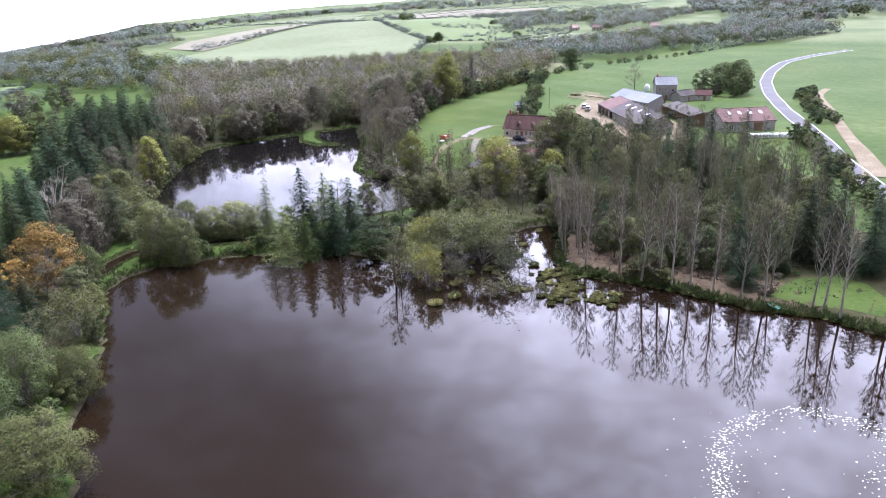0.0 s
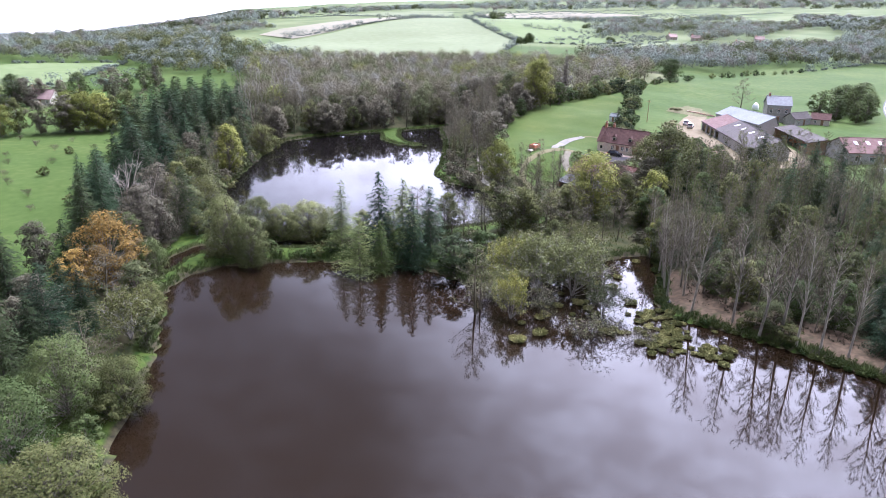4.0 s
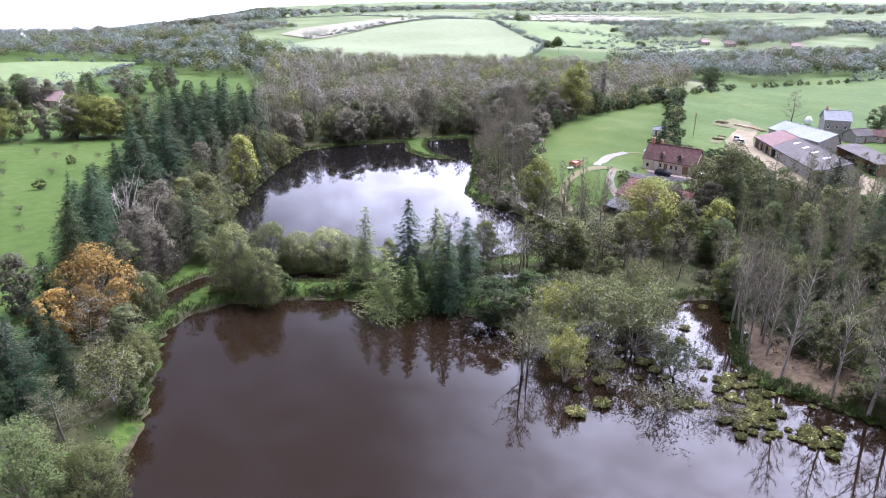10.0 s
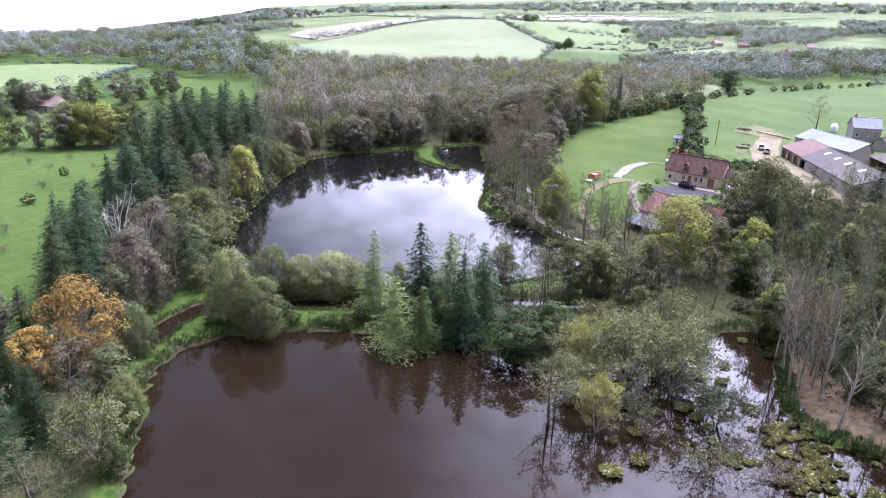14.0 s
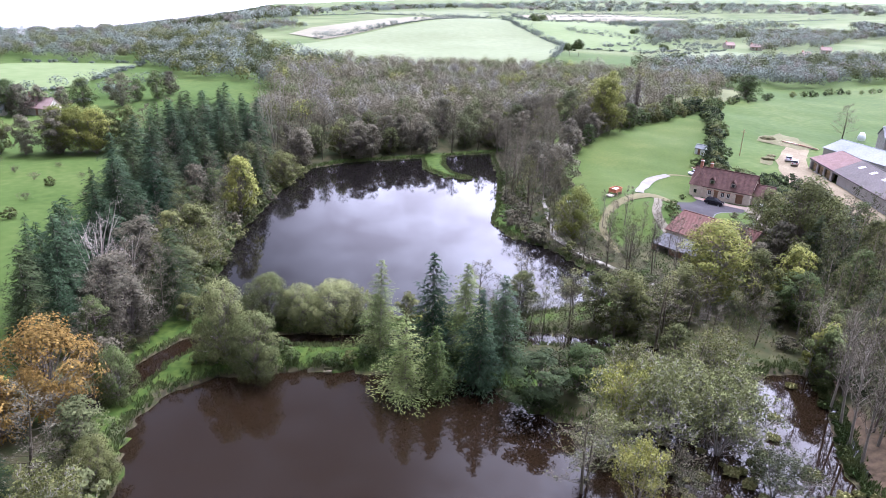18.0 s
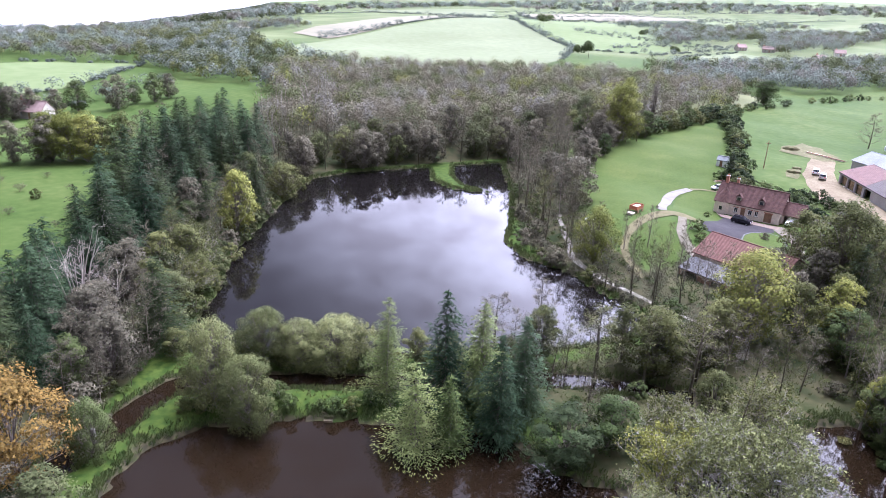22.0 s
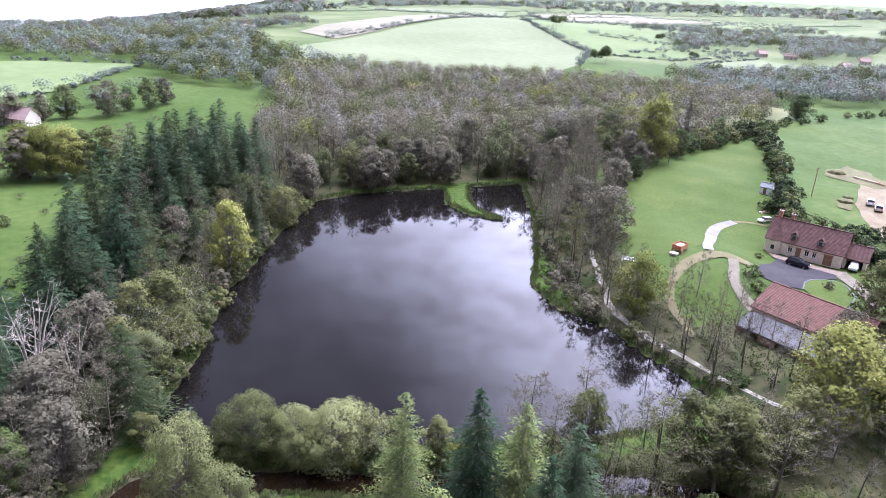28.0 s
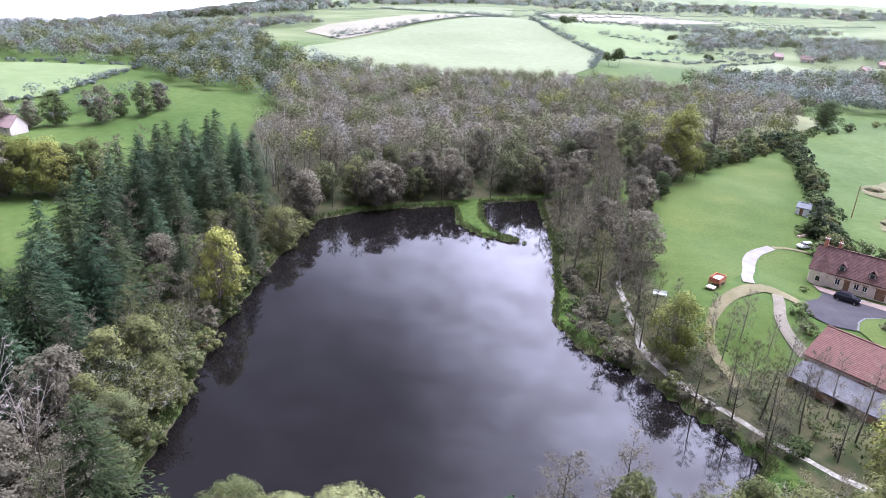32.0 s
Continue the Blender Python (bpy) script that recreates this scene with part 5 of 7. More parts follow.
def conifer(seed, h=15.0, w=10.2, whorls=25, boughs=11, cards=44, droop=0.36, size=0.36, power=0.74):
    """A conifer: a straight trunk and whorls of drooping boughs, each hung with needle sprays."""
    rng, rs = random.Random(seed), np.random.RandomState(seed)
    V, F, C, N, S = [], [], [], [], []
    trunk = bent(rng, Vector((0, 0, -0.3)), Vector((rng.uniform(-0.02, 0.02), rng.uniform(-0.02, 0.02), 1)), h, 8, 0.008, 0.02)
    tube(V, F, trunk, [max(0.02, h * 0.013 * (1 - i / 8.2)) for i in range(9)], 6)
    for i in range(whorls):
        f = 0.06 + 0.92 * i / (whorls - 1)
        R = w / 2 * (1 - f) ** power * rng.uniform(0.70, 1.2) + 0.35
        nb = max(4, int(boughs * (0.5 + 0.6 * (1 - f))))
        for b in range(nb):
            a = 2 * math.pi * (b + rng.random() * 0.7) / nb + i * 0.9
            rr = R * rng.uniform(0.45, 1.25)
            z0 = f * h + rng.uniform(-0.2, 0.2)
            d = np.array([math.cos(a), math.sin(a), 0.0])
            tip = Vector((d[0] * rr, d[1] * rr, z0 - droop * rr + 0.12 * rr))
            if f < 0.85:
                tube(V, F, [Vector((0, 0, z0)), tip], [0.03, 0.0], 3)
            k = max(3, int(cards * rr / (w / 2) + 2))
            s = rs.uniform(0.18, 1.05, k)
            side = rs.normal(0, 0.16 * rr + 0.1, k)
            p = d[None] * (s * rr)[:, None] + np.array([-d[1], d[0], 0])[None] * (side * s)[:, None]
            p[:, 2] += z0 - droop * rr * s ** 1.5 + 0.12 * rr * s + rs.normal(0, 0.08, k)
            C.append(p)
            N.append(np.tile(d * 0.35 + np.array([0, 0, 1.0]), (k, 1)))
            out = d + np.array([-d[1], d[0], 0])[None] * np.sign(side)[:, None] * 0.6 + np.array([0, 0, 0.1 - droop * 1.1])
            S.append(-out / np.linalg.norm(out, axis=1)[:, None])
    C, N = np.concatenate(C), np.concatenate(N)
    return (V, F), leaf_cards(rs, C, N, size, 0.26, 0.3, np.concatenate(S)), h, w


KINDS = {}


def kind(name, made, bark, colours):
    (V, F, *wood), (lv, lf, ln), h, w = made
    trunk = mesh_data("trunk", V, F, [bark, BARK_TWIG], True)
    if wood and bark not in (BARK_DEAD, BARK_SALLOW):
        trunk.polygons.foreach_set("material_index", [0 if i < wood[0] else 1 for i in range(len(F))])
    crowns = {}
    first = None
    for c in colours:
        if first is None:
            first = mesh_data("crown", lv.tolist(), lf.tolist(), LEAF[c])
            lit_as_clumps(first, ln.tolist())
            crowns[c] = first
        else:
            crowns[c] = first.copy()
            crowns[c].materials.clear()
            crowns[c].materials.append(LEAF[c])
    KINDS[name] = (trunk, crowns, h, w)


for i in range(4):
    kind("round%d" % i, broadleaf(11 + i, leaves=4300 + 150 * i, clumps=44 + 6 * i, base=0.06, size=0.205), BARK, ("olive", "greygreen", "yellow", "green", "orange", "brown", "dark"))
for i in range(2):
    kind("willow%d" % i, broadleaf(31 + i, h=9, w=9.5, leaves=4800, base=0.03, clumps=58, drooping=0.35, size=0.20), BARK, ("olive", "greygreen", "yellow"))
for i in range(2):
    kind("oak%d" % i, broadleaf(41 + i, h=14, w=13, leaves=9500, base=0.08, clumps=84, size=0.215), BARK, ("olive", "yellow", "orange", "green"))
for i in range(3):
    kind("full%d" % i, broadleaf(151 + i, h=9, w=9, leaves=15000, base=0.0, clumps=96, size=0.125, low=True), BARK, ("olive", "greygreen", "yellow", "green", "pale"))
for i in range(2):
    kind("bush%d" % i, broadleaf(51 + i, h=3.2, w=4.2, leaves=1150, base=0.02, clumps=22, size=0.185, spurs=1), BARK, ("olive", "greygreen", "green", "brown", "dark", "yellow"))
for i in range(4):
    kind("alder%d" % i, bare(61 + i, h=12, w=6.5, limbs=20, twigs=6, small=7, leaves=1300, size=0.095, first=0.12), BARK_TWIG, ("brown", "olive", "greygreen"))
for i in range(4):
    kind("poplar%d" % i, bare(71 + i, h=18, w=6.5, limbs=24, twigs=6, small=5, leaves=1500, size=0.115, first=0.20, up=0.75, narrow=0.5, r=0.011), BARK, ("brown", "olive", "greygreen"))
for i in range(2):
    kind("shrub%d" % i, bare(81 + i, h=4.5, w=6.5, limbs=28, twigs=6, small=7, leaves=700, size=0.10, first=0.15, up=0.5, stems=5), BARK_TWIG, ("brown", "greygreen", "olive"))
for i in range(2):
    kind("sallow%d" % i, bare(131 + i, h=8, w=9, limbs=48, twigs=6, small=6, leaves=5600, size=0.145, first=0.05, up=0.42, stems=6, thick=0.04), BARK_SALLOW, ("olive", "greygreen", "yellow", "pale"))
for i in range(3):
    kind("mast%d" % i, bare(141 + i, h=16, w=6.5, limbs=30, twigs=7, small=5, leaves=50, size=0.10, first=0.26, up=1.25, narrow=0.35, r=0.0125, thick=0.045), BARK_PALE, ("brown", "olive"))
kind("snag0", bare(91, h=15, w=8, limbs=26, twigs=4, small=3, leaves=60, size=0.10, first=0.25, up=0.9, stems=4, r=0.011, thick=0.035), BARK_DEAD, ("brown",))
for i in range(4):
    kind("spruce%d" % i, conifer(101 + i), BARK, ("spruce", "dark", "cedar"))
for i in range(2):
    kind("cedar%d" % i, conifer(111 + i, h=13, w=8.8, droop=0.22, power=0.78, cards=84, size=0.20, whorls=22), BARK, ("cedar", "spruce"))
kind("column0", broadleaf(121, h=18, w=4.0, leaves=1500, base=0.06, clumps=46), BARK, ("brown",))

WORDS = {
    "round": ("broad-leaved tree", "tree"), "full": ("dense leafy tree", "tree"), "willow": ("spreading willow tree", "willow"), "oak": ("large spreading oak tree", "oak"), "bush": ("low rounded bush", "bush"),
    "alder": ("thin half-bare alder tree", "alder"), "poplar": ("slender poplar with pale trunk", "poplar"), "mast": ("bare straight poplar with pale trunk", "poplar"), "sallow": ("airy many-stemmed sallow", "willow"), "shrub": ("many-stemmed bare willow shrub", "shrub"), "snag": ("bleached dead tree with bare branches", "dead tree"),
    "spruce": ("dense conical spruce", "conifer"), "cedar": ("drooping light conifer", "conifer"), "column": ("narrow columnar poplar", "poplar")}
TINTS = {"pale": "silvery pale green", "olive": "olive-green", "greygreen": "grey-green", "yellow": "yellow-green", "orange": "rust-orange", "dark": "dark green", "brown": "grey-brown", "green": "mid-green", "spruce": "dark green", "cedar": "light green"}
NAMES = {"round": "broadleaf_tree", "full": "dense_tree", "willow": "willow_tree", "oak": "oak_tree", "bush": "bush", "alder": "alder_tree", "poplar": "poplar_tree", "mast": "bare_poplar", "shrub": "willow_shrub", "sallow": "sallow_tree", "snag": "dead_tree",
         "spruce": "spruce_tree", "cedar": "cedar_tree", "column": "columnar_poplar"}
plant_rng = random.Random(77)


def plant(k, colour, x, y, h, w=None, where="on the pond bank", group="", tilt=0.0):
    trunk, crowns, h0, w0 = KINDS[k]
    s = h / h0
    sw = (w / w0) if w else s * plant_rng.uniform(0.9, 1.18)
    stem = k.rstrip("0123456789")
    m = Matrix.LocRotScale((x, y, ground_z(x, y) - 0.05), Euler((tilt, plant_rng.uniform(-0.03, 0.03), plant_rng.uniform(0, 6.283))), (sw, sw, s))
    label = "%s %s %s" % (TINTS[colour], WORDS[stem][0], where) if stem != "snag" else "%s %s" % (WORDS[stem][0], where)
    tree = empty(NAMES[stem], m, label, WORDS[stem][1], group)
    put("trunk", trunk, tree)
    put("crown", crowns[colour], tree)
    return tree


PLANTED = []


def scatter(outline, gap, mix, heights, where, group, seed, keep=None, limit=400, clear=0.75):
    """Trees strewn over an outline, no closer than gap; mix: (kind stem, number of kinds, colour, weight, height factor)."""
    rng = random.Random(seed)
    xs, ys = [p[0] for p in outline], [p[1] for p in outline]
    tries = int((max(xs) - min(xs)) * (max(ys) - min(ys)) / gap ** 2 * 6)
    got = []
    for _ in range(tries):
        x, y = rng.uniform(min(xs), max(xs)), rng.uniform(min(ys), max(ys))
        if not inside(np.array([x]), np.array([y]), outline)[0]:
            continue
        if any((x - a) ** 2 + (y - b) ** 2 < gap * gap for a, b in got) or any((x - a) ** 2 + (y - b) ** 2 < (gap * clear) ** 2 for a, b in PLANTED):
            continue
        if keep and not keep(x, y):
            continue
        got.append((x, y))
        stem, n, colour, weight, hf = rng.choices(mix, [q[3] for q in mix])[0]
        plant("%s%d" % (stem, rng.randrange(n)), colour, x, y, rng.uniform(*heights) * hf, None, where, group)
        if len(got) >= limit:
            break
    PLANTED.extend(got)
    return got


def single(k, colour, x, y, h, w, where, group="", tilt=0.0):
    PLANTED.append((x, y))
    return plant(k, colour, x, y, h, w, where, group, tilt)


# trees that stand out
D = "on the grassy dam"
for row in (("cedar0", "cedar", -11.2, 124.4, 13.5, 10.0), ("spruce1", "cedar", -7.0, 124.9, 11.8, 7.0), ("cedar1", "cedar", -15.6, 134.5, 14.6, 8.2), ("spruce0", "spruce", -7.7, 133.0, 16.4, 10.0), ("spruce2", "cedar", -3.2, 133.0, 15.0, 9.5),
            ("spruce3", "spruce", -1.2, 126.5, 15.5, 9.0), ("spruce1", "spruce", 2.6, 131.5, 14.0, 9.0), ("round1", "dark", 6.8, 121.5, 7.5, 9.6), ("full0", "pale", -37.8, 131.0, 11.4, 7.8), ("full1", "pale", -32.4, 127.9, 9.4, 7.6),
            ("full2", "pale", -33.8, 140.8, 8.6, 6.6), ("full0", "pale", -28.8, 141.2, 7.0, 6.4), ("full1", "pale", -23.4, 141.2, 7.8, 8.2), ("sallow1", "pale", -20.0, 142.4, 6.4, 6.0),
            ("alder0", "brown", -0.1, 148.8, 10.4, 8.4), ("alder1", "brown", 6.8, 150.4, 11.8, 7.6), ("alder2", "olive", 14.8, 143.5, 11.0, 9.4), ("round3", "olive", 22.5, 142.5, 10.5, 9.4), ("alder3", "brown", 28.5, 141.0, 11.2, 9.6),
            ("alder1", "olive", 13.8, 140.6, 12.0, 10.0), ("alder3", "olive", 20.8, 140.0, 12.0, 10.0), ("alder0", "olive", 27.0, 138.6, 12.0, 10.0), ("alder1", "greygreen", 6.5, 136.8, 8.5, 6.6), ("alder0", "olive", 12.0, 135.0, 8.0, 6.5), ("alder2", "brown", 33.5, 143.5, 10.5, 8.0), ("round0", "olive", 18.6, 145.5, 9.0, 7.5)):
    single(*row, D, "trees on the dam")
S = "in the flooded willow swamp"
for row in (("alder3", "greygreen", 9.5, 105.5, 12.8, 8.8), ("alder0", "olive", 10.5, 107.5, 9.5, 6.5), ("sallow0", "pale", 21.3, 115.5, 11.0, 11.5), ("sallow1", "pale", 27.4, 113.0, 10.5, 11.0), ("shrub0", "greygreen", 26.6, 97.0, 5.5, 10.5),
            ("sallow0", "yellow", 15.2, 104.0, 8.6, 6.4), ("sallow1", "greygreen", 31.0, 106.0, 6.0, 8.0), ("sallow1", "yellow", 16.5, 117.5, 9.5, 9.0), ("sallow0", "pale", 24.5, 121.0, 9.0, 9.5), ("sallow1", "pale", 30.0, 120.0, 8.5, 10.0),
            ("shrub1", "brown", 33.4, 95.2, 4.0, 7.0), ("alder2", "olive", 29.0, 127.0, 9.0, 8.0), ("alder0", "brown", 34.0, 135.5, 9.0, 7.0), ("round0", "green", 12.0, 124.0, 7.0, 7.5), ("shrub1", "greygreen", 20.5, 104.0, 5.0, 7.0)):
    single(*row, S, "swamp willows")
L = "on the pond's wooded bank"
for row in (("oak0", "orange", -53.5, 114.5, 13.0, 11.6), ("full0", "green", -48.0, 119.4, 7.4, 5.2), ("alder1", "brown", -50.2, 103.5, 11.0, 10.0), ("sallow0", "olive", -42.8, 95.0, 8.2, 8.6), ("full2", "olive", -43.0, 103.4, 5.6, 5.0), ("full0", "green", -42.6, 75.0, 10.2, 9.0),
            ("full1", "olive", -36.8, 77.6, 6.8, 7.2), ("full2", "green", -42.6, 63.5, 10.7, 10.2), ("full1", "olive", -34.6, 56.6, 8.6, 10.2), ("spruce3", "dark", -54.6, 83.2, 16.3, 8.4), ("spruce1", "dark", -56.5, 76.0, 15.0, 8.0), ("cedar1", "spruce", -53.0, 92.5, 12.8, 10.5), ("spruce0", "dark", -62.0, 99.0, 14.8, 11.0),
            ("spruce1", "dark", -60.0, 113.5, 12.8, 7.8), ("spruce2", "spruce", -67.5, 137.5, 16.8, 8.0), ("alder1", "greygreen", -45.0, 87.0, 8.5, 8.0), ("round2", "greygreen", -46.0, 107.0, 7.5, 7.0), ("bush0", "green", -38.4, 70.5, 2.8, 4.0),
            ("bush1", "green", -37.6, 67.0, 2.6, 3.6), ("spruce3", "dark", -68.0, 108.0, 13.5, 9.0), ("spruce0", "dark", -65.0, 90.0, 13.0, 9.0), ("round0", "brown", -66.5, 117.0, 10.0, 8.0), 
            ("round1", "orange", -56.5, 109.0, 8.5, 7.0), ("spruce2", "spruce", -60.0, 78.0, 12.0, 9.0), ("oak0", "yellow", -106.7, 237.0, 12.5, 12.0), ("round1", "brown", -116.0, 234.5, 12.0, 11.0), ("alder2", "brown", -92.6, 239.0, 13.5, 9.0)):
    single(*row, L, "bank trees")
Y = "near the cottage garden"
for row in (("oak1", "yellow", 39.8, 152.5, 14.5, 15.0), ("oak0", "olive", 62.0, 168.0, 16.5, 15.0), ("oak0", "yellow", 22.0, 184.6, 11.5, 9.6), ("oak1", "yellow", 47.5, 279.5, 18.5, 15.5), ("round1", "yellow", 49.5, 281.0, 20.0, 9.0),
            ("column0", "brown", 62.3, 294.5, 21.0, 4.4), ("spruce0", "dark", 71.4, 243.6, 8.0, 6.2), ("round0", "yellow", 49.5, 131.8, 7.8, 6.4), ("alder0", "olive", 39.0, 137.5, 9.2, 5.0), ("round3", "olive", 71.5, 176.0, 11.0, 10.0),
            ("round1", "green", 52.0, 146.0, 9.0, 8.5), ("round0", "yellow", 53.5, 152.0, 10.0, 8.0), ("alder3", "brown", 138.0, 292.0, 12.5, 10.0), ("oak1", "green", 135.9, 374.0, 11.0, 14.0), ("bush0", "green", 46.4, 196.2, 2.4, 3.6),
            ("bush1", "brown", 60.6, 194.6, 1.6, 2.0), ("bush0", "olive", 46.0, 191.4, 2.0, 3.0), ("bush1", "green", 53.0, 208.8, 1.4, 1.6), ("bush1", "olive", 47.0, 188.6, 1.8, 2.6), ("alder2", "brown", 46.0, 162.0, 12.0, 10.0)):
    single(*row, Y, "garden trees")
U = "on the upper pond's bank"
for row in (("round2", "yellow", -53.2, 194.3, 14.0, 9.0), ("full1", "olive", -50.6, 225.0, 8.6, 8.6), ("full2", "greygreen", -53.4, 157.5, 6.4, 7.0), ("full0", "olive", -52.6, 166.0, 6.8, 6.6), ("sallow0", "greygreen", -55.6, 161.5, 8.6, 8.6), ("sallow1", "pale", -55.0, 172.0, 8.4, 8.0), ("snag0", "brown", -63.5, 147.0, 16.5, 13.0), ("snag0", "brown", -66.0, 152.0, 14.5, 12.0), ("snag0", "brown", -60.5, 151.5, 12.0, 9.0), ("snag0", "brown", -58.0, 168.0, 9.0, 5.0),
            ("bush1", "yellow", -51.5, 158.0, 2.6, 3.6), ("bush0", "yellow", -53.5, 155.5, 3.2, 4.0), ("snag0", "brown", -65.0, 266.0, 19.0, 8.0), ("snag0", "brown", -61.0, 259.0, 17.0, 8.0), ("snag0", "brown", -57.0, 262.0, 17.5, 7.0), ("snag0", "brown", -63.0, 275.0, 19.0, 8.0), ("snag0", "brown", -55.0, 318.0, 19.0, 9.0), ("snag0", "brown", -58.0, 300.0, 18.0, 12.0),
            ("alder1", "brown", -54.0, 150.5, 9.0, 8.5), ("alder2", "greygreen", -53.0, 143.0, 8.0, 6.0), ("alder0", "brown", -58.0, 136.0, 10.0, 8.0), ("alder3", "brown", -56.0, 129.0, 9.0, 7.0), ("spruce2", "spruce", -61.0, 131.5, 14.0, 7.0)):
    single(*row, U, "upper bank trees")

# woods
scatter([(-52, 122), (-50, 146), (-52.5, 165), (-55, 190), (-53, 215), (-51, 238), (-58, 240), (-63, 215), (-66, 190), (-63, 165), (-60, 145), (-62, 125)], 3.7,
        [("alder", 4, "brown", 5, 1.0), ("round", 4, "brown", 2, 0.9), ("alder", 4, "olive", 3, 0.9), ("round", 4, "olive", 2, 0.8), ("round", 4, "green", 2, 0.6), ("sallow", 2, "olive", 2, 0.75), ("spruce", 4, "dark", 1, 1.1)], (9.0, 13.5), "on the upper pond's bank", "upper bank trees", 201)
scatter([(-62, 128), (-66, 148), (-66, 170), (-67, 195), (-64, 220), (-61, 248), (-74, 262), (-85, 245), (-81, 205), (-77, 180), (-71, 152), (-67, 130)], 4.1,
        [("spruce", 4, "spruce", 6, 1.0), ("spruce", 4, "dark", 4, 1.05), ("alder", 4, "brown", 1, 0.85)], (12.5, 18.5), "in a dense conifer belt", "conifer belt", 202)
scatter([(-49, 243), (-40, 254), (-15, 265), (10, 277), (32, 283), (60, 294), (64, 304), (30, 300), (0, 292), (-30, 280), (-60, 270), (-60, 250)], 4.4,
        [("alder", 4, "brown", 6, 1.0), ("alder", 4, "greygreen", 2, 0.9), ("round", 4, "brown", 3, 0.85), ("round", 4, "olive", 2, 0.75), ("willow", 2, "greygreen", 1, 0.8)], (10.5, 15.0), "at the edge of the far wood", "far wood edge", 203)
scatter([(11, 212), (12, 240), (11, 274), (30, 281), (27, 250), (25, 225), (21, 203), (14, 203)], 4.0,
        [("alder", 4, "brown", 7, 1.0), ("poplar", 4, "brown", 3, 0.85), ("round", 4, "brown", 1, 0.8), ("alder", 4, "olive", 1, 0.9)], (12.0, 16.0), "in the alder strip", "alder strip", 204)
scatter([(11, 200), (17, 190), (24, 177), (31, 169), (37, 160), (42, 166), (40, 176), (36, 188), (27, 194), (22, 200)], 3.7,
        [("alder", 4, "brown", 4, 1.0), ("poplar", 4, "brown", 4, 0.8), ("alder", 4, "olive", 2, 0.9)], (9.5, 13.0), "along the white track", "track alders", 205, keep=lambda x, y: math.hypot(x - 22.4, y - 182.5) > 6.5)
scatter([(49, 126), (48, 113), (53, 103), (61, 95.5), (69, 87), (80, 92), (102, 111), (114, 140), (112, 172), (92, 186), (74, 176), (58, 156), (48, 140)], 3.9,
        [("poplar", 4, "brown", 3, 1.0), ("poplar", 4, "olive", 4, 0.95), ("poplar", 4, "greygreen", 4, 1.0), ("alder", 4, "brown", 1, 0.9), ("alder", 4, "olive", 1, 0.8), ("spruce", 4, "spruce", 0.7, 0.8), ("round", 4, "olive", 0.8, 0.6)], (10.5, 14.5), "in the inlet wood", "poplar wood", 206)
scatter([(50, 124), (48, 112), (56, 102), (68, 94), (78, 92), (104, 116), (112, 142), (108, 172), (90, 186), (70, 176), (52, 152), (46, 138)], 4.3,
        [("round", 4, "olive", 2, 1.0), ("round", 4, "green", 2, 1.0), ("bush", 2, "green", 3, 0.45), ("bush", 2, "dark", 3, 0.5), ("bush", 2, "brown", 2, 0.4), ("alder", 4, "olive", 2, 1.2), ("spruce", 4, "dark", 1.6, 1.5)], (4.5, 9.0), "as undergrowth in the inlet wood", "inlet undergrowth", 220, clear=0.32)
scatter([(38, 136), (46, 138), (60, 158), (78, 178), (76, 190), (60, 182), (46, 166), (36, 150)], 5.0,
        [("alder", 4, "brown", 3, 1.0), ("round", 4, "olive", 2, 0.9), ("round", 4, "brown", 2, 0.9), ("alder", 4, "olive", 2, 1.0), ("spruce", 4, "dark", 0.6, 1.0)], (8.0, 12.0), "below the cottage garden", "garden trees", 221)
scatter(strip([(-49.8, 146), (-50.4, 164), (-52.8, 186), (-51.8, 213), (-49.8, 236)], 1.8), 2.8, [("bush", 2, "olive", 3, 1.0), ("bush", 2, "greygreen", 3, 1.1), ("bush", 2, "brown", 2, 1.0), ("bush", 2, "green", 1, 0.8)], (2.0, 3.8), "at the upper pond's edge", "shore bushes", 222)
scatter(strip([(-34, 58), (-37.5, 70), (-39.5, 84), (-42, 98), (-46, 110)], 1.6), 3.8, [("bush", 2, "olive", 3, 1.0), ("bush", 2, "greygreen", 2, 1.1), ("round", 4, "greygreen", 1, 1.5), ("bush", 2, "green", 1, 0.8)], (2.0, 3.6), "at the lower pond's edge", "shore bushes", 223)
scatter([(-45, 88), (-47, 100), (-50, 108), (-58, 106), (-57, 88)], 5.0, [("round", 4, "brown", 3, 1.0), ("round", 4, "greygreen", 2, 1.0), ("round", 4, "greygreen", 1, 1.0), ("alder", 4, "olive", 1, 1.0), ("spruce", 4, "dark", 1.5, 1.2)], (7.0, 10.5), "on the pond's wooded bank", "bank trees", 224)
scatter([(8, 196), (9.5, 216), (11, 240), (11, 272), (16, 274), (15, 230), (13, 205), (18, 190), (26, 174), (34, 162), (30, 158), (22, 172), (14, 185)], 3.8,
        [("alder", 4, "brown", 4, 1.2), ("bush", 2, "brown", 2, 0.4), ("bush", 2, "green", 2, 0.35), ("shrub", 2, "brown", 2, 0.5), ("alder", 4, "olive", 1, 1.0)], (7.0, 10.0), "at the upper pond's edge", "pond edge alders", 225, keep=lambda x, y: math.hypot(x - 21.5, y - 180.5) > 7.0)
scatter(strip([(-47, 142.6), (-38, 142.4), (-18, 142.6), (-6, 142.8)], 1.6), 4.0, [("willow", 2, "greygreen", 2, 1.0), ("round", 4, "olive", 2, 1.0)], (4.2, 5.8), "between channel and pond", "trees on the dam", 226)
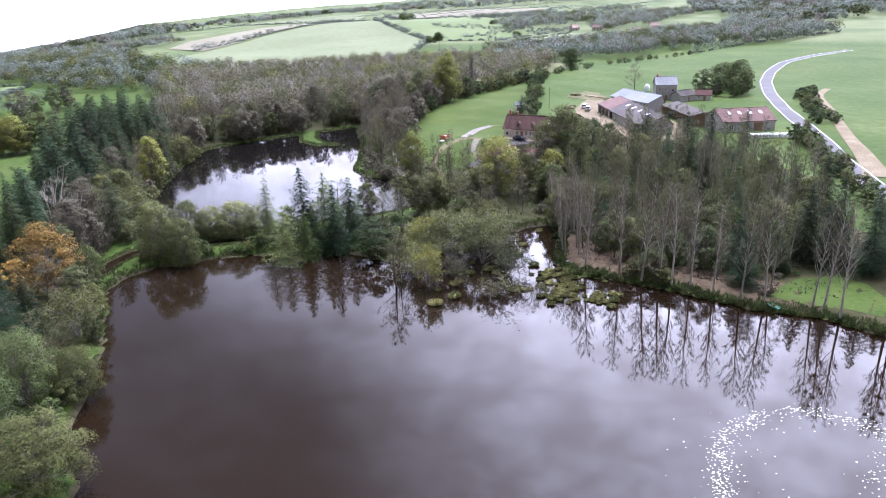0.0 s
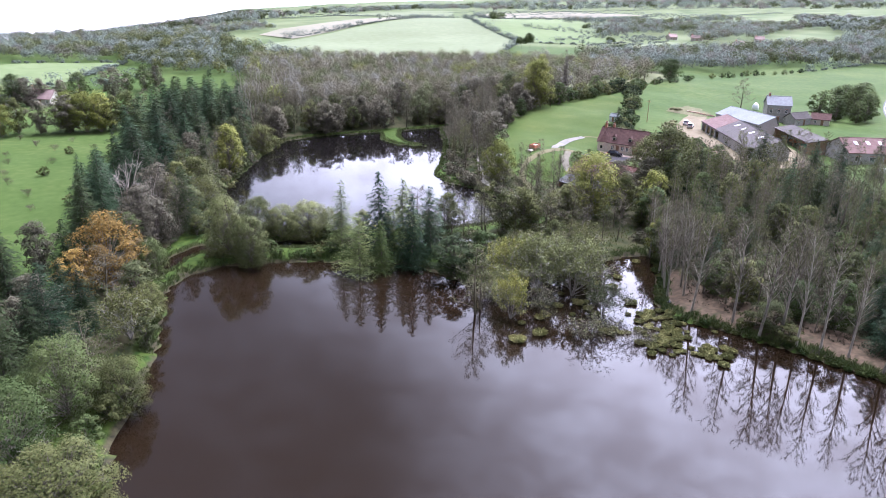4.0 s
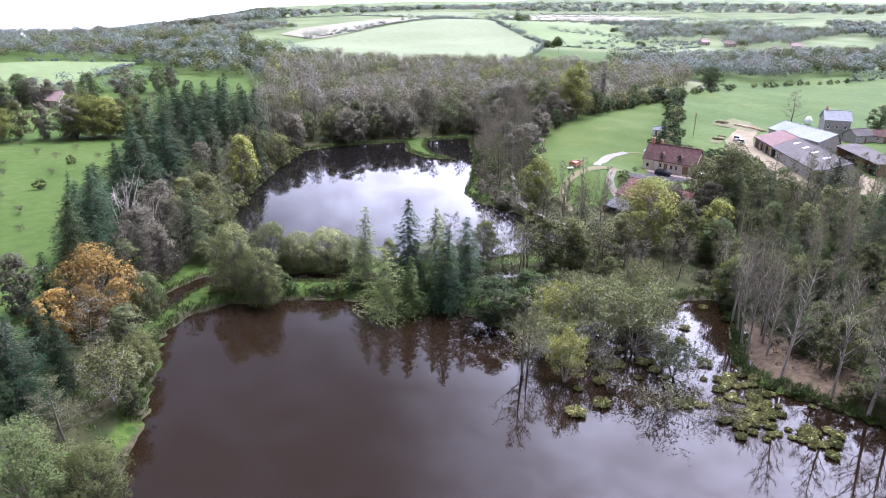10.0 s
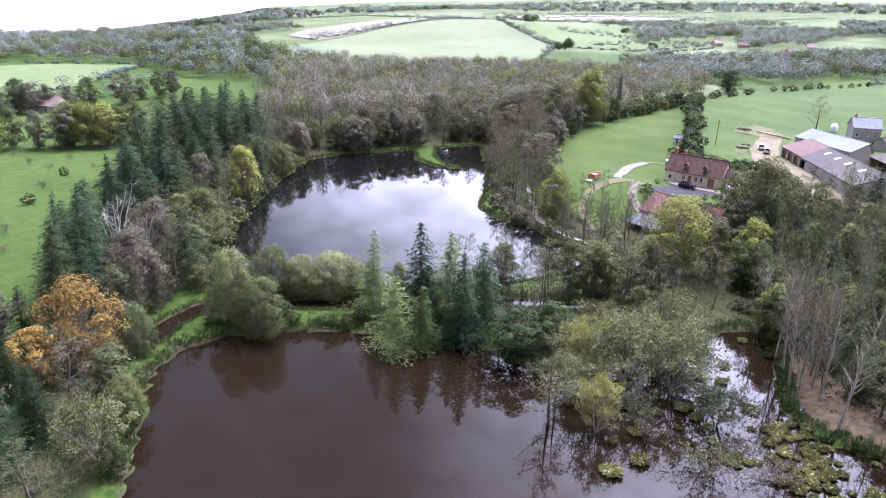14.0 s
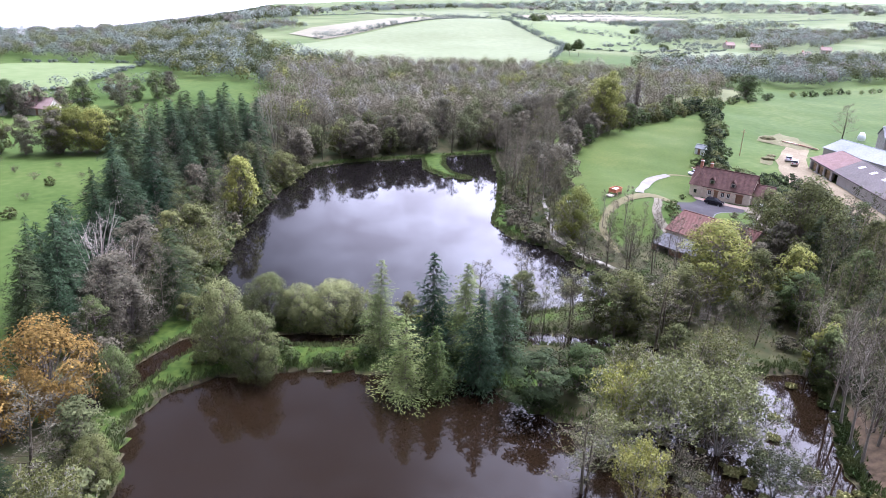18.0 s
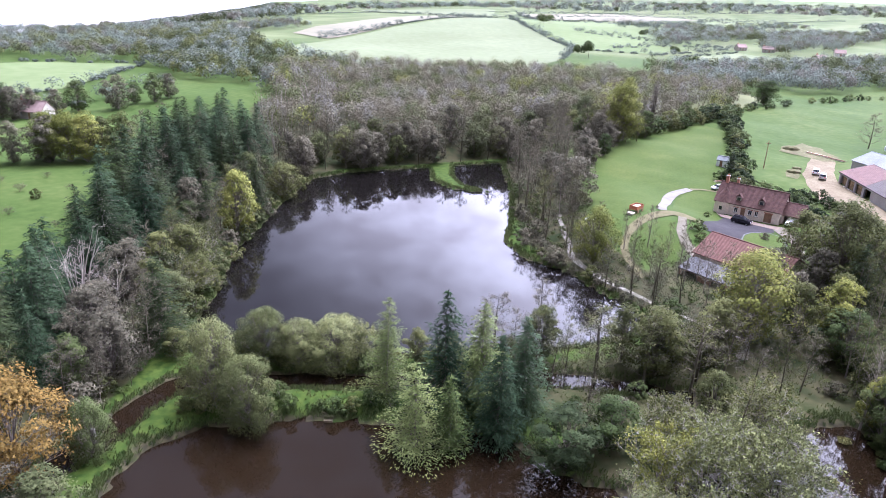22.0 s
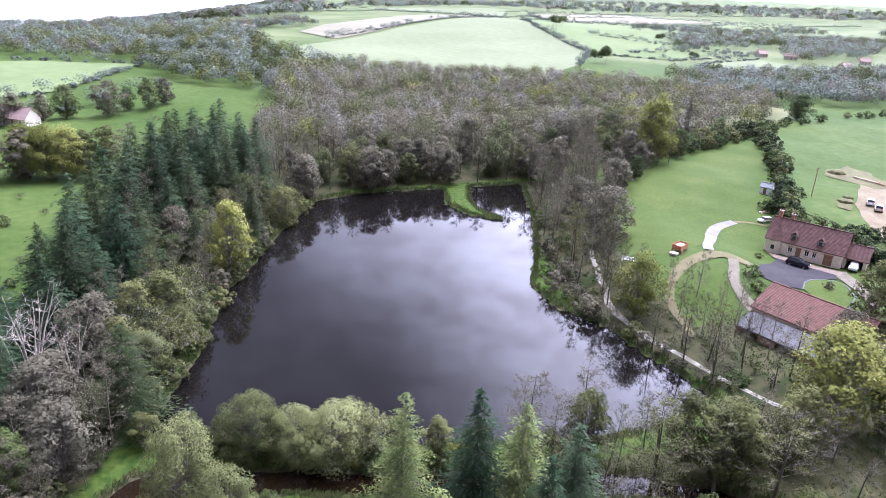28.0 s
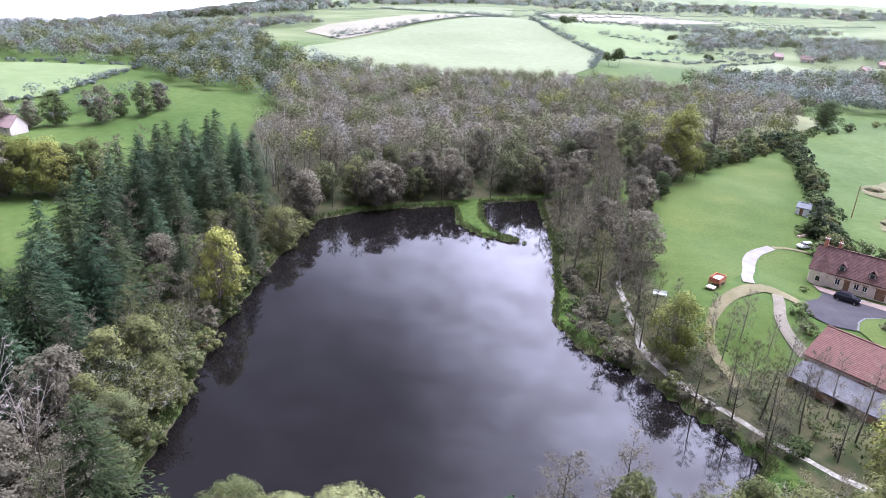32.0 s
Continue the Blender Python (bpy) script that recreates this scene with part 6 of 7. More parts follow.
scatter(strip([(-4, 143.5), (10, 145), (24, 147), (36, 149)], 2.4), 4.2, [("alder", 4, "brown", 3, 1.0), ("alder", 4, "olive", 2, 1.0), ("round", 4, "olive", 1, 0.9)], (7.5, 11.0), "between channel and pond", "trees on the dam", 227)
scatter([(9, 103), (24, 105), (30, 104), (33, 116), (33, 125), (28, 122), (14, 117)], 5.6, [("sallow", 2, "pale", 3, 1.1), ("sallow", 2, "olive", 2, 1.0), ("shrub", 2, "greygreen", 3, 0.8), ("shrub", 2, "brown", 2, 0.9), ("bush", 2, "green", 2, 0.3)], (4.5, 7.0), "in the flooded willow swamp", "swamp willows", 228)
for row in ((46.7, 123.7, 15.5), (46.2, 120.1, 14.5), (45.0, 115.8, 15.0), (44.2, 111.8, 14.0), (47.4, 114.3, 16.0), (46.6, 110.8, 15.0), (49.4, 118.9, 15.0), (47.6, 132.2, 13.0), (50.2, 124.0, 15.0)):
    single("mast%d" % (int(row[0] * 10) % 3), "brown", row[0], row[1], row[2], 6.5, "along the shore", "shore poplars")
scatter([(30, 248), (35, 254), (57, 284), (62, 294), (32, 282), (28, 262)], 4.2, [("alder", 4, "brown", 4, 1.0), ("round", 4, "brown", 2, 0.8), ("round", 4, "green", 2, 0.7), ("alder", 4, "olive", 1, 0.9)], (9.0, 13.0), "at the edge of the lawn", "alder strip", 230)
scatter(strip([(10.5, 193), (17.5, 181), (24, 170.5), (29.5, 162)], 1.3), 2.3, [("bush", 2, "green", 3, 0.8), ("bush", 2, "brown", 3, 1.0), ("shrub", 2, "brown", 2, 1.3), ("bush", 2, "olive", 2, 0.9)], (1.6, 3.0), "at the upper pond's edge", "shore bushes", 231)
scatter(strip([(44.5, 106.5), (50.6, 100), (58.6, 92.8), (67.4, 83.6), (75.6, 78.4), (82, 70.5)], 0.9), 2.9, [("mast", 3, "brown", 6, 1.0), ("bush", 2, "olive", 1, 0.12)], (16.0, 19.5), "along the shore", "shore poplars", 232)
scatter(strip([(-42, 128.6), (-30, 130.6), (-16, 131.2), (0, 130.5)], 0.9), 1.9, [("bush", 2, "green", 3, 1.0), ("bush", 2, "olive", 2, 1.0), ("bush", 2, "dark", 1, 1.0)], (1.0, 2.2), "on the grassy dam", "dam bushes", 229)
for row in (("spruce2", "dark", 84.5, 95.0, 15, 8.5), ("spruce3", "dark", 88.5, 92.5, 16, 9), ("spruce0", "spruce", 91.0, 87.0, 15, 9), ("spruce1", "dark", 97.5, 153.5, 16, 7.5), ("spruce2", "dark", 88.5, 150.0, 17, 7.5), ("spruce0", "spruce", 80.0, 142.5, 15, 7), ("spruce3", "dark", 82.5, 136.0, 15, 7.5), ("spruce1", "spruce", 93.0, 146.0, 14, 7), ("spruce0", "dark", 97, 80, 13, 10), ("spruce1", "dark", 98, 90, 14, 10), ("spruce2", "spruce", 88, 92, 12, 9), ("spruce3", "dark", 104, 84, 14, 10), ("poplar2", "greygreen", 72, 86, 15, 6),
            ("spruce1", "spruce", 122, 176, 11, 6), ("spruce2", "spruce", 100, 168, 13, 6), ("bush0", "brown", 70.5, 85.2, 1.6, 3.0), ("bush1", "olive", 57.0, 94.6, 2.2, 4.2), ("willow0", "greygreen", 55.5, 97.5, 4.5, 6.5), ("bush1", "olive", 53.0, 99.0, 2.4, 4.0)):
    single(*row, "beside the inlet wood", "poplar wood")
scatter(strip([(-51.5, 119), (-52.6, 128), (-51.5, 137), (-51.5, 146)], 2.2), 3.0, [("alder", 4, "brown", 3, 1.4), ("bush", 2, "olive", 3, 0.8), ("bush", 2, "brown", 2, 0.8), ("shrub", 2, "brown", 2, 0.9)], (3.0, 5.5), "beside the channel", "channel shrubs", 240)
scatter(strip([(0, 143.6), (12, 144.6), (24, 145.4), (36, 147)], 2.0), 2.9, [("alder", 4, "olive", 3, 1.0), ("sallow", 2, "olive", 2, 0.9), ("round", 4, "olive", 1, 0.9), ("bush", 2, "olive", 2, 0.3)], (6.5, 10.0), "between channel and pond", "trees on the dam", 241)
scatter([(6, 137.6), (18, 136.4), (30, 133.5), (34, 129), (24, 125), (10, 126)], 4.4, [("round", 4, "olive", 2, 0.8), ("alder", 4, "brown", 3, 1.0), ("sallow", 2, "olive", 2, 0.9), ("bush", 2, "green", 3, 0.3), ("bush", 2, "brown", 2, 0.35)], (5.5, 9.0), "on the grassy dam", "trees on the dam", 242)
scatter(strip([(-40, 142.2), (-30, 142.0), (-18, 142.3), (-6, 142.6)], 1.3), 2.1, [("bush", 2, "olive", 3, 1.0), ("bush", 2, "greygreen", 2, 1.0), ("bush", 2, "yellow", 1, 0.9)], (1.8, 3.2), "between channel and pond", "dam bushes", 243, clear=0.25)
scatter(strip([(-40, 131.4), (-34, 131.8), (-29, 132)], 1.2), 2.0, [("bush", 2, "olive", 3, 1.0), ("bush", 2, "green", 2, 1.0)], (1.4, 2.6), "on the grassy dam", "dam bushes", 244, clear=0.25)
# balls of mistletoe in the two outermost shore poplars
def mistletoe(tree, rows, seed):
    rs = np.random.RandomState(seed)
    for x, y, z, r in rows:
        d = rs.normal(0, 1, (90, 3))
        d /= np.linalg.norm(d, axis=1)[:, None]
        v, f, _ = leaf_cards(rs, np.array([x, y, z]) + d * r * rs.uniform(0.3, 1.0, (90, 1)), d, 0.13)
        put("mistletoe", mesh_data("mistletoe", v.tolist(), f.tolist(), LEAF["green"]), tree, label="dark green ball of mistletoe")


for i, (x, y, h) in enumerate(((76.4, 78.4, 18.5), (82.6, 70.8, 18.0))):
    tall = single("mast%d" % i, "brown", x, y, h, 7.5, "on the shore holding mistletoe", "shore poplars")
    mistletoe(tall, [(0.5, 0.2, 13.2, 0.42), (-0.6, 0.3, 12.2, 0.34), (0.9, -0.4, 11.3, 0.30), (-0.3, -0.5, 14.2, 0.32), (1.5, 0.3, 12.6, 0.28), (0.2, 0.4, 9.6, 0.34)], 600 + i)
# hedges round the cottage and farm
hedge = [("bush", 2, "green", 3, 1.0), ("bush", 2, "dark", 3, 1.0), ("bush", 2, "olive", 1, 1.0)]
scatter(strip([(68.8, 243), (72, 236), (75.4, 229.5), (78.6, 223.5), (78.2, 215.5), (77.6, 206)], 1.1), 1.9, [("bush", 2, "dark", 3, 1.0), ("bush", 2, "green", 2, 1.0)], (2.4, 3.4), "in the hedge behind the cottage", "cottage hedge", 250)
scatter(strip([(75, 214), (80, 224), (86, 222), (86.5, 208), (84, 194), (78, 182)], 1.2), 2.0, [("bush", 2, "dark", 3, 1.0), ("bush", 2, "green", 2, 1.0)], (2.6, 3.6), "in the hedge behind the cottage", "cottage hedge", 207)
scatter(strip([(67, 228), (72, 238), (77, 252), (84, 270), (93, 300), (102, 330), (112, 346)], 1.8), 2.7, hedge + [("round", 4, "olive", 1, 1.2)], (2.8, 5.0), "in the hedge behind the lawn", "lawn hedge", 208)
scatter(strip([(56, 292), (70, 301), (86, 316), (98, 333)], 2.5), 3.2, hedge + [("round", 4, "green", 2, 1.5), ("round", 4, "olive", 2, 1.6)], (3.5, 6.0), "in the hedge at the lawn's end", "lawn hedge", 209)
scatter(strip([(112, 347), (150, 378), (190, 402), (235, 424)], 2.0), 5.0, hedge, (2.0, 3.4), "in the pasture hedge", "pasture hedge", 210)
scatter(strip([(206, 262), (190, 244), (176, 218), (160, 190)], 3.0), 3.6, hedge, (2.2, 4.0), "between road and track", "road hedge", 211)
scatter(strip([(143, 182), (130, 150), (118, 124), (108, 100)], 2.0), 3.2, hedge + [("round", 4, "olive", 1, 1.4)], (2.5, 4.5), "in the hedge beside the road", "road hedge", 212)
scatter([(168, 250), (182, 268), (188, 284), (172, 288), (160, 272), (158, 268), (163, 258)], 6.5, [("round", 4, "green", 2, 1.0), ("oak", 2, "green", 1, 1.1)], (8, 12), "behind the farmhouse", "farm trees", 213)
# orchard saplings in the meadow
scatter([(-128, 222), (-104, 226), (-86, 190), (-74, 150), (-86, 136), (-110, 160), (-126, 190)], 8.0, [("shrub", 2, "brown", 2, 0.55), ("bush", 2, "olive", 1, 0.6)], (2.5, 4.0), "in the orchard meadow", "orchard", 214)
scatter(strip([(-135, 228), (-118, 234), (-104, 240), (-88, 248)], 4.0), 5.0, [("round", 4, "olive", 3, 1.0), ("round", 4, "brown", 2, 1.0), ("oak", 2, "yellow", 1, 1.1), ("alder", 4, "brown", 1, 1.2)], (9, 13), "in the hedge at the meadow's end", "meadow hedge", 215)
scatter(strip([(-170, 276), (-150, 300), (-128, 316), (-118, 330)], 4.0), 6.5, [("round", 4, "green", 3, 1.0), ("round", 4, "brown", 2, 1.0), ("oak", 2, "green", 1, 1.0)], (8, 13), "by the far house", "far hedge", 216)


# ---- woods too dense to count ----
def low_tree(rs, x, y, z, h, w, cards, size, low=0.62):
    """Leaf sprays of one small tree of a wood; low: the height of the crown's middle."""
    d = rs.normal(0, 1, (cards, 3))
    d /= np.linalg.norm(d, axis=1)[:, None]
    d[:, 2] = np.where(d[:, 2] < -0.2, -d[:, 2], d[:, 2])
    k = rs.randint(3, 6)
    cl = rs.normal(0, 0.36, (k, 3)) * np.array([w / 2, w / 2, h * 0.20])
    who = rs.randint(0, k, cards)
    r = rs.uniform(0.7, 1.05, cards)[:, None]
    c = np.array([x, y, z + h * low]) + cl[who] + d * r * np.array([w * 0.32, w * 0.32, h * (0.26 if low > 0.5 else 0.42)])
    return leaf_cards(rs, c, d + np.array([0, 0, 0.3]), size, 0.75, 0.28)


def mass(name, places, mat, label, category, seed, cards=150, size=0.55, trunks=True, low=0.62):
    """One object for a wood of many trees; places: (x, y, height, width)."""
    rs = np.random.RandomState(seed)
    lv, ln, TV, TF = [], [], [], []
    for x, y, h, w in places:
        z = ground_z(x, y)
        v, f, near = low_tree(rs, x, y, z, h, w, cards, size, low)
        lv.append(v)
        ln.append(near)
        if trunks:
            a, b = Vector((x, y, z - 0.3)), Vector((x + rs.normal(0, 0.4), y + rs.normal(0, 0.4), z + h * 0.85))
            tube(TV, TF, [a, b], [h * 0.013, 0.02], 4)
            for i in range(5):
                s = a.lerp(b, rs.uniform(0.3, 0.9))
                tube(TV, TF, [s, s + Vector((rs.normal(0, 1), rs.normal(0, 1), 1.2)) * w * 0.2], [0.05, 0.0], 3)
    lv = np.concatenate(lv)
    faces = np.arange(len(lv)).reshape(-1, 3).tolist()
    ob = put(name, mesh_data(name, lv.tolist() + TV, faces + [tuple(i + len(lv) for i in t) for t in TF], [mat, BARK_TWIG]))
    ob.data.polygons.foreach_set("material_index", [0] * len(faces) + [1] * len(TF))
    lit_as_clumps(ob.data, np.concatenate(ln).tolist() + [(0.0, 0.0, 0.0)] * len(TV))
    return tagged(ob, label, category, kind="stuff")


def strew(outline, gap, heights, seed, ratio=(0.55, 0.8)):
    rng = random.Random(seed)
    xs, ys = [p[0] for p in outline], [p[1] for p in outline]
    out, cells = [], {}
    for _ in range(int((max(xs) - min(xs)) * (max(ys) - min(ys)) / gap ** 2 * 5)):
        x, y = rng.uniform(min(xs), max(xs)), rng.uniform(min(ys), max(ys))
        c = (int(x // gap), int(y // gap))
        if any((x - a) ** 2 + (y - b) ** 2 < gap * gap for i in (-1, 0, 1) for j in (-1, 0, 1) for a, b in cells.get((c[0] + i, c[1] + j), ())):
            continue
        if not inside(np.array([x]), np.array([y]), outline)[0]:
            continue
        cells.setdefault(c, []).append((x, y))
        h = rng.uniform(*heights)
        out.append((x, y, h, h * rng.uniform(*ratio)))
    return out


def split(places, shares, seed):
    rng = random.Random(seed)
    out = [[] for _ in shares]
    for p in places:
        out[rng.choices(range(len(shares)), shares)[0]].append(p)
    return out


far_wood = strew([(-62, 262), (-30, 278), (0, 290), (30, 299), (64, 303), (88, 330), (112, 352), (140, 410), (120, 440), (60, 462), (0, 456), (-60, 446), (-95, 400), (-84, 350), (-72, 300)], 5.2, (8.5, 13), 301, (0.7, 1.0))
w1, w2, w3, w4, w5 = split(far_wood, (5, 2.2, 1.2, 0.4, 2.5), 302)
mass("wood_grey", w5, LEAF["bare"], "paler grey trees in the bare wood", "wood", 307, 460, 0.31, True, 0.47)
mass("wood_bare", w1, LEAF["brown"], "dense grey-brown half-bare wood beyond the pond", "wood", 303, 460, 0.31, True, 0.47)
mass("wood_olive", w2, LEAF["greygreen"], "grey-green trees among the bare wood", "wood", 304, 460, 0.31, True, 0.47)
mass("wood_green", w3, LEAF["olive"], "olive-green trees among the bare wood", "wood", 305, 460, 0.31, True, 0.47)
mass("wood_yellow", w4, LEAF["yellow"], "a few yellow-green trees in the wood", "wood", 306, 320, 0.34, True, 0.47)

strips = [
    ("far_wood_left", [(-131, 381), (-100, 367), (-84, 350), (-92, 400), (-62, 446), (-118, 472), (-150, 560), (-200, 640), (-235, 560), (-185, 450), (-152, 404)], 6.5, (9, 14), "distant wood on the slope"),
    ("far_wood_valley", [(-245, 440), (-190, 452), (-235, 600), (-330, 610), (-420, 480), (-330, 420)], 8.0, (9, 14), "distant woods in the valley"),
    ("far_wood_right", [(104, 425), (124, 412), (160, 424), (190, 420), (228, 452), (262, 462), (330, 470), (420, 520), (430, 620), (330, 600), (250, 575), (180, 540), (112, 480)], 7.0, (9, 14), "distant wood before the hamlet"),
    ("far_wood_hamlet", [(180, 680), (225, 730), (300, 780), (420, 790), (520, 900), (380, 920), (260, 880), (190, 780)], 8.5, (9, 15), "distant trees round the hamlet"),
    ("far_wood_rows", [(-236, 596), (-208, 676), (-165, 745), (-150, 790), (-185, 800), (-232, 700), (-262, 620)], 8.0, (9, 14), "distant rows of trees between stubble fields"),
    ("far_wood_village", [(262, 640), (310, 690), (345, 690), (400, 800), (470, 900), (420, 930), (330, 800), (270, 700)], 9.0, (10, 16), "distant garden trees about the hamlet"),
    ("far_wood_lane", [(190, 900), (260, 930), (360, 980), (500, 1080), (480, 1120), (340, 1030), (190, 940)], 11.0, (9, 15), "distant trees along a lane"),
    ("far_wood_copse", [(370, 620), (430, 690), (520, 800), (600, 820), (560, 720), (450, 620)], 9.0, (10, 16), "distant copse on the slope"),
    ("far_wood_ridge", [(-600, 800), (-420, 920), (-260, 980), (-200, 1180), (-420, 1300), (-800, 1100)], 15.0, (12, 18), "distant woods on the hillside"),
    ("far_wood_east", [(430, 600), (640, 700), (800, 1000), (640, 1200), (500, 900)], 15.0, (11, 17), "distant woods on the right"),
    ("far_wood_backdrop", [(-300, 1750), (100, 1760), (600, 1600), (1100, 1500), (1200, 1900), (400, 2200), (-300, 2200)], 30.0, (14, 22), "hazy woods on the horizon"),
    ("far_wood_back_left", [(-700, 1250), (-420, 1500), (-340, 1900), (-900, 2100), (-1300, 1500)], 30.0, (14, 22), "hazy woods on the far left ridge"),
]
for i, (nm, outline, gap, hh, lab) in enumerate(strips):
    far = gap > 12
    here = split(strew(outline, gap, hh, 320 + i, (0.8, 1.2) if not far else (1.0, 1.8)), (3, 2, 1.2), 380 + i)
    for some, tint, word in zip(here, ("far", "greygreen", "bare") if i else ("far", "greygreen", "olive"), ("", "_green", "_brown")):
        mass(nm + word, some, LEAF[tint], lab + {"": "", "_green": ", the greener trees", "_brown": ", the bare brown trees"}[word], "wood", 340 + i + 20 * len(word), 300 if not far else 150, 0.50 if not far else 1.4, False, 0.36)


def hedge_line(pts, gap, seed):
    rng = random.Random(seed)
    out = []
    for (ax, ay), (bx, by) in zip(pts, pts[1:]):
        n = max(1, int(math.hypot(bx - ax, by - ay) / gap))
        for k in range(n):
            t = (k + rng.random() * 0.8) / n
            h = rng.choice((2.2, 2.5, 2.8, 3.0, 3.4, 7.0, 9.0)) * rng.uniform(0.8, 1.2)
            out.append((ax + (bx - ax) * t, ay + (by - ay) * t, h, h * rng.uniform(0.8, 1.2) + 1.5))
    return out


HEDGES = [[(-118, 640), (-66, 850), (40, 1130)], [(70, 880), (92, 640), (66, 530)], [(66, 1010), (76, 880)], [(80, 1080), (230, 1100), (330, 1150)], [(94, 640), (150, 610), (250, 700)], [(150, 545), (178, 615), (236, 662)],
          [(-240, 430), (-178, 442), (-168, 350), (-190, 318), (-260, 330)], [(-168, 300), (-150, 318), (-140, 345), (-136, 374)], [(60, 1140), (-10, 1270), (-160, 1290)], [(120, 1150), (120, 1480), (330, 1500)], [(-330, 615), (-190, 640), (-205, 900)],
          [(235, 425), (300, 470), (420, 520)], [(300, 900), (300, 1080), (420, 1250), (620, 1310)], [(120, 812), (175, 748), (240, 706)], [(128, 660), (190, 700), (240, 704)], [(-20, 1300), (200, 1320), (500, 1380), (750, 1450)], [(60, 1560), (400, 1620), (900, 1720)], [(-420, 1000), (-250, 1120), (-60, 1330)], [(100, 1000), (240, 1060), (380, 1180)]]
# hedges share the far leaf, whose paleness is painted-in haze
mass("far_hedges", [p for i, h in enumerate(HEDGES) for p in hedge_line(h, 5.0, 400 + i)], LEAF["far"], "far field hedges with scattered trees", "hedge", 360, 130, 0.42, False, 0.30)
mass("field_trees", [(88.5, 555, 13, 12), (82, 556, 9, 9), (95, 900, 14, 16), (106, 905, 13, 15), (98, 895, 10, 12), (150, 520, 9, 9), (176, 640, 6, 7), (187, 785, 8, 10)], LEAF["green"], "large field trees", "trees", 361, 800, 0.6, True, 0.5)

# brambles and nettles on the woodland floors
thicket = strew([(50, 126), (49, 114), (57, 104), (66, 96), (76, 89), (86, 92), (104, 112), (113, 142), (110, 172), (90, 186), (70, 176), (52, 152), (45, 138)], 2.1, (0.8, 2.0), 411, (1.2, 1.9))
thicket += strew([(-50, 124), (-50, 146), (-53, 166), (-55, 190), (-53, 215), (-51, 238), (-60, 244), (-66, 215), (-70, 190), (-66, 165), (-62, 145), (-60, 125)], 2.4, (0.8, 2.0), 412, (1.2, 1.9))
thicket += strew([(11, 200), (18, 190), (25, 177), (32, 168), (37, 160), (38, 168), (30, 180), (22, 198), (24, 225), (28, 252), (30, 278), (12, 274), (12, 230)], 2.2, (0.7, 1.8), 413, (1.2, 1.9))
thicket += strew([(-41, 60), (-44, 80), (-48, 100), (-51, 112), (-58, 110), (-57, 90), (-50, 66)], 2.4, (0.7, 1.6), 414, (1.2, 1.9))
green_part, brown_part = split(thicket, (3, 2), 415)
mass("bramble_undergrowth", green_part, LEAF["bramble"], "low green brambles and nettles under the trees", "undergrowth", 416, 60, 0.19, False, 0.30)
mass("dry_undergrowth", brown_part, LEAF["brown"], "low withered bracken and brambles under the trees", "undergrowth", 417, 60, 0.19, False, 0.30)

# ---- sedge, lily pads, bank reeds ----
def tussock(seed, blades=150):
    rs = np.random.RandomState(seed)
    a, r = rs.uniform(0, 6.283, blades), np.sqrt(rs.uniform(0, 1, blades)) * 0.55
    foot = np.stack([r * np.cos(a), r * np.sin(a), np.zeros(blades)], -1)
    lean = np.stack([np.cos(a), np.sin(a), np.zeros(blades)], -1) * (0.25 + r[:, None] * 0.7) + rs.normal(0, 0.12, (blades, 3))
    hgt = (0.75 - 0.45 * r) * rs.uniform(0.7, 1.2, blades)
    mid = foot + lean * 0.45 + np.stack([0 * a, 0 * a, hgt], -1)
    tip = foot + lean * 1.0 + np.stack([0 * a, 0 * a, hgt * 0.85], -1)
    side = np.stack([-np.sin(a), np.cos(a), 0 * a], -1) * 0.07
    v = np.stack([foot - side, foot + side, mid + side, tip, mid - side], 1).reshape(-1, 3)
    core = bmesh.new()
    bmesh.ops.create_icosphere(core, subdivisions=2, radius=0.55, matrix=Matrix.Diagonal((1, 1, 1.0, 1)))
    cv = [tuple(p.co * (1 + 0.15 * noise.noise(p.co * 3 + Vector((seed, 0, 0))))) for p in core.verts]
    cf = [tuple(q.index for q in f.verts) for f in core.faces]
    core.free()
    n = len(v)
    return mesh_data("sedge_tussock", v.tolist() + cv, np.arange(n).reshape(-1, 5).tolist() + [tuple(i + n for i in f) for f in cf], M_SEDGE)


TUSS = [tussock(s) for s in (1, 2, 3)]
rng = random.Random(9)
spots = [(15.3, 96.2, 1.3), (19.1, 98.3, 1.2)]
spots += [(21.4, 115.0, 0.9), (20.9, 109.4, 1.0), (24.0, 108.5, 0.9), (33.2, 117.8, 0.8), (38.0, 121.2, 0.8), (35.8, 116.7, 0.9), (44.0, 129.2, 0.8), (37.0, 109.6, 1.1), (32.9, 113.4, 0.8), (28.8, 109.8, 0.8)]


def lone(x, y, gap):
    return all((x - a) ** 2 + (y - b) ** 2 > gap * gap for a, b, c in spots)


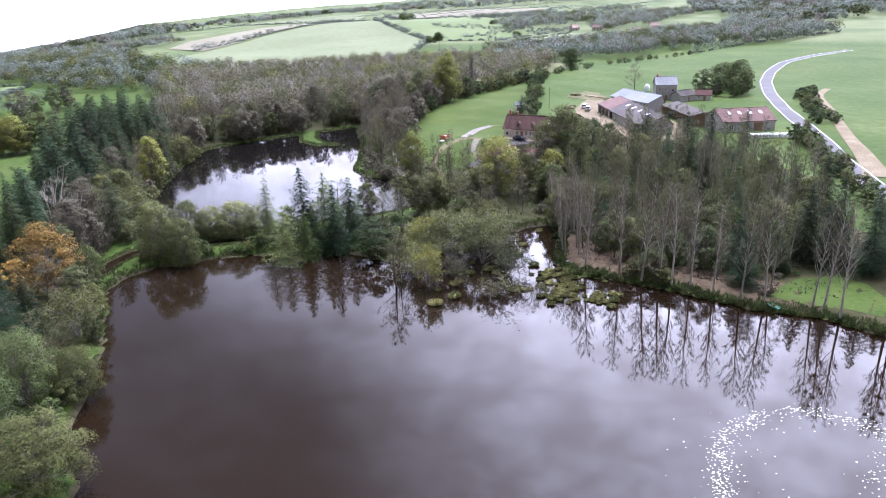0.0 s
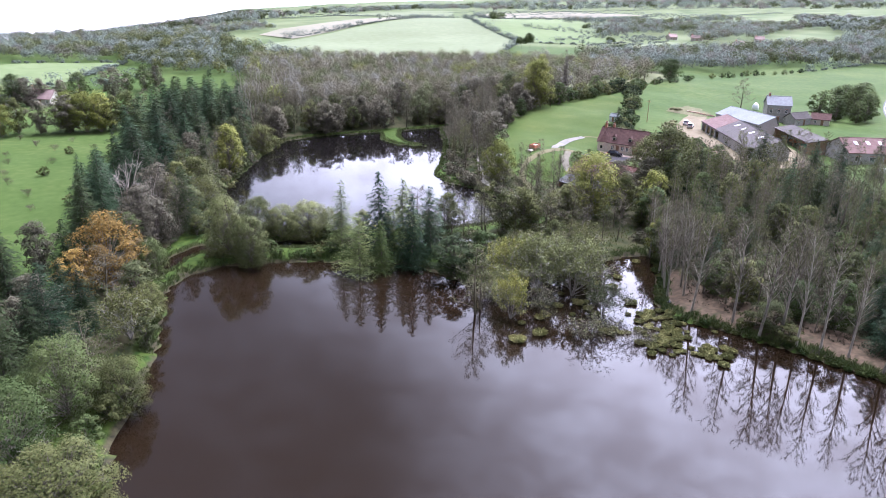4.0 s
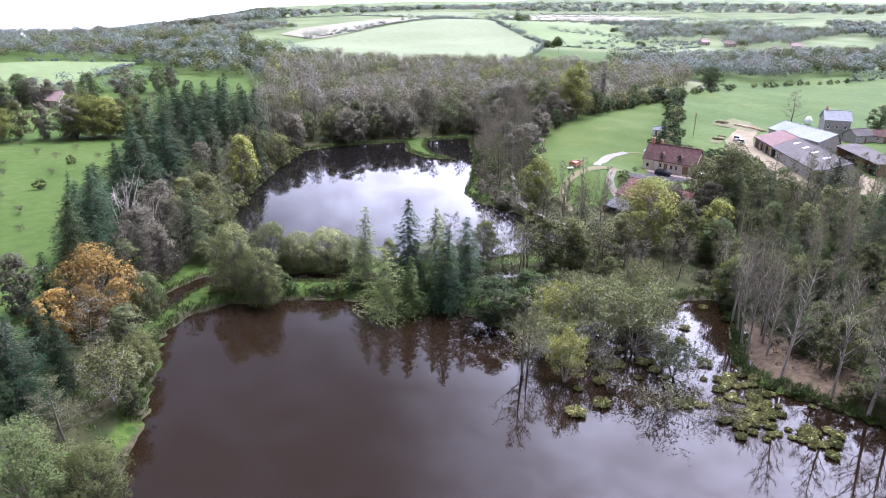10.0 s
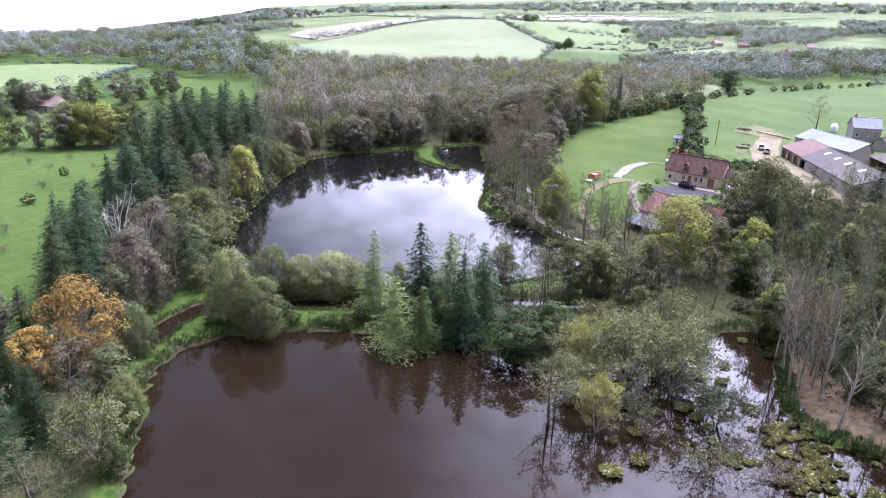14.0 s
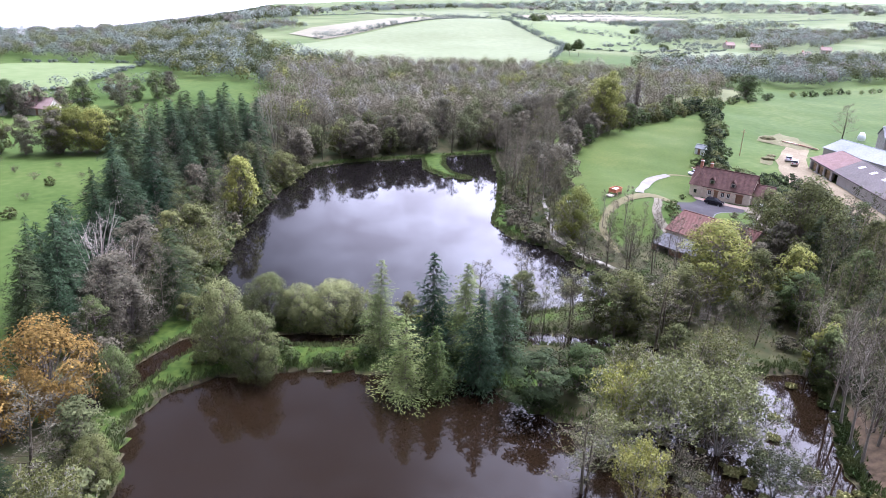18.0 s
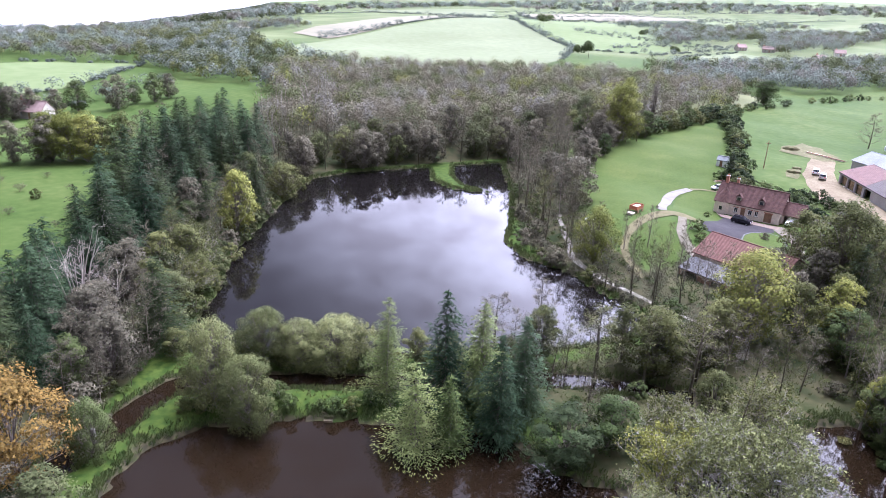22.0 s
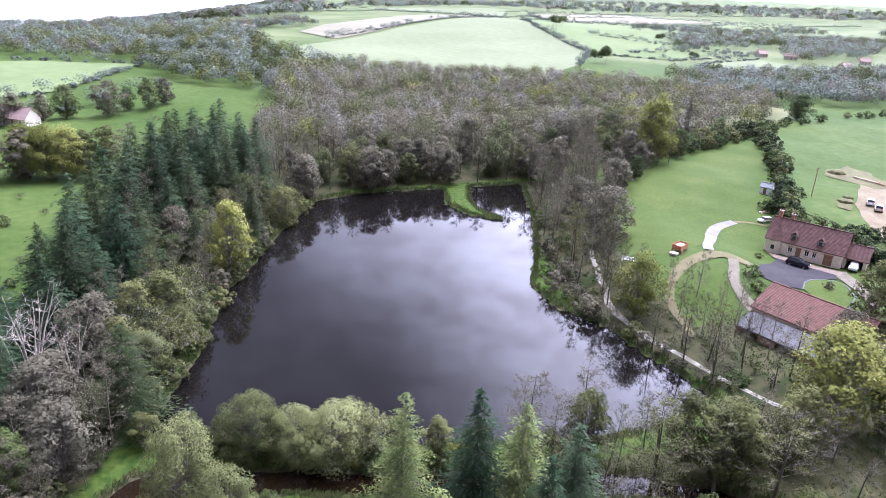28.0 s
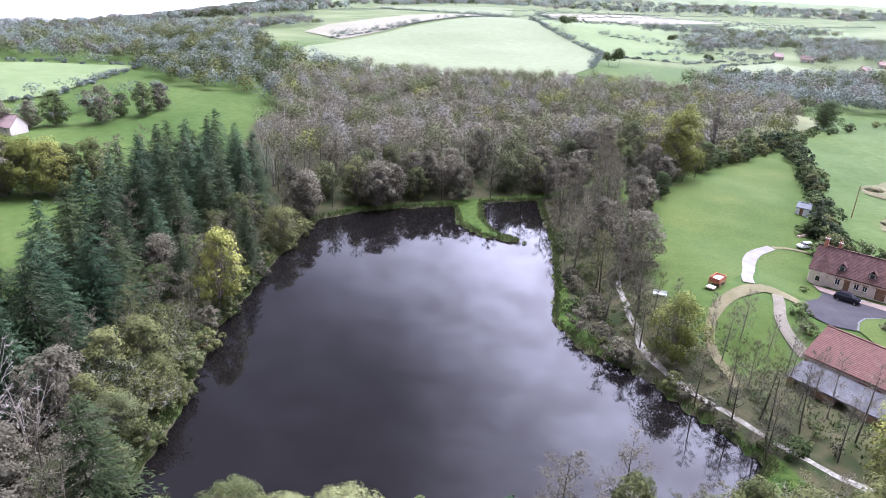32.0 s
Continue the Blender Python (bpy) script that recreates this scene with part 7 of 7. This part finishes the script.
for cx, cy, n, sx, sy in ((40.2, 99.0, 30, 2.4, 3.4), (43.2, 93.0, 12, 1.6, 2.2), (37.4, 94.5, 14, 2.0, 2.6), (38.4, 104.0, 8, 1.5, 2.0), (31.0, 99.0, 6, 2.6, 2.2),
                          (22.0, 105.0, 5, 4.0, 2.0), (27, 110, 8, 4, 4)):
    for _ in range(n):
        for k in range(8):
            x, y, s = rng.gauss(cx, sx * 0.85), rng.gauss(cy, sy * 0.85), rng.uniform(0.45, 0.95)
            if lone(x, y, 0.9):
                spots.append((x, y, s))
                break
shore_tufts = []
for (ax, ay), (bx, by) in zip(POND_LOW[23:31], POND_LOW[24:32]):
    n = int(math.hypot(bx - ax, by - ay) / 1.35)
    for k in range(n):
        t = (k + rng.random() * 0.6) / n
        shore_tufts.append((ax + (bx - ax) * t + rng.gauss(0, 0.25), ay + (by - ay) * t + rng.gauss(0, 0.25), rng.uniform(0.5, 0.95)))
for sx, sy, s in spots:
    m = Matrix.LocRotScale((sx, sy, min(0.25, max(0.02, ground_z(sx, sy)))), Euler((0, 0, rng.uniform(0, 6.28))), (s, s, s * rng.uniform(0.75, 1.0)))
    tagged(put("sedge_tussock", rng.choice(TUSS), m=m), "olive sedge tussock standing in shallow water", "tussock", "sedge tussocks")
# the pads float in a broken ring, thick in places
DARK_TUSS = [t.copy() for t in TUSS]
for t in DARK_TUSS:
    t.materials.clear()
    t.materials.append(LEAF["bramble"])
for sx, sy, s in shore_tufts:
    m = Matrix.LocRotScale((sx, sy, min(0.25, max(0.02, ground_z(sx, sy)))), Euler((0, 0, rng.uniform(0, 6.28))), (s, s, s * rng.uniform(0.8, 1.1)))
    tagged(put("sedge_tussock", rng.choice(DARK_TUSS), m=m), "dark green sedge tussock along the muddy shore", "tussock", "shore tussocks")
PAD_ARC = [(38.2, 41.5), (38.6, 43.8), (40.2, 46.4), (41.6, 49.2), (44.0, 51.6), (47.4, 53.4), (51.0, 54.6), (54.6, 54.8), (57.8, 53.2), (60.4, 50.8), (61.8, 48.2), (60.6, 45.6), (57.6, 42.6), (53.4, 40.4)]
V, F = [], []
for _ in range(760):
    k = rng.random() ** 1.25 * (len(PAD_ARC) - 1.001)
    i = int(k)
    if i in (6, 11) and rng.random() < 0.6:
        continue
    (ax, ay), (bx, by) = PAD_ARC[i], PAD_ARC[i + 1]
    wide = 0.75 if rng.random() < 0.86 else 2.4
    x, y, r = ax + (bx - ax) * (k - i) + rng.gauss(0, wide), ay + (by - ay) * (k - i) + rng.gauss(0, wide), rng.uniform(0.05, 0.125)
    s, turn, z = len(V), rng.uniform(0, 6.283), 0.012 + 0.006 * (_ % 3)
    V += [(x + r * math.cos(turn + c * 0.785), y + r * 0.8 * math.sin(turn + c * 0.785), z) for c in range(8)]
    F.append(tuple(range(s, s + 8)))
tagged(put("lily_pads", mesh_data("lily_pads", V, F, M_PAD)), "pale floating lily pads scattered on the brown water", "lily pads", kind="stuff")


def reeds(name, line, closed, seed, density, lift, width, label, mat):
    """Tufts of long grass along a shore."""
    rs = np.random.RandomState(seed)
    out = []
    n = len(line)
    for i in range(n if closed else n - 1):
        (ax, ay), (bx, by) = line[i], line[(i + 1) % n]
        k = int(math.hypot(bx - ax, by - ay) * density)
        for _ in range(k):
            t = rs.uniform()
            x, y = ax + (bx - ax) * t + rs.normal(0, width), ay + (by - ay) * t + rs.normal(0, width)
            z = ground_z(x, y)
            if z > lift:
                out.append((x, y, z))
    P = np.array(out)
    c = np.repeat(P, 5, 0) + rs.normal(0, 0.12, (len(P) * 5, 3)) * np.array([1, 1, 0])
    n = len(c)
    a = rs.uniform(0, 6.283, n)
    h = rs.uniform(0.3, 0.85, n)
    side = np.stack([-np.sin(a), np.cos(a), 0 * a], -1) * 0.06
    ln = np.stack([np.cos(a) * 0.3, np.sin(a) * 0.3, h], -1)
    v = np.stack([c - side, c + side, c + ln * 0.6 + side * 0.8, c + ln + np.array([0.08, 0, -0.05])], 1).reshape(-1, 3)
    return tagged(put(name, mesh_data(name, v.tolist(), np.arange(len(v)).reshape(-1, 4).tolist(), mat)), label, "reeds", kind="stuff")


reeds("dam_reeds", spread(POND_LOW, 0.9)[4:34], False, 501, 14, 0.05, 0.5, "fringe of tall grass and reeds along the lower pond", M_STRAW)
reeds("upper_reeds", spread(POND_UP, 0.8), True, 502, 14, 0.62, 0.5, "fringe of rank green grass round the upper pond", M_STRAW)
reeds("channel_reeds", strip(CHANNEL, 2.2), True, 503, 12, 0.55, 0.5, "rank grass along the channel", M_STRAW)


def tufts(name, outline, number, seed, tall, label, mat, floor=0.65):
    """Tussocky grass strewn over rough ground."""
    rs = np.random.RandomState(seed)
    xs, ys = [p[0] for p in outline], [p[1] for p in outline]
    x, y = rs.uniform(min(xs), max(xs), number), rs.uniform(min(ys), max(ys), number)
    clump = np.sin(x * 0.9 + 1.3 * np.sin(y * 0.5)) * np.cos(y * 0.8) + rs.normal(0, 0.6, number)
    keep = inside(x, y, outline) & (clump > -0.3)
    foot = np.array([(a, b, ground_z(a, b) - 0.03) for a, b in zip(x[keep], y[keep])])
    foot = foot[foot[:, 2] > floor]
    c = np.repeat(foot, 4, 0) + rs.normal(0, 0.10, (len(foot) * 4, 3)) * np.array([1, 1, 0])
    n = len(c)
    a, h = rs.uniform(0, 6.283, n), rs.uniform(0.4, 1.0, n) * tall
    side = np.stack([-np.sin(a), np.cos(a), 0 * a], -1) * 0.07
    tip = c + np.stack([np.cos(a) * h * 0.5, np.sin(a) * h * 0.5, h], -1)
    v = np.stack([c - side, c + side, tip], 1).reshape(-1, 3)
    return tagged(put(name, mesh_data(name, v.tolist(), np.arange(len(v)).reshape(-1, 3).tolist(), mat)), label, "grass", kind="stuff")


tufts("dam_grass", [(-48, 131), (-30, 131), (0, 131), (12, 124), (34, 128), (46, 136), (52, 150), (42, 158), (30, 150), (0, 143), (-46, 141)], 9000, 511, 0.55, "rank tussocky grass on the dam", M_STRAW)
tufts("track_grass", [(22, 196), (30, 178), (40, 160), (50, 152), (58, 160), (50, 176), (42, 184), (30, 196)], 5000, 512, 0.5, "rough tussocky grass beside the track", M_STRAW)
tufts("wood_edge_grass", [(46, 108), (54, 101), (62, 94), (70, 86), (80, 80), (86, 84), (74, 92), (60, 104), (50, 118)], 3500, 513, 0.5, "rough grass and dead leaves along the shore poplars", LEAF["brown"])
tufts("west_bank_grass", [(-33, 50), (-37, 66), (-40, 80), (-43, 98), (-47, 112), (-52, 112), (-50, 90), (-46, 66), (-42, 50)], 5000, 514, 0.45, "long grass on the wooded bank", M_STRAW)
